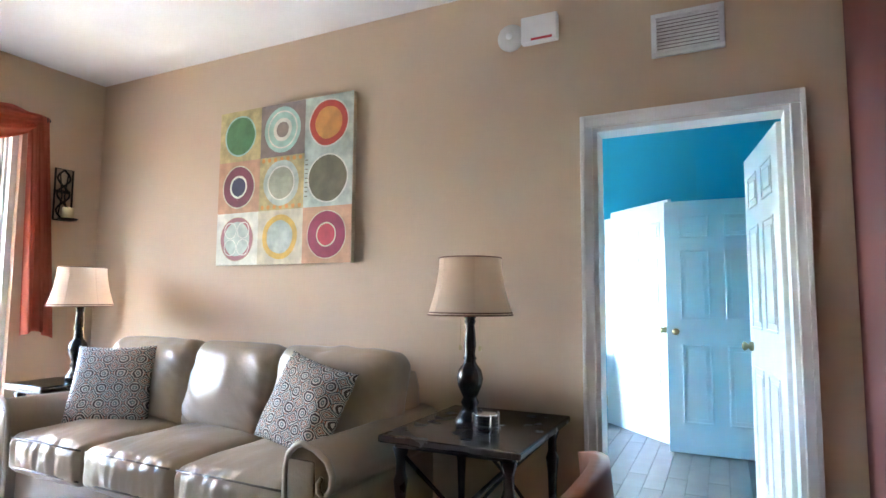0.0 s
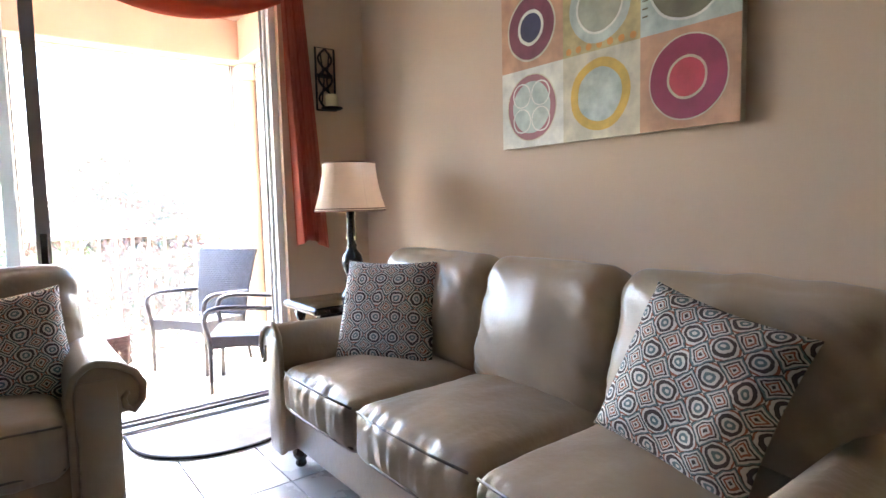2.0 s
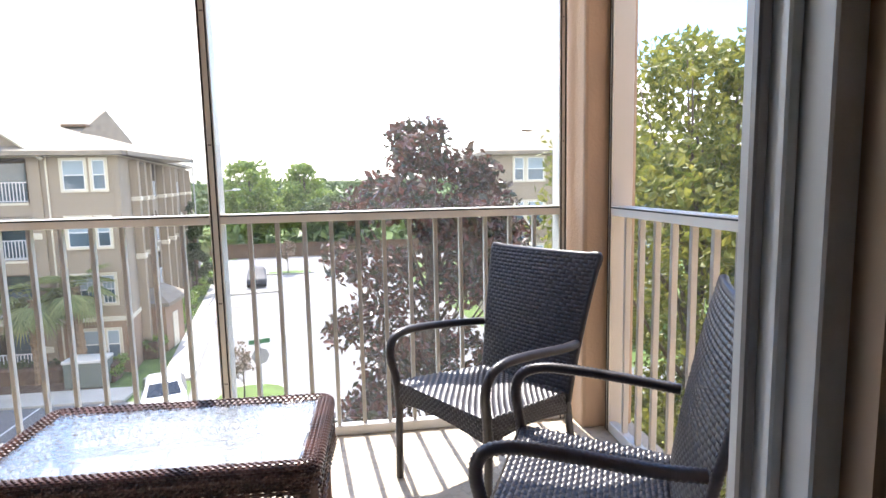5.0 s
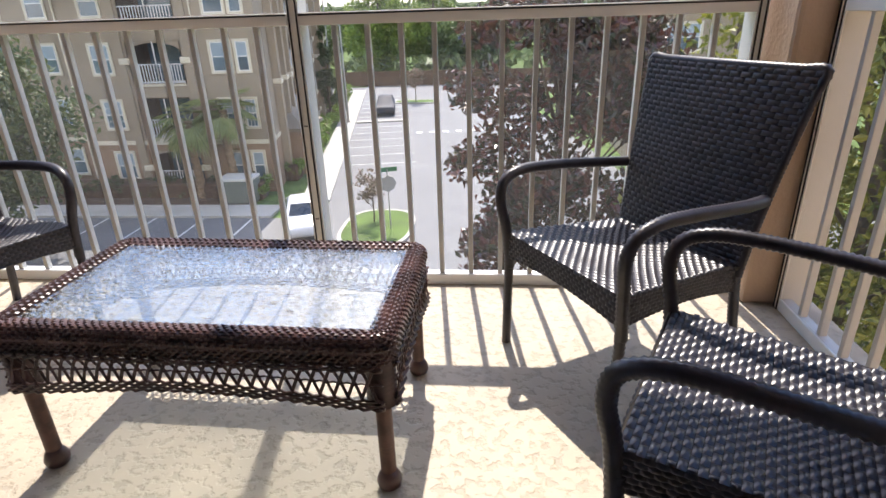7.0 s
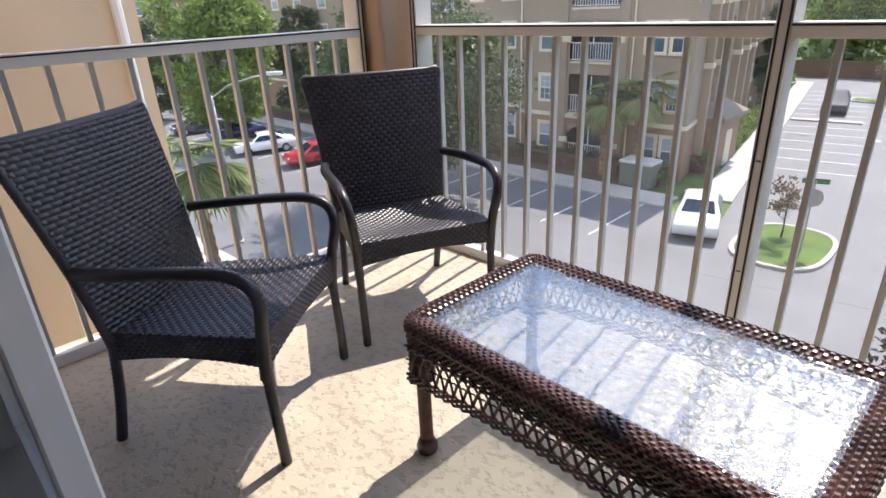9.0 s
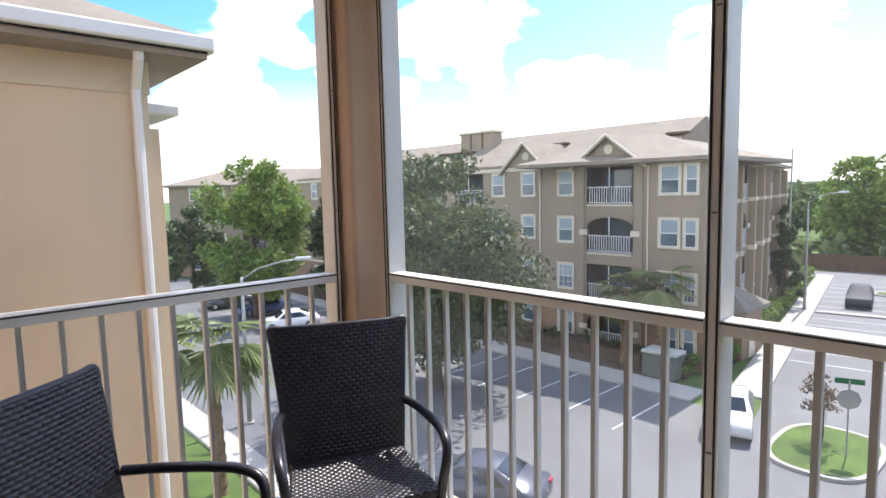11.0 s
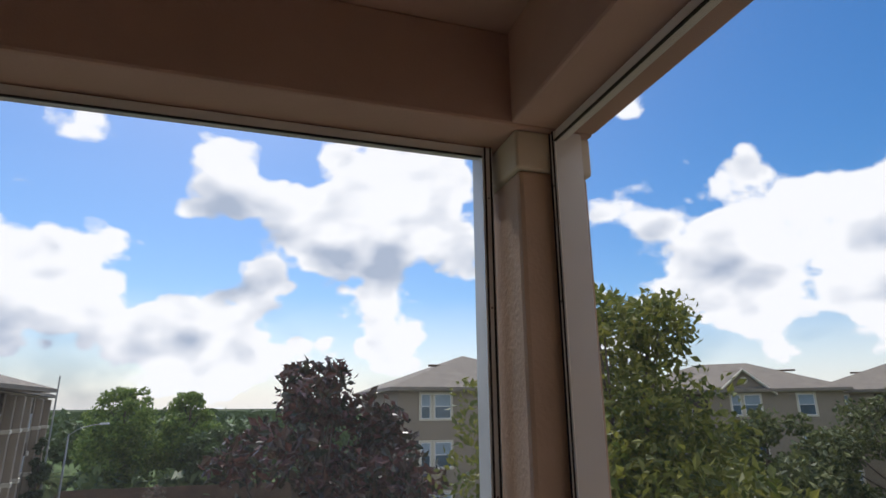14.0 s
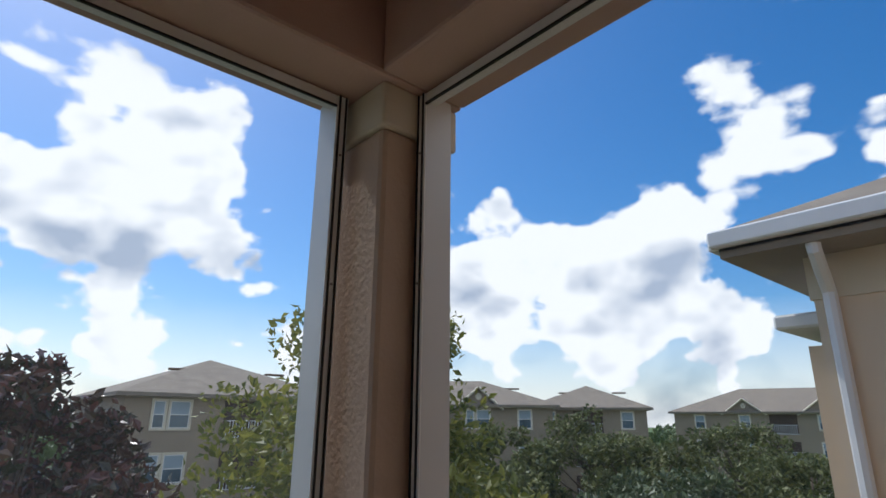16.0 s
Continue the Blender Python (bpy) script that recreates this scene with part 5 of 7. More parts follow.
def wicker_table(m, w, d, h):
    t = thing("wicker_coffee_table", m, "brown wicker coffee table with a rippled glass top", "coffee table")
    r = 0.055
    hw, hd = w / 2, d / 2
    # rim follows a rounded rectangle
    loop = []
    for cx, cy, a0 in ((hw - r, hd - r, 0), (-hw + r, hd - r, 90), (-hw + r, -hd + r, 180), (hw - r, -hd + r, 270)):
        for k in range(7):
            a = radians(a0 + 15 * k)
            loop.append((cx, cy, math.cos(a), math.sin(a)))
    length = [0.0]
    full = loop + loop[:1]
    for p, q in zip(full, full[1:]):
        length.append(length[-1] + math.hypot(p[0] + p[2] * r - q[0] - q[2] * r, p[1] + p[3] * r - q[1] - q[3] * r))

    def at(u):
        s = (u % 1.0) * length[-1]
        for k in range(len(loop)):
            if s <= length[k + 1] + 1e-9:
                f = (s - length[k]) / max(1e-9, length[k + 1] - length[k])
                p, q = full[k], full[k + 1]
                return [p[i] * (1 - f) + q[i] * f for i in range(4)]
        return list(loop[0])

    def rim(u, v):
        cx, cy, nx, ny = at(u)
        a = radians(-12 + 165 * (1 - v))
        rr = r - 0.022 + 0.022 * math.cos(a)
        z = h - 0.030 + 0.030 * math.sin(a)
        if v < 0.35:
            rr -= (0.35 - v) / 0.35 * 0.028
        return Vector((cx + nx * rr, cy + ny * rr, z))

    def side(u, v):
        cx, cy, nx, ny = at(u)
        return Vector((cx + nx * (r - 0.006), cy + ny * (r - 0.006), h - 0.075 + 0.05 * v))
    part("rim", joined(woven(lambda u, v: rim(1 - u, v), 150, 10, 0.0035), woven(side, 150, 6, 0.0035)), M_TWICKER, t)
    part("rim_core", joined(sheet(lambda u, v: rim(1 - u, v) - Vector((0, 0, 0.004)), 90, 6), sheet(lambda u, v: side(u, v) * 0.994 + Vector((0, 0, 0.001)), 90, 2)), M_TWICKER, t)
    part("glass_top", B((-hw + 0.05, -hd + 0.05, h - 0.014), (hw - 0.05, hd - 0.05, h - 0.008), 0.002), M_TABLEGLASS, t, "rippled clear glass top")

    def low(s, span):
        return h - 0.170 + 0.030 * math.sin(math.pi * s) ** 1.3
    for (ax, ay), (bx, by) in (((-hw + 0.03, -hd + 0.004), (hw - 0.03, -hd + 0.004)), ((hw - 0.03, hd - 0.004), (-hw + 0.03, hd - 0.004)), ((hw - 0.004, -hd + 0.03), (hw - 0.004, hd - 0.03)), ((-hw + 0.004, hd - 0.03), (-hw + 0.004, -hd + 0.03))):
        span = math.hypot(bx - ax, by - ay)
        n = round(span / 0.034)
        bm = bmesh.new()

        def pt(s, z, o=0.0):
            s = min(1, max(0, s))
            nx, ny = (by - ay) / span, -(bx - ax) / span
            return (ax + (bx - ax) * s + nx * o, ay + (by - ay) * s + ny * o, z)
        for k in range(-1, n + 1):
            for lean in (-1, 1):
                s0, s1 = (k + 0.5) / n, (k + 0.5 + lean * 1.1) / n
                if not (0 <= s0 <= 1 and 0 <= s1 <= 1):
                    continue
                z1 = low(s1, span)
                for o in (-0.004, 0.0):
                    tube(bm, [pt(s0 + o, h - 0.072, 0.003 * lean), pt((s0 + s1) / 2 + o, (h - 0.072 + z1) / 2, -0.003 * lean), pt(s1 + o, z1, 0.003 * lean)], 0.0026, 4, False)
        part("lattice", bm, M_TWICKER, t, "", True, "stuff")
        bm = bmesh.new()
        for row in range(4):
            ph = math.pi * (row % 2)
            tube(bm, [pt(k / (2 * n), low(k / (2 * n), span) - row * 0.008, 0.004 * math.sin(math.pi * k + ph + math.pi / 2)) for k in range(2 * n + 1)], 0.0042, 5)
        for row in range(2):
            tube(bm, [pt(k / (2 * n), h - 0.078 - row * 0.007, 0.004 * math.cos(math.pi * k + row * math.pi)) for k in range(2 * n + 1)], 0.004, 5)
        tube(bm, [pt(k / (2 * n), (h - 0.075 + low(k / (2 * n), span)) / 2, 0.003 * math.cos(math.pi * k)) for k in range(2 * n + 1)], 0.0028, 4)
        part("woven_band", bm, M_TWICKER, t, "", True, "stuff")
    for sx in (-1, 1):
        for sy in (-1, 1):
            x, y = sx * (hw - 0.045), sy * (hd - 0.045)
            part("corner_post", wrapped_bar(bmesh.new(), [(x, y, h - 0.20), (x, y, h - 0.12), (x, y, h - 0.04)], 0.036, 0.012, 12), M_TWICKER, t, "", True)
            leg = part("leg", wrapped_bar(bmesh.new(), [(x, y, 0.05), (x, y, 0.14), (x, y, h - 0.19)], 0.0195, 0.009, 12), M_TLEG, t, "tan brown wrapped cane leg", True)
            part("foot", lathe(bmesh.new(), [(0.020, 0.0), (0.030, 0.010), (0.033, 0.026), (0.028, 0.042), (0.020, 0.055)], 14, (x, y, 0)), M_TWICKER, leg, "dark ball foot", True)
    return t


wicker_table(pose(-1.766, 1.378, FLOOR_B, 0, 0, -1.6), 1.03, 0.585, 0.468)


# ---- outdoors ----
G = -8.7
M_GRASS = mat("lawn_grass", (0.085, 0.14, 0.025), 0.9, var=0.35, scale=0.8, bump=0.8, bscale=18, dist=0.05, detail=8)
M_ASPHALT = mat("grey_asphalt", (0.145, 0.146, 0.15), 0.7, var=0.16, scale=0.35, bump=0.3, bscale=30, dist=0.01, detail=8)
M_CONCRETE = mat("pale_concrete", (0.42, 0.40, 0.36), 0.85, var=0.1, scale=0.8, bump=0.2, bscale=30, dist=0.01)
M_LINE = mat("white_road_paint", (0.62, 0.62, 0.60), 0.7, var=0.12, scale=4)
M_MULCH = mat("brown_mulch", (0.09, 0.055, 0.035), 0.95, var=0.3, scale=3)
M_ROOF = mat("tan_grey_shingles", (0.255, 0.215, 0.165), 0.9, var=0.16, scale=1.6, bump=0.5, bscale=14, dist=0.03, detail=8)
M_BLDG = mat("sand_stucco_facade", (0.32, 0.26, 0.19), 0.88, var=0.06, scale=0.35, bump=0.2, bscale=14, dist=0.01)
M_BLDG_LOW = mat("brown_stucco_facade", (0.29, 0.195, 0.13), 0.88, var=0.07, scale=0.35, bump=0.2, bscale=14, dist=0.01)
M_BTRIM = mat("cream_facade_trim", (0.66, 0.60, 0.47), 0.8, var=0.05, scale=0.8)
M_WFRAME = mat("white_window_frame", (0.74, 0.74, 0.72), 0.5, var=0.04)
M_PANE = mat("blue_grey_window_pane", (0.10, 0.145, 0.18), 0.06, var=0.35, scale=0.7, spec=0.8)
M_BLIND = mat("pale_window_blind", (0.30, 0.37, 0.42), 0.35, var=0.1, scale=2)
# shade inside the balcony recesses, put into the colour as dark brown
M_RECESS_SHADE = mat("painted_recess_shade", (0.085, 0.06, 0.045), 0.9, var=0.15)
M_RAILW = mat("white_balcony_rail", (0.62, 0.64, 0.66), 0.5, var=0.04)
M_BARK = mat("grey_brown_bark", (0.13, 0.10, 0.075), 0.95, var=0.3, scale=5, bump=0.8, bscale=16, dist=0.03)
M_PALMBARK = mat("tan_palm_bark", (0.22, 0.15, 0.09), 0.95, var=0.35, scale=6, bump=0.8, bscale=14, dist=0.04)
M_POLE = mat("grey_steel_pole", (0.36, 0.36, 0.35), 0.5, metal=0.4, var=0.08)
M_FENCE = mat("brown_board_fence", (0.12, 0.075, 0.045), 0.9, var=0.2, scale=0.6)
M_TYRE = mat("black_tyre_rubber", (0.02, 0.02, 0.02), 0.8)
M_CARGLASS = mat("dark_car_glass", (0.02, 0.025, 0.03), 0.05, var=0.1, spec=0.8)
M_LAMPGLASS = mat("pale_lamp_lens", (0.65, 0.66, 0.66), 0.2, var=0.05)
L_MAG = leaf_mat("magnolia_leaves", (0.038, 0.052, 0.028), (0.155, 0.066, 0.054), 0.24, 0.2)
L_SYC = leaf_mat("sycamore_leaves", (0.09, 0.12, 0.02), (0.32, 0.31, 0.06), 0.5, 0.4)
L_OAK = leaf_mat("oak_leaves", (0.048, 0.074, 0.028), (0.15, 0.18, 0.072), 0.5, 0.2)
L_MAPLE = leaf_mat("maple_leaves", (0.095, 0.16, 0.028), (0.30, 0.39, 0.08), 0.5, 0.3)
L_FAR = leaf_mat("far_wood_leaves", (0.055, 0.09, 0.03), (0.15, 0.20, 0.07), 0.6, 0.2)
L_OLIVE = leaf_mat("olive_oak_leaves", (0.065, 0.085, 0.026), (0.21, 0.22, 0.07), 0.55, 0.25)
L_HEDGE = leaf_mat("hedge_leaves", (0.08, 0.14, 0.022), (0.24, 0.36, 0.06), 0.5, 0.25)
L_SHRUB = leaf_mat("shrub_leaves", (0.030, 0.05, 0.018), (0.085, 0.12, 0.04), 0.5, 0.2)
L_PALM = leaf_mat("palm_leaves", (0.12, 0.17, 0.055), (0.34, 0.38, 0.15), 0.4, 0.3)
L_PINK = leaf_mat("crape_myrtle_leaves", (0.10, 0.10, 0.05), (0.30, 0.20, 0.16), 0.6, 0.3)

tagged(part("ground", B((-1500, -1500, G - 0.2), (1500, 1500, G)), M_GRASS, None, "lawn and ground round the apartment blocks"), kind="structure")


LANE = pose(-12.4, 43, 0, 0, 0, 9.5) @ pose(12.4, -43, 0)


def slab(name, x0, x1, y0, y1, z, material, label, turn=False):
    ob = tagged(part(name, B((x0, y0, G - 0.1), (x1, y1, G + z), 0.02 if z > 0.06 else 0.0), material, None, label), kind="structure")
    if turn:
        ob.matrix_world = LANE
    return ob


slab("road_front", -75, 40, 9.5, 26.4, 0.02, M_ASPHALT, "grey asphalt lot before the apartment block")
slab("road_side", -12.4, 5.0, 20.0, 80.0, 0.024, M_ASPHALT, "grey asphalt parking lane", True)
slab("road_cross", -60, 60, 71.0, 77.0, 0.016, M_ASPHALT, "grey asphalt cross road")
slab("pavement_front", -60, -12.4, 26.4, 28.2, 0.13, M_CONCRETE, "pale concrete pavement before the block")
slab("pavement_side", -14.0, -12.4, 28.8, 74.0, 0.135, M_CONCRETE, "pale concrete pavement along the parking lane", True)
slab("pavement_near", -75, 40, 8.3, 9.5, 0.13, M_CONCRETE, "pale concrete pavement by the lawn")
slab("planting_bed", -60, -14.2, 28.2, 31.0, 0.10, M_MULCH, "mulched planting bed along the facade")


def painted(name, cells, label, turn=False):
    t = thing(name, LANE if turn else None, label, "road marking")
    t["kind"] = "structure"
    for x0, y0, x1, y1 in cells:
        part("stripe", B((x0, y0, G + 0.02), (x1, y1, G + 0.032)), M_LINE, t)
    return t


painted("parking_lines_front", [(-13.4 - 2.6 * k, 21.2, -13.3 - 2.6 * k, 26.3) for k in range(16)], "white parking stall lines before the block")
painted("parking_lines_side", [(-12.3, 36.5 + 2.6 * k, -7.4, 36.6 + 2.6 * k) for k in range(13)], "white parking stall lines along the lane", True)
painted("parking_lines_west", [(-66 + 2.7 * k, 19.0, -65.9 + 2.7 * k, 23.5) for k in range(13)], "white parking stall lines in the far lot")
painted("crosswalk", [(-7.0 + 1.1 * k, 46.0, -6.5 + 1.1 * k, 46.6) for k in range(9)], "white dashed crossing on the asphalt", True)


def island(name, cx, cy, rx, ry, label):
    t = thing(name, pose(cx, cy, G), label, "traffic island")
    n = 36
    ring = [(math.copysign(abs(math.cos(2 * math.pi * k / n)) ** 0.7, math.cos(2 * math.pi * k / n)), math.copysign(abs(math.sin(2 * math.pi * k / n)) ** 0.7, math.sin(2 * math.pi * k / n))) for k in range(n)]
    bm = bmesh.new()
    a = [bm.verts.new((x * rx, y * ry, 0.0)) for x, y in ring]
    b = [bm.verts.new((x * rx, y * ry, 0.15)) for x, y in ring]
    c = [bm.verts.new((x * (rx - 0.18), y * (ry - 0.18), 0.15)) for x, y in ring]
    for k in range(n):
        q = (k + 1) % n
        bm.faces.new((a[k], a[q], b[q], b[k]))
        bm.faces.new((b[k], b[q], c[q], c[k]))
    part("kerb", bm, M_CONCRETE, t, "pale concrete kerb")
    bm = bmesh.new()
    bm.faces.new([bm.verts.new((x * (rx - 0.18), y * (ry - 0.18), 0.155)) for x, y in ring])
    part("lawn", bm, M_GRASS, t, "bright mown grass")
    return t


island("grass_island", -6.6, 24.9, 1.75, 2.5, "kerbed grass island in the parking lot")
island("grass_island", -9.6, 63.5, 2.6, 1.2, "kerbed grass island at the end of the parking lane")
slab("kerb_divider", -12.3, -7.6, 51.6, 52.3, 0.15, M_CONCRETE, "pale concrete kerb divider between stalls", True)


# trees and shrubs
def leaves(clumps, count, size, seed, flat=0.55, up=0.0):
    """count leaves, size long, in the shells of clumps (x, y, z, rx, rz)."""
    rng = np.random.default_rng(seed)
    c = np.array(clumps, float)
    wgt = c[:, 3] ** 2
    k = rng.choice(len(c), count, p=wgt / wgt.sum())
    d = rng.normal(size=(count, 3))
    d /= np.linalg.norm(d, axis=1)[:, None]
    r = rng.uniform(0.45, 1.05, count)[:, None]
    p = c[k, :3] + d * r * np.stack([c[k, 3], c[k, 3], c[k, 4]], 1)
    a = rng.normal(size=(count, 3)) + d * 0.8 + np.array([0, 0, up])
    a /= np.linalg.norm(a, axis=1)[:, None]
    b = np.cross(a, rng.normal(size=(count, 3)))
    b /= np.linalg.norm(b, axis=1)[:, None]
    s = (size * rng.uniform(0.6, 1.3, count))[:, None]
    bend = np.cross(a, b) * s * 0.12
    v = np.stack([p - a * s * 0.5, p + b * s * flat * 0.5 + bend, p + a * s * 0.5, p - b * s * flat * 0.5 + bend], 1).reshape(-1, 3)
    f = np.arange(count * 4).reshape(-1, 4)
    return v.tolist(), [tuple(q) for q in f.tolist()]


def mesh_tree(name, base, top, spread, label, leaf, count, size, seed, low=0.25, shape="round", n_clumps=46, trunk_r=0.16, lean=0.0, bark=None):
    """Tapered trunk, limbs to the clumps, and a crown of single leaves."""
    rng = random.Random(seed)
    h = top - base[2]
    t = thing(name, pose(*base), label, "tree")
    clumps = []
    for k in range(n_clumps):
        f = rng.random()
        z = h * (low + (1 - low) * f)
        if shape == "cone":
            reach = spread * (1.05 - 0.85 * f)
        elif shape == "egg":
            reach = spread * (0.95 + 0.15 * math.sin(3 * f)) * min(1.0, 2.6 * (1.08 - f))
        elif shape == "spire":
            reach = spread * min(1.0, 0.25 + 2.3 * (1.0 - f))
        else:
            reach = spread * max(0.25, math.sin(math.pi * (0.12 + 0.80 * f))) ** 0.7
        a = rng.uniform(0, 2 * math.pi)
        rr = reach * math.sqrt(rng.uniform(0.05, 1.0)) * 0.85
        s = spread * rng.uniform(0.20, 0.34) * (1.0 if f < 0.8 else 0.65)
        clumps.append((rr * math.cos(a) + lean * f, rr * math.sin(a), min(z, h - s * 0.7), s, s * 0.8))
    clumps.append((lean, 0, h - spread * 0.18, spread * 0.2, spread * 0.2))
    bm = bmesh.new()
    tube(bm, [(0, 0, -0.1), (0.03, 0, h * 0.15), (lean * 0.3, 0.04, h * 0.4), (lean * 0.7, 0, h * 0.7), (lean, 0, h * 0.92)], [trunk_r * 1.25, trunk_r, trunk_r * 0.8, trunk_r * 0.45, trunk_r * 0.1], 9)
    for c in clumps[::2]:
        z0 = max(h * 0.12, c[2] * 0.72 - 0.3)
        p = Vector((lean * z0 / h, 0, z0))
        q = Vector(c[:3])
        tube(bm, [p, p.lerp(q, 0.5) + Vector((0, 0, -0.12)), q], [trunk_r * 0.35, trunk_r * 0.2, trunk_r * 0.06], 5)
    part("trunk", bm, bark or M_BARK, t, "", True)
    part("crown", leaves(clumps, count, size, seed), leaf, t)
    return t


mesh_tree("magnolia_tree", (0.6, 14.8, G), 2.75, 3.05, "magnolia with dark glossy and rust-backed leaves", L_MAG, 16000, 0.26, 3, 0.12, "egg", 84, 0.17)
mesh_tree("sycamore_tree", (4.9, 9.2, G), 3.5, 4.1, "sycamore with yellow-green leaves close to the balcony", L_SYC, 46000, 0.165, 5, 0.15, "spire", 92, 0.16)
mesh_tree("live_oak_tree", (-22.4, 19.4, G), 3.3, 5.4, "broad live oak with grey-green foliage by the stalls", L_OAK, 30000, 0.30, 7, 0.2, "round", 80, 0.3)
mesh_tree("maple_tree", (-46.0, 20.5, G), 4.6, 5.0, "bright green maple beside the west lot", L_MAPLE, 14000, 0.45, 9, 0.2, "round", 50, 0.25)
mesh_tree("small_oak_tree", (-62.0, 21.0, G), 0.5, 4.0, "dark green oak behind parked cars", L_OAK, 7000, 0.5, 10, 0.15, "round", 30, 0.2)
mesh_tree("small_oak_tree", (-50.0, 31.0, G), 1.2, 4.0, "dark green oak before the west block", L_OAK, 7000, 0.5, 12, 0.15, "round", 30, 0.2)
mesh_tree("maple_tree", (-18.5, 90.0, G), 4.9, 5.8, "bright green maple at the end of the lane", L_MAPLE, 13000, 0.6, 13, 0.04, "round", 70, 0.25)
mesh_tree("maple_tree", (-10.5, 92.0, G), 4.2, 5.4, "bright green maple at the end of the lane", L_MAPLE, 13000, 0.6, 14, 0.04, "round", 70, 0.25)
mesh_tree("round_oak_tree", (-5.0, 86.0, G), -0.6, 6.0, "dark round oak behind the fence", L_FAR, 7000, 0.7, 15, 0.1, "round", 36, 0.25)
mesh_tree("cypress_tree", (-16.2, 52.0, G), -0.2, 1.6, "slim dark evergreen at the corner of the block", L_SHRUB, 5000, 0.3, 16, 0.03, "cone", 34, 0.12)
mesh_tree("crape_myrtle", (-6.9, 25.6, G + 0.15), -5.9, 1.0, "thin crape myrtle with sparse pinkish leaves on the island", L_PINK, 900, 0.14, 18, 0.45, "round", 22, 0.035)
mesh_tree("crape_myrtle", (-9.8, 63.5, G + 0.15), -5.0, 1.4, "thin crape myrtle on the far island", L_PINK, 800, 0.25, 19, 0.45, "round", 18, 0.05)
for k, (x, y, top, sp, sd_) in enumerate(((20.0, 21.0, 1.6, 4.0, 21), (26.0, 17.0, 0.9, 5.0, 22), (21.0, 12.5, -0.2, 4.6, 23), (31.0, 23.0, 2.6, 4.6, 24), (15.0, 15.0, -1.4, 3.6, 25), (28.0, 10.0, 0.3, 5.0, 26), (38.0, 17.0, 1.6, 5.0, 28))):
    mesh_tree("live_oak_tree", (x, y, G), top, sp, "live oak with olive foliage between the blocks", L_OAK if k == 2 else L_OLIVE, 16000, 0.30, sd_, 0.15, "round", 40, 0.22)

# far woods: one mass of leaf clumps to the horizon
rng = random.Random(40)
woods = []
for k in range(560):
    x = rng.uniform(-190, 230)
    y = 100 + rng.uniform(0, 70) + abs(x) * 0.12
    woods.append((x, y, G + rng.uniform(1.5, 8.0), rng.uniform(3.5, 7.5), rng.uniform(2.5, 4.0)))
for k in range(90):
    woods.append((rng.uniform(-40, 60), rng.uniform(79, 86), G + rng.uniform(1.0, 3.0), rng.uniform(1.5, 3.0), rng.uniform(1.2, 2.2)))
for k in range(170):
    woods.append((rng.uniform(88, 170), rng.uniform(-30, 100), G + rng.uniform(1.5, 7.5), rng.uniform(3.5, 7.0), rng.uniform(2.5, 3.8)))
tagged(part("far_woods", leaves(woods, 88000, 1.7, 41), L_FAR, None, "dense green woods beyond the fence"), kind="stuff")
tagged(part("far_hill", B((-1400, 900, G), (1400, 1000, G + 14), 3.0), L_FAR, None, "low wooded rise on the horizon"), kind="structure")


def hedge(name, x0, x1, y0, y1, h, leaf, label, seed, dens=260, size=0.11, turn=False):
    t = thing(name, (LANE if turn else pose(0, 0, 0)) @ pose((x0 + x1) / 2, (y0 + y1) / 2, G + 0.02), label, "hedge")
    w, d = (x1 - x0) / 2, (y1 - y0) / 2
    r = random.Random(seed)
    part("stems", B((-w * 0.75, -d * 0.9, -0.05), (w * 0.75, d * 0.9, h * 0.8), 0.1), M_MULCH, t)
    cl = []
    n = int(max(8, (2 * w) * (2 * d) * 5))
    for k in range(n):
        cl.append((r.uniform(-w, w), r.uniform(-d, d), h * r.uniform(0.25, 0.92), 0.35, 0.28))
    part("foliage", leaves(cl, int(dens * 2 * (w + d) * h) + 300, size, seed), leaf, t)
    return t


hedge("hedge", -15.5, -14.1, 37.5, 49.0, 1.5, L_HEDGE, "bright clipped hedge beside the pavement", 51, 260, 0.2, True)
hedge("hedge", -15.6, -14.1, 52.0, 72.0, 1.3, L_HEDGE, "bright clipped hedge beside the pavement", 52, 120, 0.3, True)
hedge("shrub_row", -30.0, -14.6, 29.4, 30.8, 1.1, L_SHRUB, "dark shrubs along the facade", 53, 200, 0.2)
hedge("shrub_row", -48.0, -31.0, 29.2, 30.8, 1.5, L_SHRUB, "dark shrubs along the facade", 54, 150, 0.25)
for k, (x, y) in enumerate(((-14.4, 29.8), (-13.6, 33.6))):
    hedge("round_shrub", x - 0.6, x + 0.6, y - 0.6, y + 0.6, 1.2, L_HEDGE, "round clipped bright green shrub", 60 + k, 260, 0.16)
hedge("low_hedge", 3.0, 14.0, 18.0, 20.0, 1.2, L_SHRUB, "dark shrubs under the trees", 64, 120, 0.25)


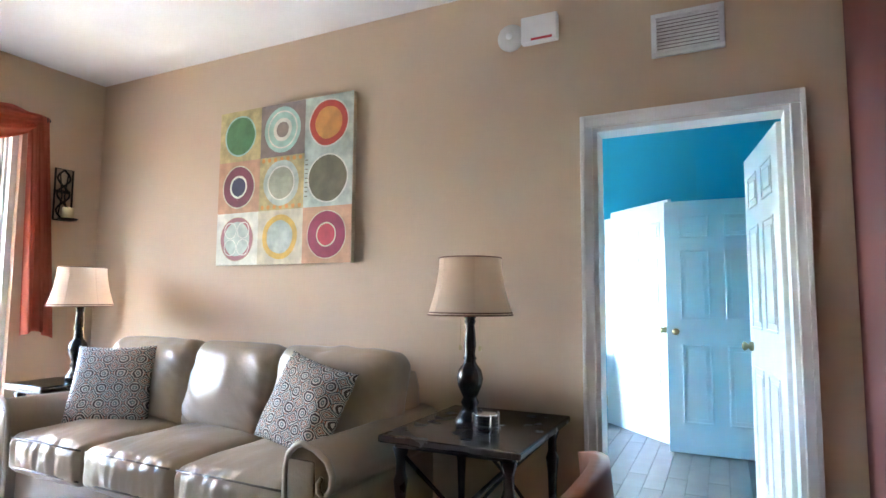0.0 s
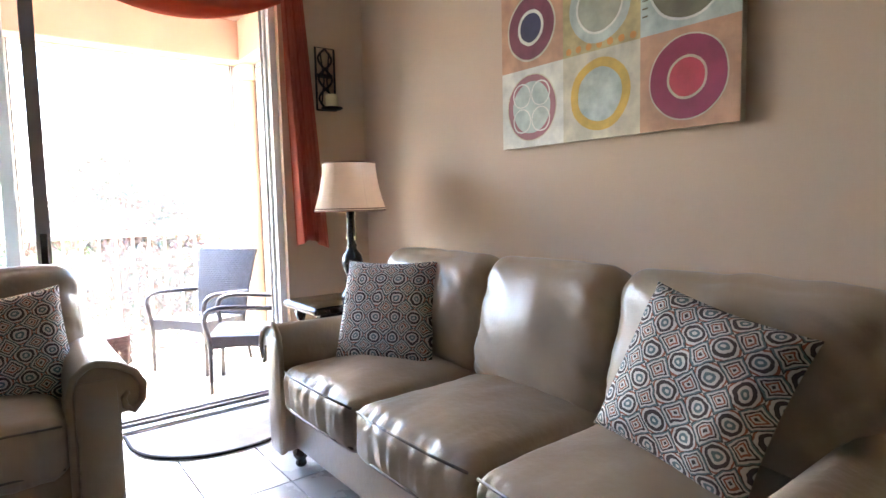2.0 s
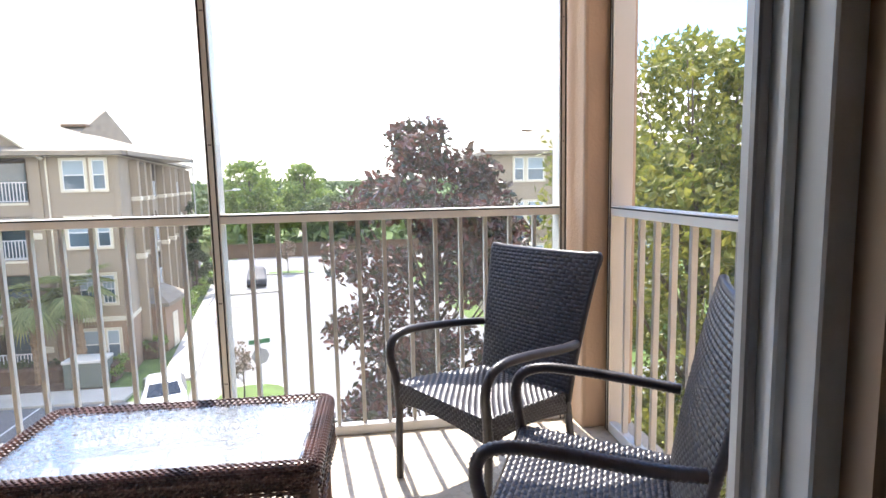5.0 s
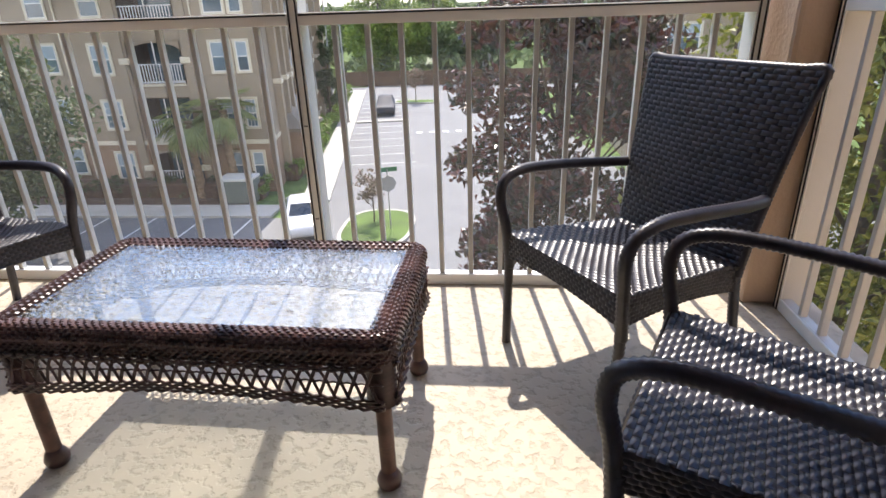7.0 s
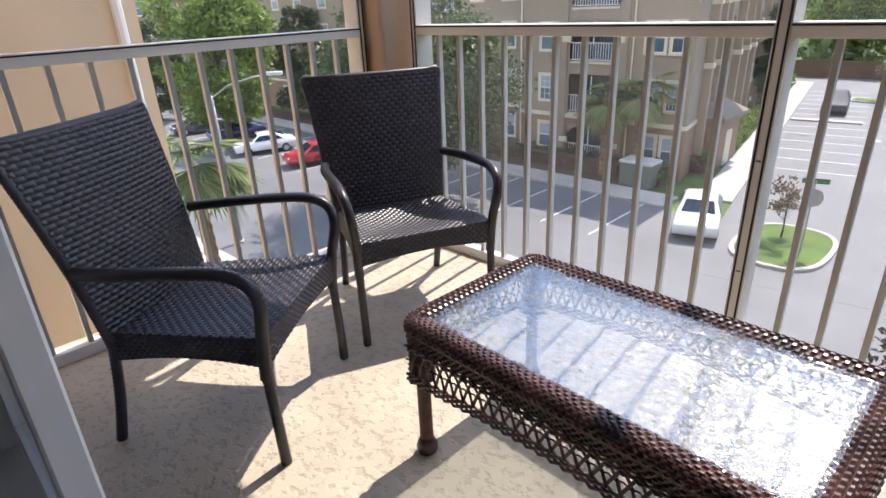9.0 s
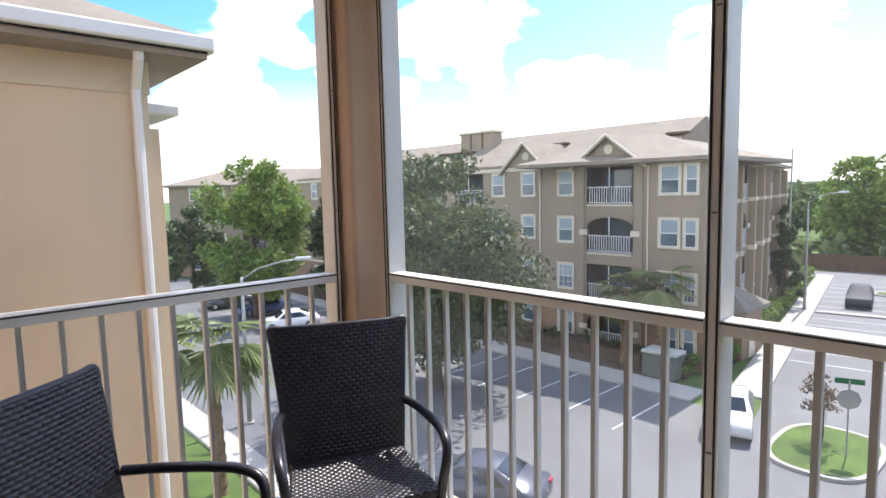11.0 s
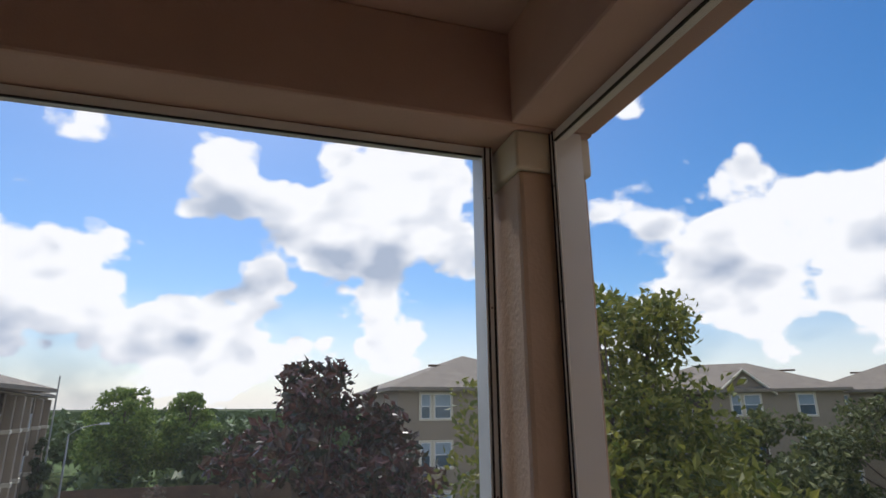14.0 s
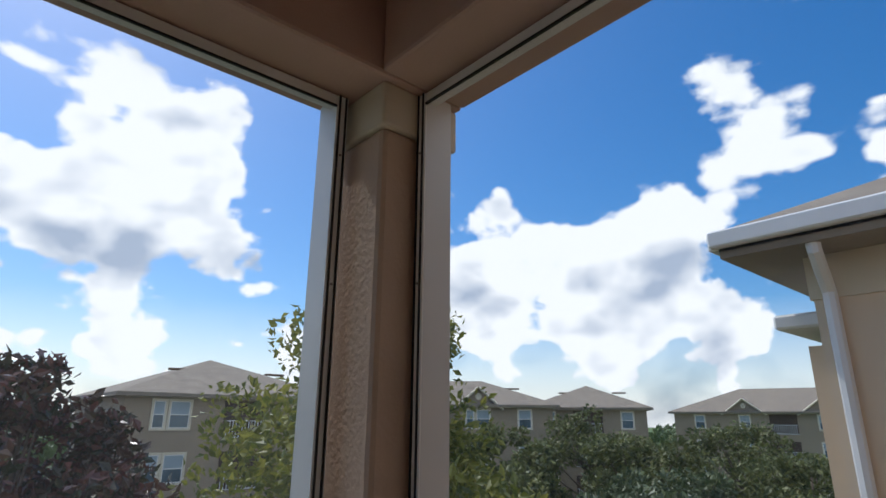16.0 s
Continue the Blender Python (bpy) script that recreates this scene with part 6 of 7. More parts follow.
def palm(base, h, r, seed, label, fronds=30):
    t = thing("palm_tree", pose(*base), label, "palm tree")
    rg = random.Random(seed)
    bm = bmesh.new()
    n = 24
    tube(bm, [(0.05 * math.sin(k * 0.3), 0, h * k / n) for k in range(n + 1)], [(0.20 if k % 2 else 0.24) * (1.15 - 0.25 * k / n) for k in range(n + 1)], 10)
    part("trunk", bm, M_PALMBARK, t, "tan rough palm trunk")
    verts, faces = [], []
    for k in range(fronds):
        az = 2 * math.pi * k / fronds + rg.uniform(-0.2, 0.2)
        el = rg.uniform(-0.6, 1.2)
        ln = r * rg.uniform(0.8, 1.1)
        prev = Vector((0, 0, h))
        side = Vector((-math.sin(az), math.cos(az), 0))
        stem = []
        for s in range(9):
            e = el - 0.18 * s
            prev = prev + Vector((math.cos(az) * math.cos(e), math.sin(az) * math.cos(e), math.sin(e))) * ln / 8
            stem.append(prev.copy())
        fan = stem[3]
        # a fan of pointed leaflets from the end of the stalk
        for q in range(18):
            a = -1.3 + 2.6 * q / 17
            d = (stem[5] - stem[3]).normalized()
            tip = fan + (d * math.cos(a) + side * math.sin(a)) * ln * 0.62 * (1 - 0.15 * abs(a)) + Vector((0, 0, -0.25 * ln * rg.uniform(0.2, 0.6)))
            o = (side * math.cos(a) - d * math.sin(a)) * 0.028 * r
            b = len(verts)
            mid = fan.lerp(tip, 0.45) + Vector((0, 0, 0.05))
            verts += [tuple(fan), tuple(mid + o), tuple(tip), tuple(mid - o)]
            faces.append((b, b + 1, b + 2, b + 3))
        b = len(verts)
        w = side * 0.018
        verts += [tuple(Vector((0, 0, h - 0.1)) + w), tuple(fan + w), tuple(fan - w), tuple(Vector((0, 0, h - 0.1)) - w)]
        faces.append((b, b + 1, b + 2, b + 3))
    part("fronds", (verts, faces), L_PALM, t, "fan-shaped green fronds")
    return t


palm((-20.0, 7.3, G), 5.2, 2.3, 71, "cabbage palm with fan fronds by the stalls", 34)
palm((-23.5, 6.2, G), 4.6, 2.1, 72, "cabbage palm with fan fronds by the stalls", 30)
palm((-17.6, 29.6, G), 4.4, 2.0, 73, "cabbage palm before the facade")
palm((-15.7, 29.9, G), 4.9, 2.0, 74, "cabbage palm before the facade")
palm((-17.4, 57.0, G), 4.8, 2.0, 75, "cabbage palm at the end of the block")


# apartment blocks
def put(bm, m):
    bmesh.ops.transform(bm, matrix=m, verts=bm.verts)
    return bm


def flat_window(b, m, x, z, w, h, grid=False, blind=True):
    """Window in a facade frame: x along, z up, outside towards -y."""
    bm = bmesh.new()
    t = 0.13
    for a, c in (((x - w / 2 - t, -0.07, z - t), (x + w / 2 + t, 0.0, z)), ((x - w / 2 - t, -0.07, z + h), (x + w / 2 + t, 0.0, z + h + t)), ((x - w / 2 - t, -0.07, z), (x - w / 2, 0.0, z + h)), ((x + w / 2, -0.07, z), (x + w / 2 + t, 0.0, z + h))):
        box(bm, a, c)
    win = part("window", put(bm, m), M_BTRIM, b)
    part("pane", put(B((x - w / 2, -0.02, z), (x + w / 2, -0.006, z + h)), m), M_PANE, win)
    bm = bmesh.new()
    f = 0.045
    for a, c in (((x - w / 2, -0.045, z), (x + w / 2, -0.02, z + f)), ((x - w / 2, -0.045, z + h - f), (x + w / 2, -0.02, z + h)), ((x - w / 2, -0.045, z + f), (x - w / 2 + f, -0.02, z + h - f)), ((x + w / 2 - f, -0.045, z + f), (x + w / 2, -0.02, z + h - f)), ((x - w / 2 + f, -0.05, z + h / 2 - 0.03), (x + w / 2 - f, -0.02, z + h / 2 + 0.03))):
        box(bm, a, c)
    if grid:
        for k in (1, 2):
            xx = x - w / 2 + w * k / 3
            box(bm, (xx - 0.012, -0.036, z + f), (xx + 0.012, -0.02, z + h - f))
        for zz in (0.25, 0.75):
            box(bm, (x - w / 2 + f, -0.034, z + h * zz - 0.012), (x + w / 2 - f, -0.02, z + h * zz + 0.012))
    part("frame", put(bm, m), M_WFRAME, win)
    if blind:
        part("blind", put(B((x - w / 2 + f, -0.026, z + h / 2 + 0.03), (x + w / 2 - f, -0.02, z + h - f)), m), M_BLIND, win)
    return win


def flat_balcony(b, m, x0, x1, z, top, arch):
    """Screened balcony recess: back wall and sides coloured as shade, mullion, white rail."""
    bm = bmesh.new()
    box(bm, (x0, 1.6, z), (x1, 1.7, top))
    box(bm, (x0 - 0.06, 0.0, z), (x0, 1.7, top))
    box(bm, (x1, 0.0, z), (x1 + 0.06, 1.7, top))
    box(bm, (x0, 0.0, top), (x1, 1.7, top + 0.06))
    bal = part("balcony", put(bm, m), M_RECESS_SHADE, b)
    part("balcony_floor", put(B((x0, -0.06, z - 0.12), (x1, 1.6, z)), m), M_BTRIM, bal)
    bm = bmesh.new()
    box(bm, (x0, -0.03, z + 1.0), (x1, 0.02, z + 1.06))
    box(bm, (x0, -0.03, z + 0.06), (x1, 0.02, z + 0.11))
    n = int((x1 - x0) / 0.16)
    for k in range(1, n):
        xx = x0 + (x1 - x0) * k / n
        box(bm, (xx - 0.022, -0.02, z + 0.11), (xx + 0.022, 0.01, z + 1.0))
    part("rail", put(bm, m), M_RAILW, bal)
    part("mullion", put(B(((x0 + x1) / 2 - 0.03, -0.02, z), ((x0 + x1) / 2 + 0.03, 0.02, top)), m), M_WFRAME, bal)
    part("patio_door", put(B((x0 + 0.3, 1.55, z), (x1 - 0.5, 1.6, z + 2.05)), m), M_PANE, bal)
    if arch:
        bm = bmesh.new()
        w = (x1 - x0) / 2
        pts = [(x0 + w - w * math.cos(math.pi * k / 12), top - 0.55 + 0.5 * math.sin(math.pi * k / 12)) for k in range(13)]
        for (xa, za), (xb, zb) in zip(pts, pts[1:]):
            vs = [bm.verts.new(p) for p in ((xa, -0.01, za), (xb, -0.01, zb), (xb, -0.01, top + 0.02), (xa, -0.01, top + 0.02), (xa, 0.25, za), (xb, 0.25, zb), (xb, 0.25, top + 0.02), (xa, 0.25, top + 0.02))]
            for q in ((0, 1, 2, 3), (7, 6, 5, 4), (0, 4, 5, 1)):
                bm.faces.new([vs[i] for i in q])
        part("arch", put(bm, m), M_BLDG, bal)
        for xx in (x0 - 0.25, x1 + 0.25):
            part("arch_cap", put(B((xx - 0.3, -0.16, z + 1.05), (xx + 0.3, 0.0, z + 1.40), 0.05), m), M_BTRIM, bal)
    return bal


def roof_mesh(x0, x1, y0, y1, z, rise, over=0.6, hip=(1, 1)):
    """Roof over a rectangle, ridge along the longer side; hip: slope at either end."""
    x0, x1, y0, y1 = x0 - over, x1 + over, y0 - over, y1 + over
    along_x = (x1 - x0) >= (y1 - y0)
    bm = bmesh.new()
    half = (y1 - y0) / 2 if along_x else (x1 - x0) / 2
    c = (y0 + y1) / 2 if along_x else (x0 + x1) / 2
    lo, hi = (x0, x1) if along_x else (y0, y1)
    ra, rb = lo + half * hip[0], hi - half * hip[1]
    if ra > rb:
        ra = rb = (ra + rb) / 2
    P = (lambda a, b, zz: (a, b, zz)) if along_x else (lambda a, b, zz: (b, a, zz))
    w0, w1 = (y0, y1) if along_x else (x0, x1)
    v = [bm.verts.new(p) for p in (P(lo, w0, z), P(hi, w0, z), P(hi, w1, z), P(lo, w1, z), P(ra, c, z + rise), P(rb, c, z + rise), P(lo, w0, z - 0.22), P(hi, w0, z - 0.22), P(hi, w1, z - 0.22), P(lo, w1, z - 0.22))]
    for q in ((0, 1, 5, 4), (1, 2, 5), (2, 3, 4, 5), (3, 0, 4), (6, 7, 1, 0), (7, 8, 2, 1), (8, 9, 3, 2), (9, 6, 0, 3), (9, 8, 7, 6)):
        bm.faces.new([v[i] for i in q])
    bmesh.ops.recalc_face_normals(bm, faces=bm.faces)
    return bm


def gable(b, m, x0, x1, z, rise, depth, vent=True):
    bm = bmesh.new()
    c = (x0 + x1) / 2
    v = [bm.verts.new(p) for p in ((x0, -0.1, z), (x1, -0.1, z), (c, -0.1, z + rise), (x0, 0.3, z), (x1, 0.3, z), (c, 0.3, z + rise))]
    for q in ((0, 1, 2), (5, 4, 3), (0, 3, 4, 1)):
        bm.faces.new([v[i] for i in q])
    g = part("gable", put(bm, m), M_BLDG, b)
    bm = bmesh.new()
    o = 0.45
    v = [bm.verts.new(p) for p in ((x0 - o, -o, z - o * rise / (c - x0)), (c, -o, z + rise + 0.06), (x1 + o, -o, z - o * rise / (c - x0)), (x0 - o, depth, z - o * rise / (c - x0)), (c, depth, z + rise + 0.06), (x1 + o, depth, z - o * rise / (c - x0)))]
    for q in ((0, 1, 4, 3), (1, 2, 5, 4)):
        bm.faces.new([v[i] for i in q])
    bm.normal_update()
    bmesh.ops.solidify(bm, geom=list(bm.faces), thickness=0.12)
    part("gable_roof", put(bm, m), M_ROOF, g)
    bm = bmesh.new()
    for s in (-1, 1):
        xe = c + s * (c - x0 + o)
        tube(bm, [(xe, -o - 0.01, z - o * rise / (c - x0) - 0.06), (c, -o - 0.01, z + rise - 0.02)], 0.10, 4)
    part("barge_board", put(bm, m), M_BTRIM, g)
    if vent:
        part("round_vent", put(tube(bmesh.new(), [(c, -0.16, z + rise * 0.45), (c, -0.1, z + rise * 0.45)], 0.28, 16), m), M_BTRIM, g)
    return g


FLOORS = (-8.45, -5.5, -2.5, 0.45)


def facade_wall(b, m, x0, x1, z0, z1, holes, thick=0.25, low=-5.75):
    """One slab of wall with balcony holes, sand above and brown below."""
    for zl, zh, mm, nm in ((z0, low, M_BLDG_LOW, "lower_wall"), (low, z1, M_BLDG, "wall")):
        bm = bmesh.new()
        at = x0
        for hx0, hx1 in sorted({(h[0], h[1]) for h in holes}):
            if hx0 - at > 1e-4:
                box(bm, (at, 0, zl), (hx0, thick, zh))
            zz = zl
            for h in sorted([h for h in holes if h[0] == hx0], key=lambda h: h[2]):
                lo, hi = max(h[2], zl), min(h[3], zh)
                if hi <= lo:
                    continue
                if lo - zz > 1e-4:
                    box(bm, (hx0, 0, zz), (hx1, thick, lo))
                zz = hi
            if zh - zz > 1e-4:
                box(bm, (hx0, 0, zz), (hx1, thick, zh))
            at = hx1
        if x1 - at > 1e-4:
            box(bm, (at, 0, zl), (x1, thick, zh))
        part(nm, put(bm, m), mm, b)
    part("band", put(B((x0, -0.05, low - 0.12), (x1, 0.0, low + 0.12)), m), M_BTRIM, b)
    part("cornice", put(B((x0, -0.10, z1 - 0.25), (x1, 0.0, z1)), m), M_BTRIM, b)


def block_main():
    b = thing("apartment_block", None, "four-storey sand stucco apartment block with white balconies", "apartment building")
    m = Matrix.Translation((0, 31.0, 0))
    eave = 3.0
    holes = [(-21.0, -18.0, z, z + 2.2) for z in FLOORS]
    facade_wall(b, m, -24.7, -13.6, G, eave, holes)
    for k, z in enumerate(FLOORS):
        flat_balcony(b, m, -21.0, -18.0, z, z + 2.2, k in (0, 2))
        for x, w, g in ((-22.6, 1.05, k == 1), (-15.75, 1.05, k == 1), (-14.55, 0.62, k == 1)):
            flat_window(b, m, x, z + 0.6, w, 1.5, g)
    for x in (-21.45, -17.55):
        part("pilaster", put(B((x - 0.25, -0.12, G), (x + 0.25, 0.0, eave - 0.25), 0.02), m), M_BLDG, b)
    gable(b, m, -21.6, -17.4, eave, 1.55, 5.0)
    part("downspout", put(tube(bmesh.new(), [(-24.6, -0.08, G), (-24.6, -0.08, eave)], 0.06, 8), m), M_BTRIM, b)
    part("downspout", put(tube(bmesh.new(), [(-17.0, -0.08, G), (-17.0, -0.08, eave)], 0.05, 8), m), M_BTRIM, b)
    # west part, set back
    m2 = Matrix.Translation((0, 32.2, 0))
    holes = [(-34.0, -31.0, z, z + 2.2) for z in FLOORS]
    facade_wall(b, m2, -62.0, -24.7, G, eave, holes)
    for k, z in enumerate(FLOORS):
        flat_balcony(b, m2, -34.0, -31.0, z, z + 2.2, k in (0, 2))
        for x in (-26.6, -29.4, -36.5, -40.0, -44.0, -48.0, -52.0, -56.0):
            flat_window(b, m2, x, z + 0.6, 1.05, 1.5, k == 1)
    gable(b, m2, -28.6, -24.9, eave, 1.7, 5.0)
    # east side
    ms = Matrix.Translation((-13.6, 31.0, 0)) @ Matrix.Rotation(radians(99.5), 4, "Z")
    holes = [(x, x + 3.0, z, z + 2.2) for z in FLOORS for x in (7.0, 17.5)]
    facade_wall(b, ms, 0.0, 27.0, G, eave, holes)
    for k, z in enumerate(FLOORS):
        flat_balcony(b, ms, 7.0, 10.0, z, z + 2.2, k in (0, 2))
        flat_balcony(b, ms, 17.5, 20.5, z, z + 2.2, k in (0, 2))
        flat_window(b, ms, 11.8, z + 0.6, 0.9, 1.5)
        flat_window(b, ms, 23.0, z + 0.6, 0.9, 1.5)
    for x in (2.6, 4.6, 6.3, 10.8, 14.0, 16.6, 21.4, 25.5):
        part("pilaster", put(B((x - 0.22, -0.45, G), (x + 0.22, 0.0, eave - 0.4), 0.03), ms), M_BLDG, b)
        part("pilaster_band", put(B((x - 0.28, -0.52, -2.9), (x + 0.28, 0.0, -2.6), 0.03), ms), M_BTRIM, b)
        part("pilaster_band", put(B((x - 0.28, -0.52, 0.35), (x + 0.28, 0.0, 0.6), 0.03), ms), M_BTRIM, b)
    part("back_wall", B((-62.0, 42.8, G), (-17.0, 43.0, eave)), M_BLDG, b)
    part("back_wall", put(B((26.75, 0.25, G), (27.0, 11.0, eave)), ms), M_BLDG, b)
    part("roof", put(roof_mesh(0.3, 27.0, 0.0, 11.0, eave, 1.9, 0.55), ms), M_ROOF, b)
    part("west_wall", B((-62.2, 32.2, G), (-62.0, 43.0, eave)), M_BLDG, b)
    part("roof", roof_mesh(-24.7, -13.7, 31.0, 42.0, eave, 1.9, 0.6), M_ROOF, b)
    part("roof", roof_mesh(-62.0, -17.9, 34.0, 45.5, eave + 0.3, 2.8, 0.4, (0, 0)), M_ROOF, b)
    part("gable_end", put(B((-18.0, 34.3, eave), (-17.55, 45.0, eave + 0.5)), Matrix.Identity(4)), M_BLDG, b)
    for x in (-38.2, -36.8, -35.4):
        c = part("chimney", B((x - 0.6, 37.6, eave + 1.2), (x + 0.6, 38.8, eave + 3.5), 0.04), M_BLDG, b)
        part("chimney_cap", B((x - 0.75, 37.45, eave + 3.5), (x + 0.75, 38.95, eave + 3.7), 0.04), M_BTRIM, c)
    for x in (-40, -38.4, -36.8, -27, -22.5, -18):
        part("roof_vent", put(B((-0.7, -0.25, 0), (0.7, 0.25, 0.16), 0.03), Matrix.Translation((x, 36.6, eave + 1.75))), M_FENCE, b)
    return b


block_main()

hut = thing("utility_hut", pose(0.9, 1.2, 0), "small sand stucco hut with a hipped roof", "hut")
part("wall", B((-16.8, 33.4, G), (-14.0, 36.6, G + 2.9)), M_BLDG_LOW, hut)
part("roof", roof_mesh(-16.8, -14.0, 33.4, 36.6, G + 3.0, 1.2, 0.35), M_ROOF, hut)
part("door", B((-13.99, 34.5, G), (-13.95, 35.4, G + 2.1)), M_BTRIM, hut)
ub = thing("electric_cabinet", pose(-15.0, 29.0, G + 0.1), "grey-green electric cabinet by the pavement", "utility cabinet")
part("body", B((-0.9, -0.6, 0), (0.9, 0.6, 1.25), 0.03), mat("grey_green_metal", (0.13, 0.15, 0.13), 0.6, var=0.1), ub)
part("lid", B((-0.95, -0.65, 1.25), (0.95, 0.65, 1.40), 0.03), M_GREYPLASTIC, ub)


def block_plain(name, m, length, depth, label, bays, gables=(), rise=2.3, floors=FLOORS, eave=3.0):
    """Plain four-storey block: front along local x from 0, facing -y."""
    b = thing(name, m, label, "apartment building")
    I = Matrix.Identity(4)
    facade_wall(b, I, 0, length, G, eave, [])
    part("wall", B((0, 0.25, G), (0.25, depth, eave)), M_BLDG, b)
    part("wall", B((length - 0.25, 0.25, G), (length, depth, eave)), M_BLDG, b)
    part("wall", B((0.25, depth - 0.25, G), (length - 0.25, depth, eave)), M_BLDG, b)
    part("roof", roof_mesh(0, length, 0, depth, eave, rise, 0.6), M_ROOF, b)
    for x, kind in bays:
        for k, z in enumerate(floors):
            if kind == "b":
                # no recess here: a flat panel painted dark as its shade
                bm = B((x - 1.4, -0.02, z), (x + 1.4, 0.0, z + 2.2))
                bal = part("balcony", bm, M_RECESS_SHADE, b)
                bm = bmesh.new()
                box(bm, (x - 1.4, -0.12, z + 1.0), (x + 1.4, -0.06, z + 1.06))
                box(bm, (x - 1.4, -0.12, z + 0.02), (x + 1.4, -0.02, z + 0.08))
                for q in range(1, 14):
                    xx = x - 1.4 + 0.2 * q
                    box(bm, (xx - 0.022, -0.11, z + 0.08), (xx + 0.022, -0.07, z + 1.0))
                part("rail", bm, M_RAILW, bal)
            elif kind == "p":
                flat_window(b, I, x - 0.75, z + 0.6, 0.62, 1.5, False)
                flat_window(b, I, x + 0.4, z + 0.6, 1.1, 1.5, False)
            else:
                flat_window(b, I, x, z + 0.6, 1.05, 1.5, kind == "g")
    for x0, x1 in gables:
        gable(b, I, x0, x1, eave, 1.5, 4.0)
    for x in (length * 0.3, length * 0.55, length * 0.8):
        part("roof_vent", put(B((-0.7, -0.2, 0), (0.7, 0.2, 0.14), 0.03), Matrix.Translation((x, depth * 0.33, eave + rise * 0.62))), M_FENCE, b)
    return b


block_plain("apartment_block", pose(7.4, 37.0, 0), 13.5, 14.0, "sand stucco apartment block behind the trees", [(2.6, "p"), (7.0, "b"), (11.0, "w")], (), 2.7)
block_plain("apartment_block", pose(28.6, 44.2, 0, 0, 0, -44), 16.0, 12.0, "gabled sand stucco apartment block seen beyond the oaks", [(2.0, "w"), (5.4, "b"), (9.6, "p"), (13.6, "w")], ((7.9, 11.3),), 2.4)
block_plain("apartment_block", pose(45.0, 39.6, 0, 0, 0, -55), 11.0, 12.0, "far sand stucco apartment block between the trees", [(1.8, "w"), (5.5, "b"), (9.2, "w")], (), 2.4)
block_plain("apartment_block", pose(71.0, 38.0, 0, 0, 0, -75), 36.0, 14.0, "distant sand stucco apartment block", [(3.0, "w"), (8.0, "g"), (12.0, "b"), (16.0, "w"), (21.0, "b"), (26.0, "w"), (32.0, "w")], ((6.0, 10.0), (14.0, 18.0)), 3.0)
block_plain("apartment_block", pose(-78.0, 24.0, 0, 0, 0, 62), 34.0, 14.0, "distant sand stucco block beyond the west lot", [(3.0, "w"), (6.0, "w"), (10.0, "b"), (15.0, "w"), (19.0, "w"), (24.0, "b"), (29.0, "w")], ((8.0, 12.0),), 2.3)

# fence at the end of the lot
fence = thing("board_fence", pose(0, 78.0, G), "long brown board fence at the end of the lot", "fence")
for k in range(60):
    part("panel", B((-60 + 2.4 * k, 0, 0.05), (-57.68 + 2.4 * k, 0.06, 1.9 + 0.04 * (k % 2))), M_FENCE, fence)
    part("post", B((-60.06 + 2.4 * k, -0.05, 0), (-59.94 + 2.4 * k, 0.08, 2.0)), M_FENCE, fence)


# own house: wings either side of the balcony, storeys below
def wing(name, side, x, yc, label):
    """House wing whose end wall stands at x, its corner at yc; side -1 for west, 1 for east."""
    w = thing(name, None, label, "apartment building")
    xo = x + side * 6.0
    lo, hi = min(x, xo), max(x, xo)
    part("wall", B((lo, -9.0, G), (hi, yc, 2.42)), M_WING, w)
    part("frieze", B((lo - 0.02, -9.0, 2.42), (hi + 0.02, yc + 0.02, 2.80)), M_CREAMTRIM, w)
    part("groove", B((lo - 0.006, -9.0, -0.56), (hi + 0.006, yc + 0.006, -0.54)), M_WING, w)
    o = 0.45
    part("soffit", B((lo - o, -9.5, 2.80), (hi + o, yc + o, 2.83)), M_ALUWHITE, w)
    xe = x - side * o
    part("gutter", B((min(xe, xe - side * 0.09), -9.5, 2.82), (max(xe, xe - side * 0.09), yc + o + 0.05, 2.95), 0.015), M_ALUWHITE, w)
    part("gutter", B((lo - o, yc + o, 2.82), (hi + o, yc + o + 0.09, 2.95), 0.015), M_ALUWHITE, w)
    part("roof", roof_mesh(lo, hi, -9.0, yc, 2.965, 1.6, 0.45), M_ROOF, w)
    dx = x - side * 0.05
    spout = [(x - side * 0.40, yc - 0.16, 2.83), (x - side * 0.38, yc - 0.16, 2.70), (dx, yc - 0.12, 2.45), (dx, yc - 0.12, G + 0.2)]
    part("downspout", tube(bmesh.new(), spout, 0.048, 8), M_ALUWHITE, w)
    # further part of the house, a step beyond
    part("wall", B((min(x + side * 0.55, xo), yc, G), (max(x + side * 0.55, xo), yc + 0.25, 2.15)), M_WING, w)
    part("step_eave", B((min(x + side * 0.35, xo), yc, 2.28), (max(x + side * 0.35, xo), yc + 0.42, 2.40), 0.02), M_ALUWHITE, w)
    return w


wing("house_wing", 1, 3.93, 2.20, "tan stucco house wing with white gutter and downspout")
wing("house_wing", -1, -7.40, 2.32, "tan stucco house wing with white gutter and downspout")
own = thing("own_house", None, "tan stucco house below and above the balcony", "apartment building")
part("lower_wall", B((-7.4, -9.0, G), (3.9, 0.19, -0.46)), M_WING, own)
for k in range(3):
    part("lower_balcony", B((-3.80, 0.2, FLOOR_B - 0.29 - 2.95 * (k + 1)), (0.24, 2.42, FLOOR_B - 2.95 * (k + 1))), M_WING, own)
for x in (-3.785, -0.045):
    part("lower_column", B((x, 2.135, G), (x + 0.27, 2.41, -0.45)), M_STUCCO, own)
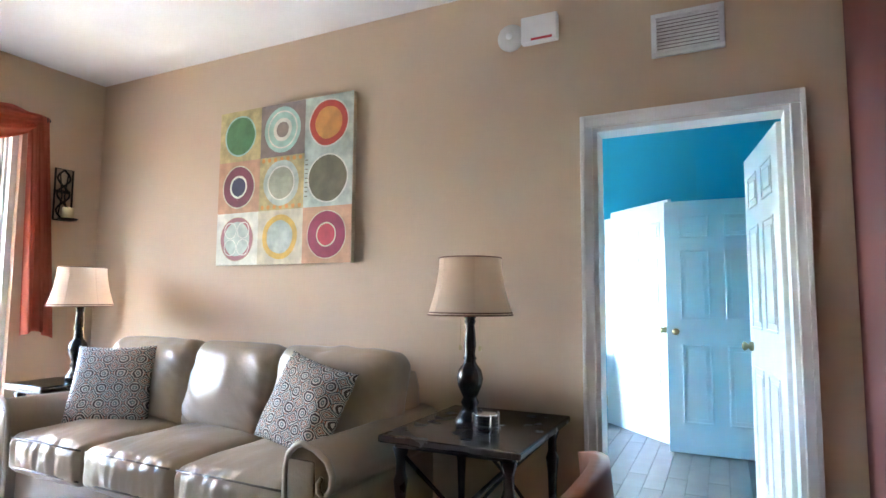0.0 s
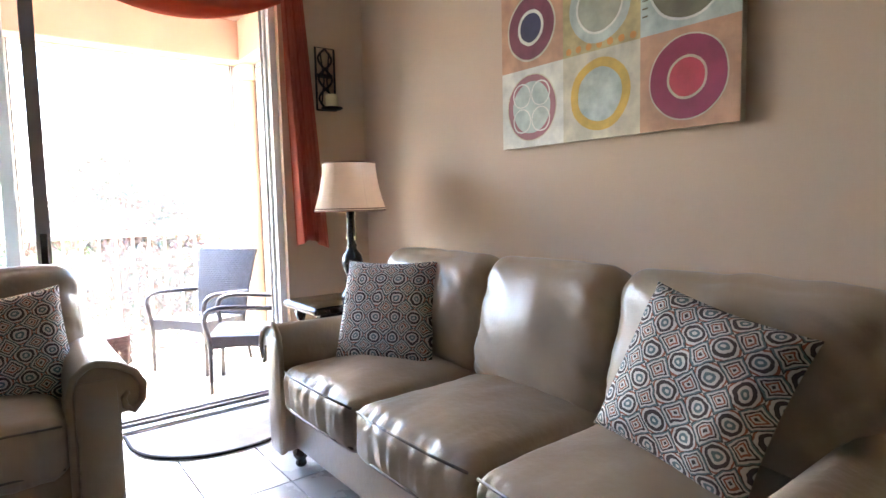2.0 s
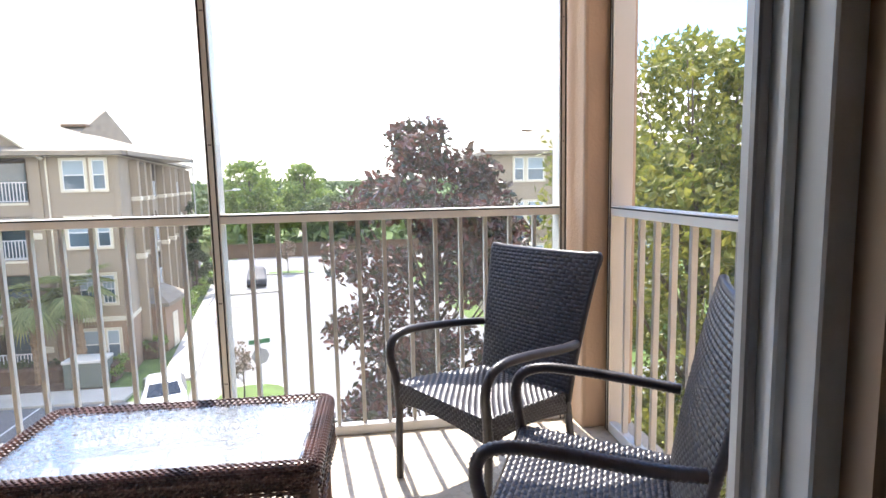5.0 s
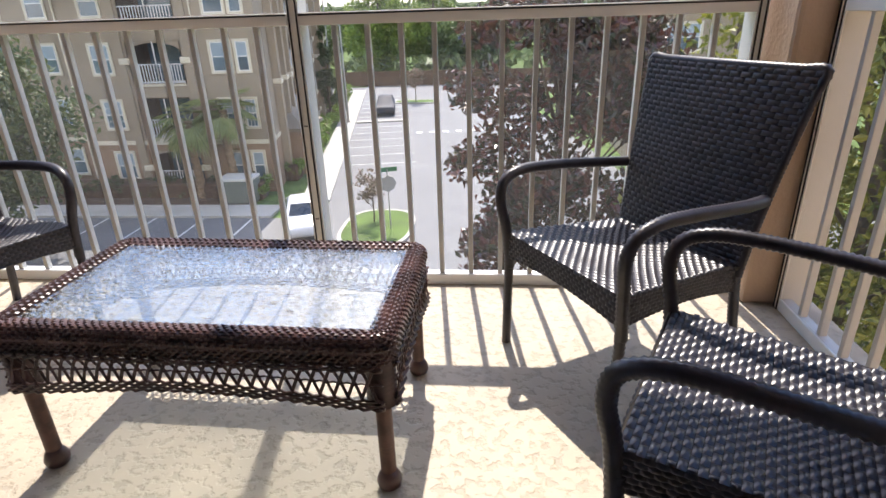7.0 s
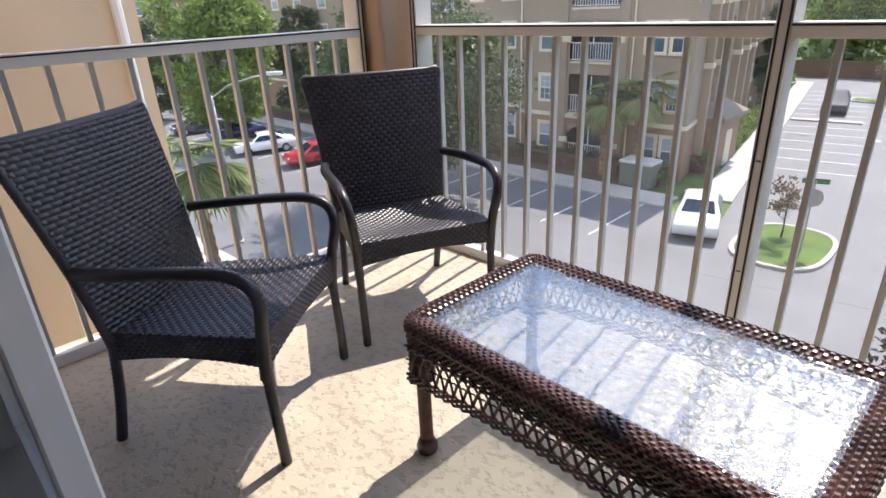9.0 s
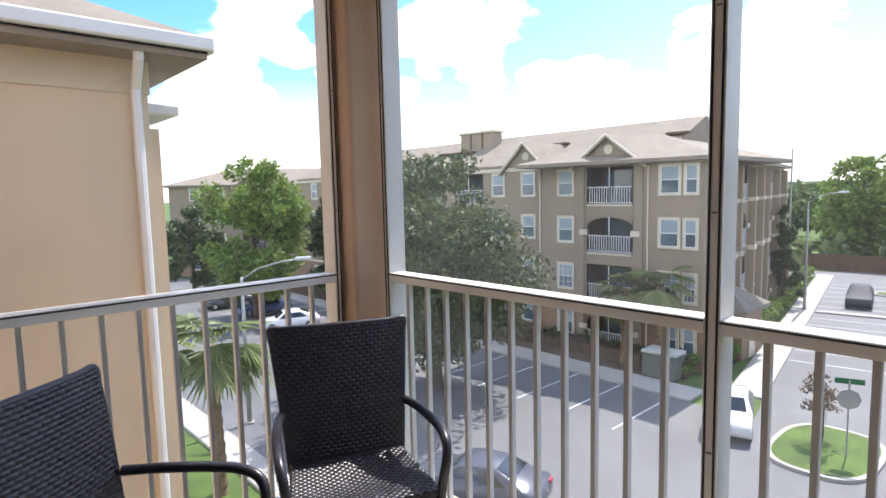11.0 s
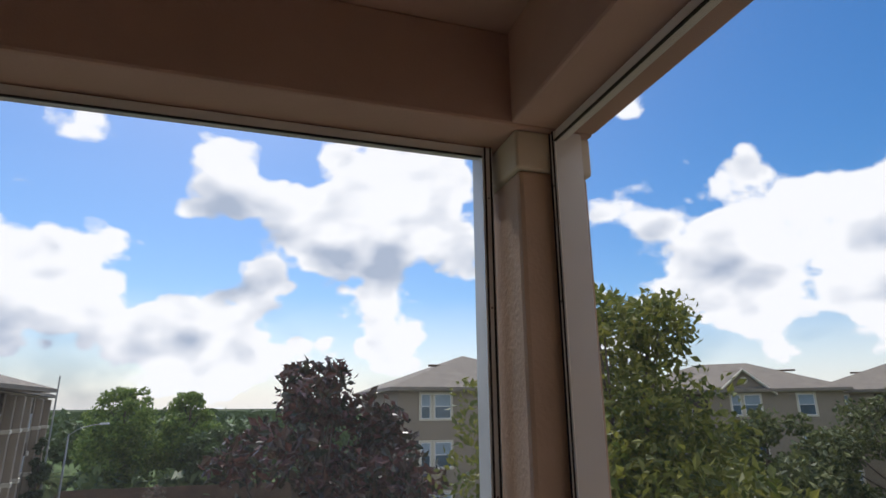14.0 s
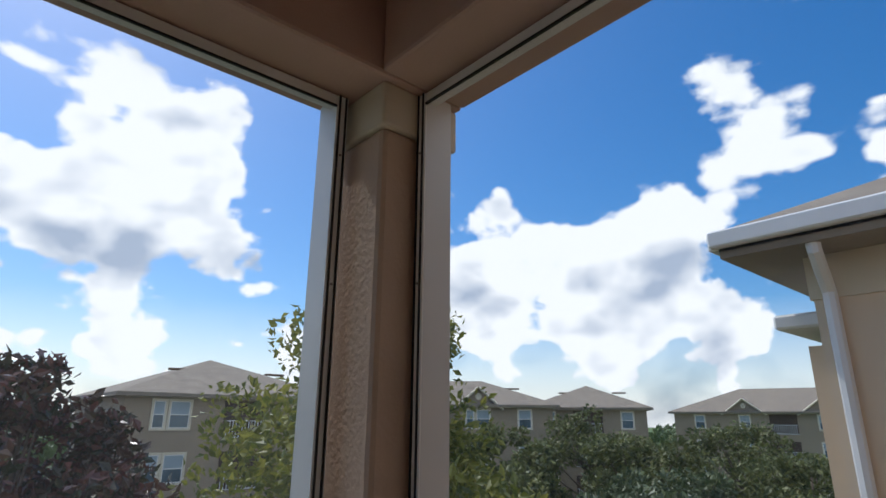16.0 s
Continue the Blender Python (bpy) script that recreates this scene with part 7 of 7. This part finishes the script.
part("roof", roof_mesh(-7.4, 3.9, -9.0, -0.1, 3.45, 2.0, 0.1), M_ROOF, own)
part("balcony_roof", B((-3.85, 0.2, 3.005), (0.29, 2.46, 3.16), 0.02), M_CREAMTRIM, own)


# cars
def car(m, colour, label, tall=1.0, cover=False):
    c = thing("car", m, label, "car")
    paintm = mat("car_paint", colour, 0.25 if not cover else 0.7, var=0.06, scale=2, spec=0.6)
    L, W = 4.5, 1.78
    prof = [(-2.25, 0.45), (-2.22, 0.70), (-1.95, 0.80), (-1.05, 0.92), (-0.45, 1.35), (0.0, 1.45), (0.8, 1.43), (1.45, 1.15), (1.75, 0.98), (2.15, 0.92), (2.25, 0.62), (2.22, 0.35), (-2.2, 0.30)]
    bm = bmesh.new()
    rings = []
    for y, k in ((-W / 2, 0.93), (-W / 2 + 0.12, 1.0), (0, 1.015), (W / 2 - 0.12, 1.0), (W / 2, 0.93)):
        row = []
        for x, z in prof:
            tuck = 0.0 if z < 0.95 else (z - 0.95) * 0.42 * (1 if y > 0 else -1 if y < 0 else 0)
            row.append(bm.verts.new((x * (0.985 if abs(y) == W / 2 else 1.0), y - tuck * (1 if abs(y) > W / 2 - 0.2 else 0), 0.30 + (z - 0.30) * k * tall)))
        rings.append(row)
    for a, b in zip(rings, rings[1:]):
        for k in range(len(prof)):
            q = (k + 1) % len(prof)
            bm.faces.new((a[k], a[q], b[q], b[k]))
    bm.faces.new(rings[0][::-1])
    bm.faces.new(rings[-1])
    bmesh.ops.recalc_face_normals(bm, faces=bm.faces)
    part("body", bm, paintm, c, "", True)
    if not cover:
        def quad(name, pts):
            bm = bmesh.new()
            bm.faces.new([bm.verts.new(p) for p in pts])
            bm.normal_update()
            bmesh.ops.solidify(bm, geom=list(bm.faces), thickness=0.01)
            part(name, bm, M_CARGLASS, c, "dark glass")
        z = lambda v: 0.30 + (v - 0.30) * tall + 0.012
        quad("windscreen", [(-1.02, -0.68, z(0.95)), (-1.02, 0.68, z(0.95)), (-0.50, 0.56, z(1.34)), (-0.50, -0.56, z(1.34))])
        quad("rear_window", [(0.85, 0.56, z(1.42)), (1.42, 0.64, z(1.18)), (1.42, -0.64, z(1.18)), (0.85, -0.56, z(1.42))])
        for s in (-1, 1):
            quad("side_window", [(-0.85, s * 0.885, z(0.96)), (1.25, s * 0.885, z(0.98)), (0.75, s * 0.715, z(1.32)), (-0.42, s * 0.715, z(1.30))])
            part("headlight", B((-2.20, s * 0.62 - 0.16, 0.60), (-2.05, s * 0.62 + 0.16, 0.74), 0.03), M_LAMPGLASS, c)
            part("tail_light", B((2.10, s * 0.66 - 0.14, 0.68), (2.25, s * 0.66 + 0.14, 0.84), 0.03), P_ROSE, c)
    for x in (-1.38, 1.38):
        for s in (-1, 1):
            bm = bmesh.new()
            tube(bm, [(x, s * 0.68, 0.32), (x, s * 0.90, 0.32)], 0.32, 20)
            wl = part("wheel", bm, M_TYRE, c, "black tyre", True)
            part("rim", tube(bmesh.new(), [(x, s * 0.895, 0.32), (x, s * 0.912, 0.32)], 0.20, 14), M_CHROME, wl)
    return c


car(pose(-10.2, 25.2, G + 0.02, 0, 0, 108), (0.62, 0.63, 0.64), "white saloon car parked by the grass island")
car(pose(-11.95, 57.0, G + 0.02, 0, 0, 99), (0.035, 0.037, 0.05), "car under a dark grey cover in a stall", 1.25, True)
car(pose(-40.5, 20.6, G + 0.02, 0, 0, 70), (0.70, 0.71, 0.72), "white saloon car in the west lot")
car(pose(-34.5, 21.2, G + 0.02, 0, 0, 75), (0.35, 0.015, 0.02), "red car in the west lot")
car(pose(-47.0, 21.6, G + 0.02, 0, 0, 80), (0.03, 0.05, 0.13), "dark blue car in the west lot")
car(pose(-52.5, 20.8, G + 0.02, 0, 0, 80), (0.05, 0.05, 0.055), "dark grey car in the west lot")
car(pose(-13.6, 13.4, G + 0.02, 0, 0, 20), (0.09, 0.10, 0.13), "grey saloon car on the near asphalt")


def street_lamp(m, h, arm, label):
    s = thing("street_lamp", m, label, "street lamp")
    part("pole", tube(bmesh.new(), [(0, 0, 0), (0, 0, h * 0.5), (0, 0, h)], [0.11, 0.09, 0.06], 10), M_POLE, s, "", True)
    part("bracket", tube(bmesh.new(), [(0, 0, h - 0.1), (arm * 0.3, 0, h + 0.35), (arm * 0.7, 0, h + 0.6), (arm, 0, h + 0.68)], 0.035, 8), M_POLE, s, "", True)
    part("lamp_head", B((arm - 0.1, -0.12, h + 0.62), (arm + 0.6, 0.12, h + 0.78), 0.05, 2), M_LAMPGLASS, s)
    part("base", B((-0.18, -0.18, 0), (0.18, 0.18, 0.12), 0.02), M_CONCRETE, s)
    return s


street_lamp(pose(-25.1, 10.6, G, 0, 0, 62), 6.6, 2.4, "grey street lamp with a long arm by the palms")
street_lamp(pose(-14.6, 52.0, G + 0.13, 0, 0, 10), 8.6, 2.0, "grey street lamp beside the parking lane")
sg = thing("stop_sign", pose(-5.9, 24.6, G + 0.15, 0, 0, 20), "stop sign seen from behind under a green street sign", "road sign")
part("post", tube(bmesh.new(), [(0, 0, 0), (0, 0, 2.9)], 0.03, 8), M_POLE, sg)
part("plate", tube(bmesh.new(), [(0, -0.035, 2.2), (0, -0.05, 2.2)], 0.38, 8), M_POLE, sg, "grey back of an octagonal plate")
part("street_sign", B((-0.45, -0.01, 2.75), (0.45, 0.01, 2.95)), mat("green_sign", (0.02, 0.14, 0.05), 0.5), sg, "green street name plate")
mast = thing("radio_mast", pose(-17.0, 56.0, G), "thin grey mast behind the block", "mast")
part("pole", tube(bmesh.new(), [(0, 0, 0), (0, 0, 13.2)], [0.10, 0.06], 8), M_POLE, mast)

# ---- floor tiles, last ----
tile_mesh = None
rest = bmesh.new()
for i in range(-17, 1):
    for j in range(-21, 1):
        x, y = -1.015 + 0.33 * (i + 3), -0.36 + 0.33 * j
        if x > -0.1 or x < -5.5 or y + 0.33 > 0.1 or y < -6.9:
            continue
        if x > -2.8 and y > -3.4:
            if tile_mesh is None:
                o = part("tile", B((0.003, 0.003, -0.012), (0.327, 0.327, 0.0), 0.0015), M_TILE, floor_living)
                tile_mesh = o.data
            else:
                o = new("tile", tile_mesh)
                o.parent = floor_living
            o.location = (x, y, 0)
        else:
            box(rest, (x + 0.003, y + 0.003, -0.012), (x + 0.327, y + 0.327, 0.0))
tagged(part("tile_field", rest, M_TILE, floor_living), kind="stuff")
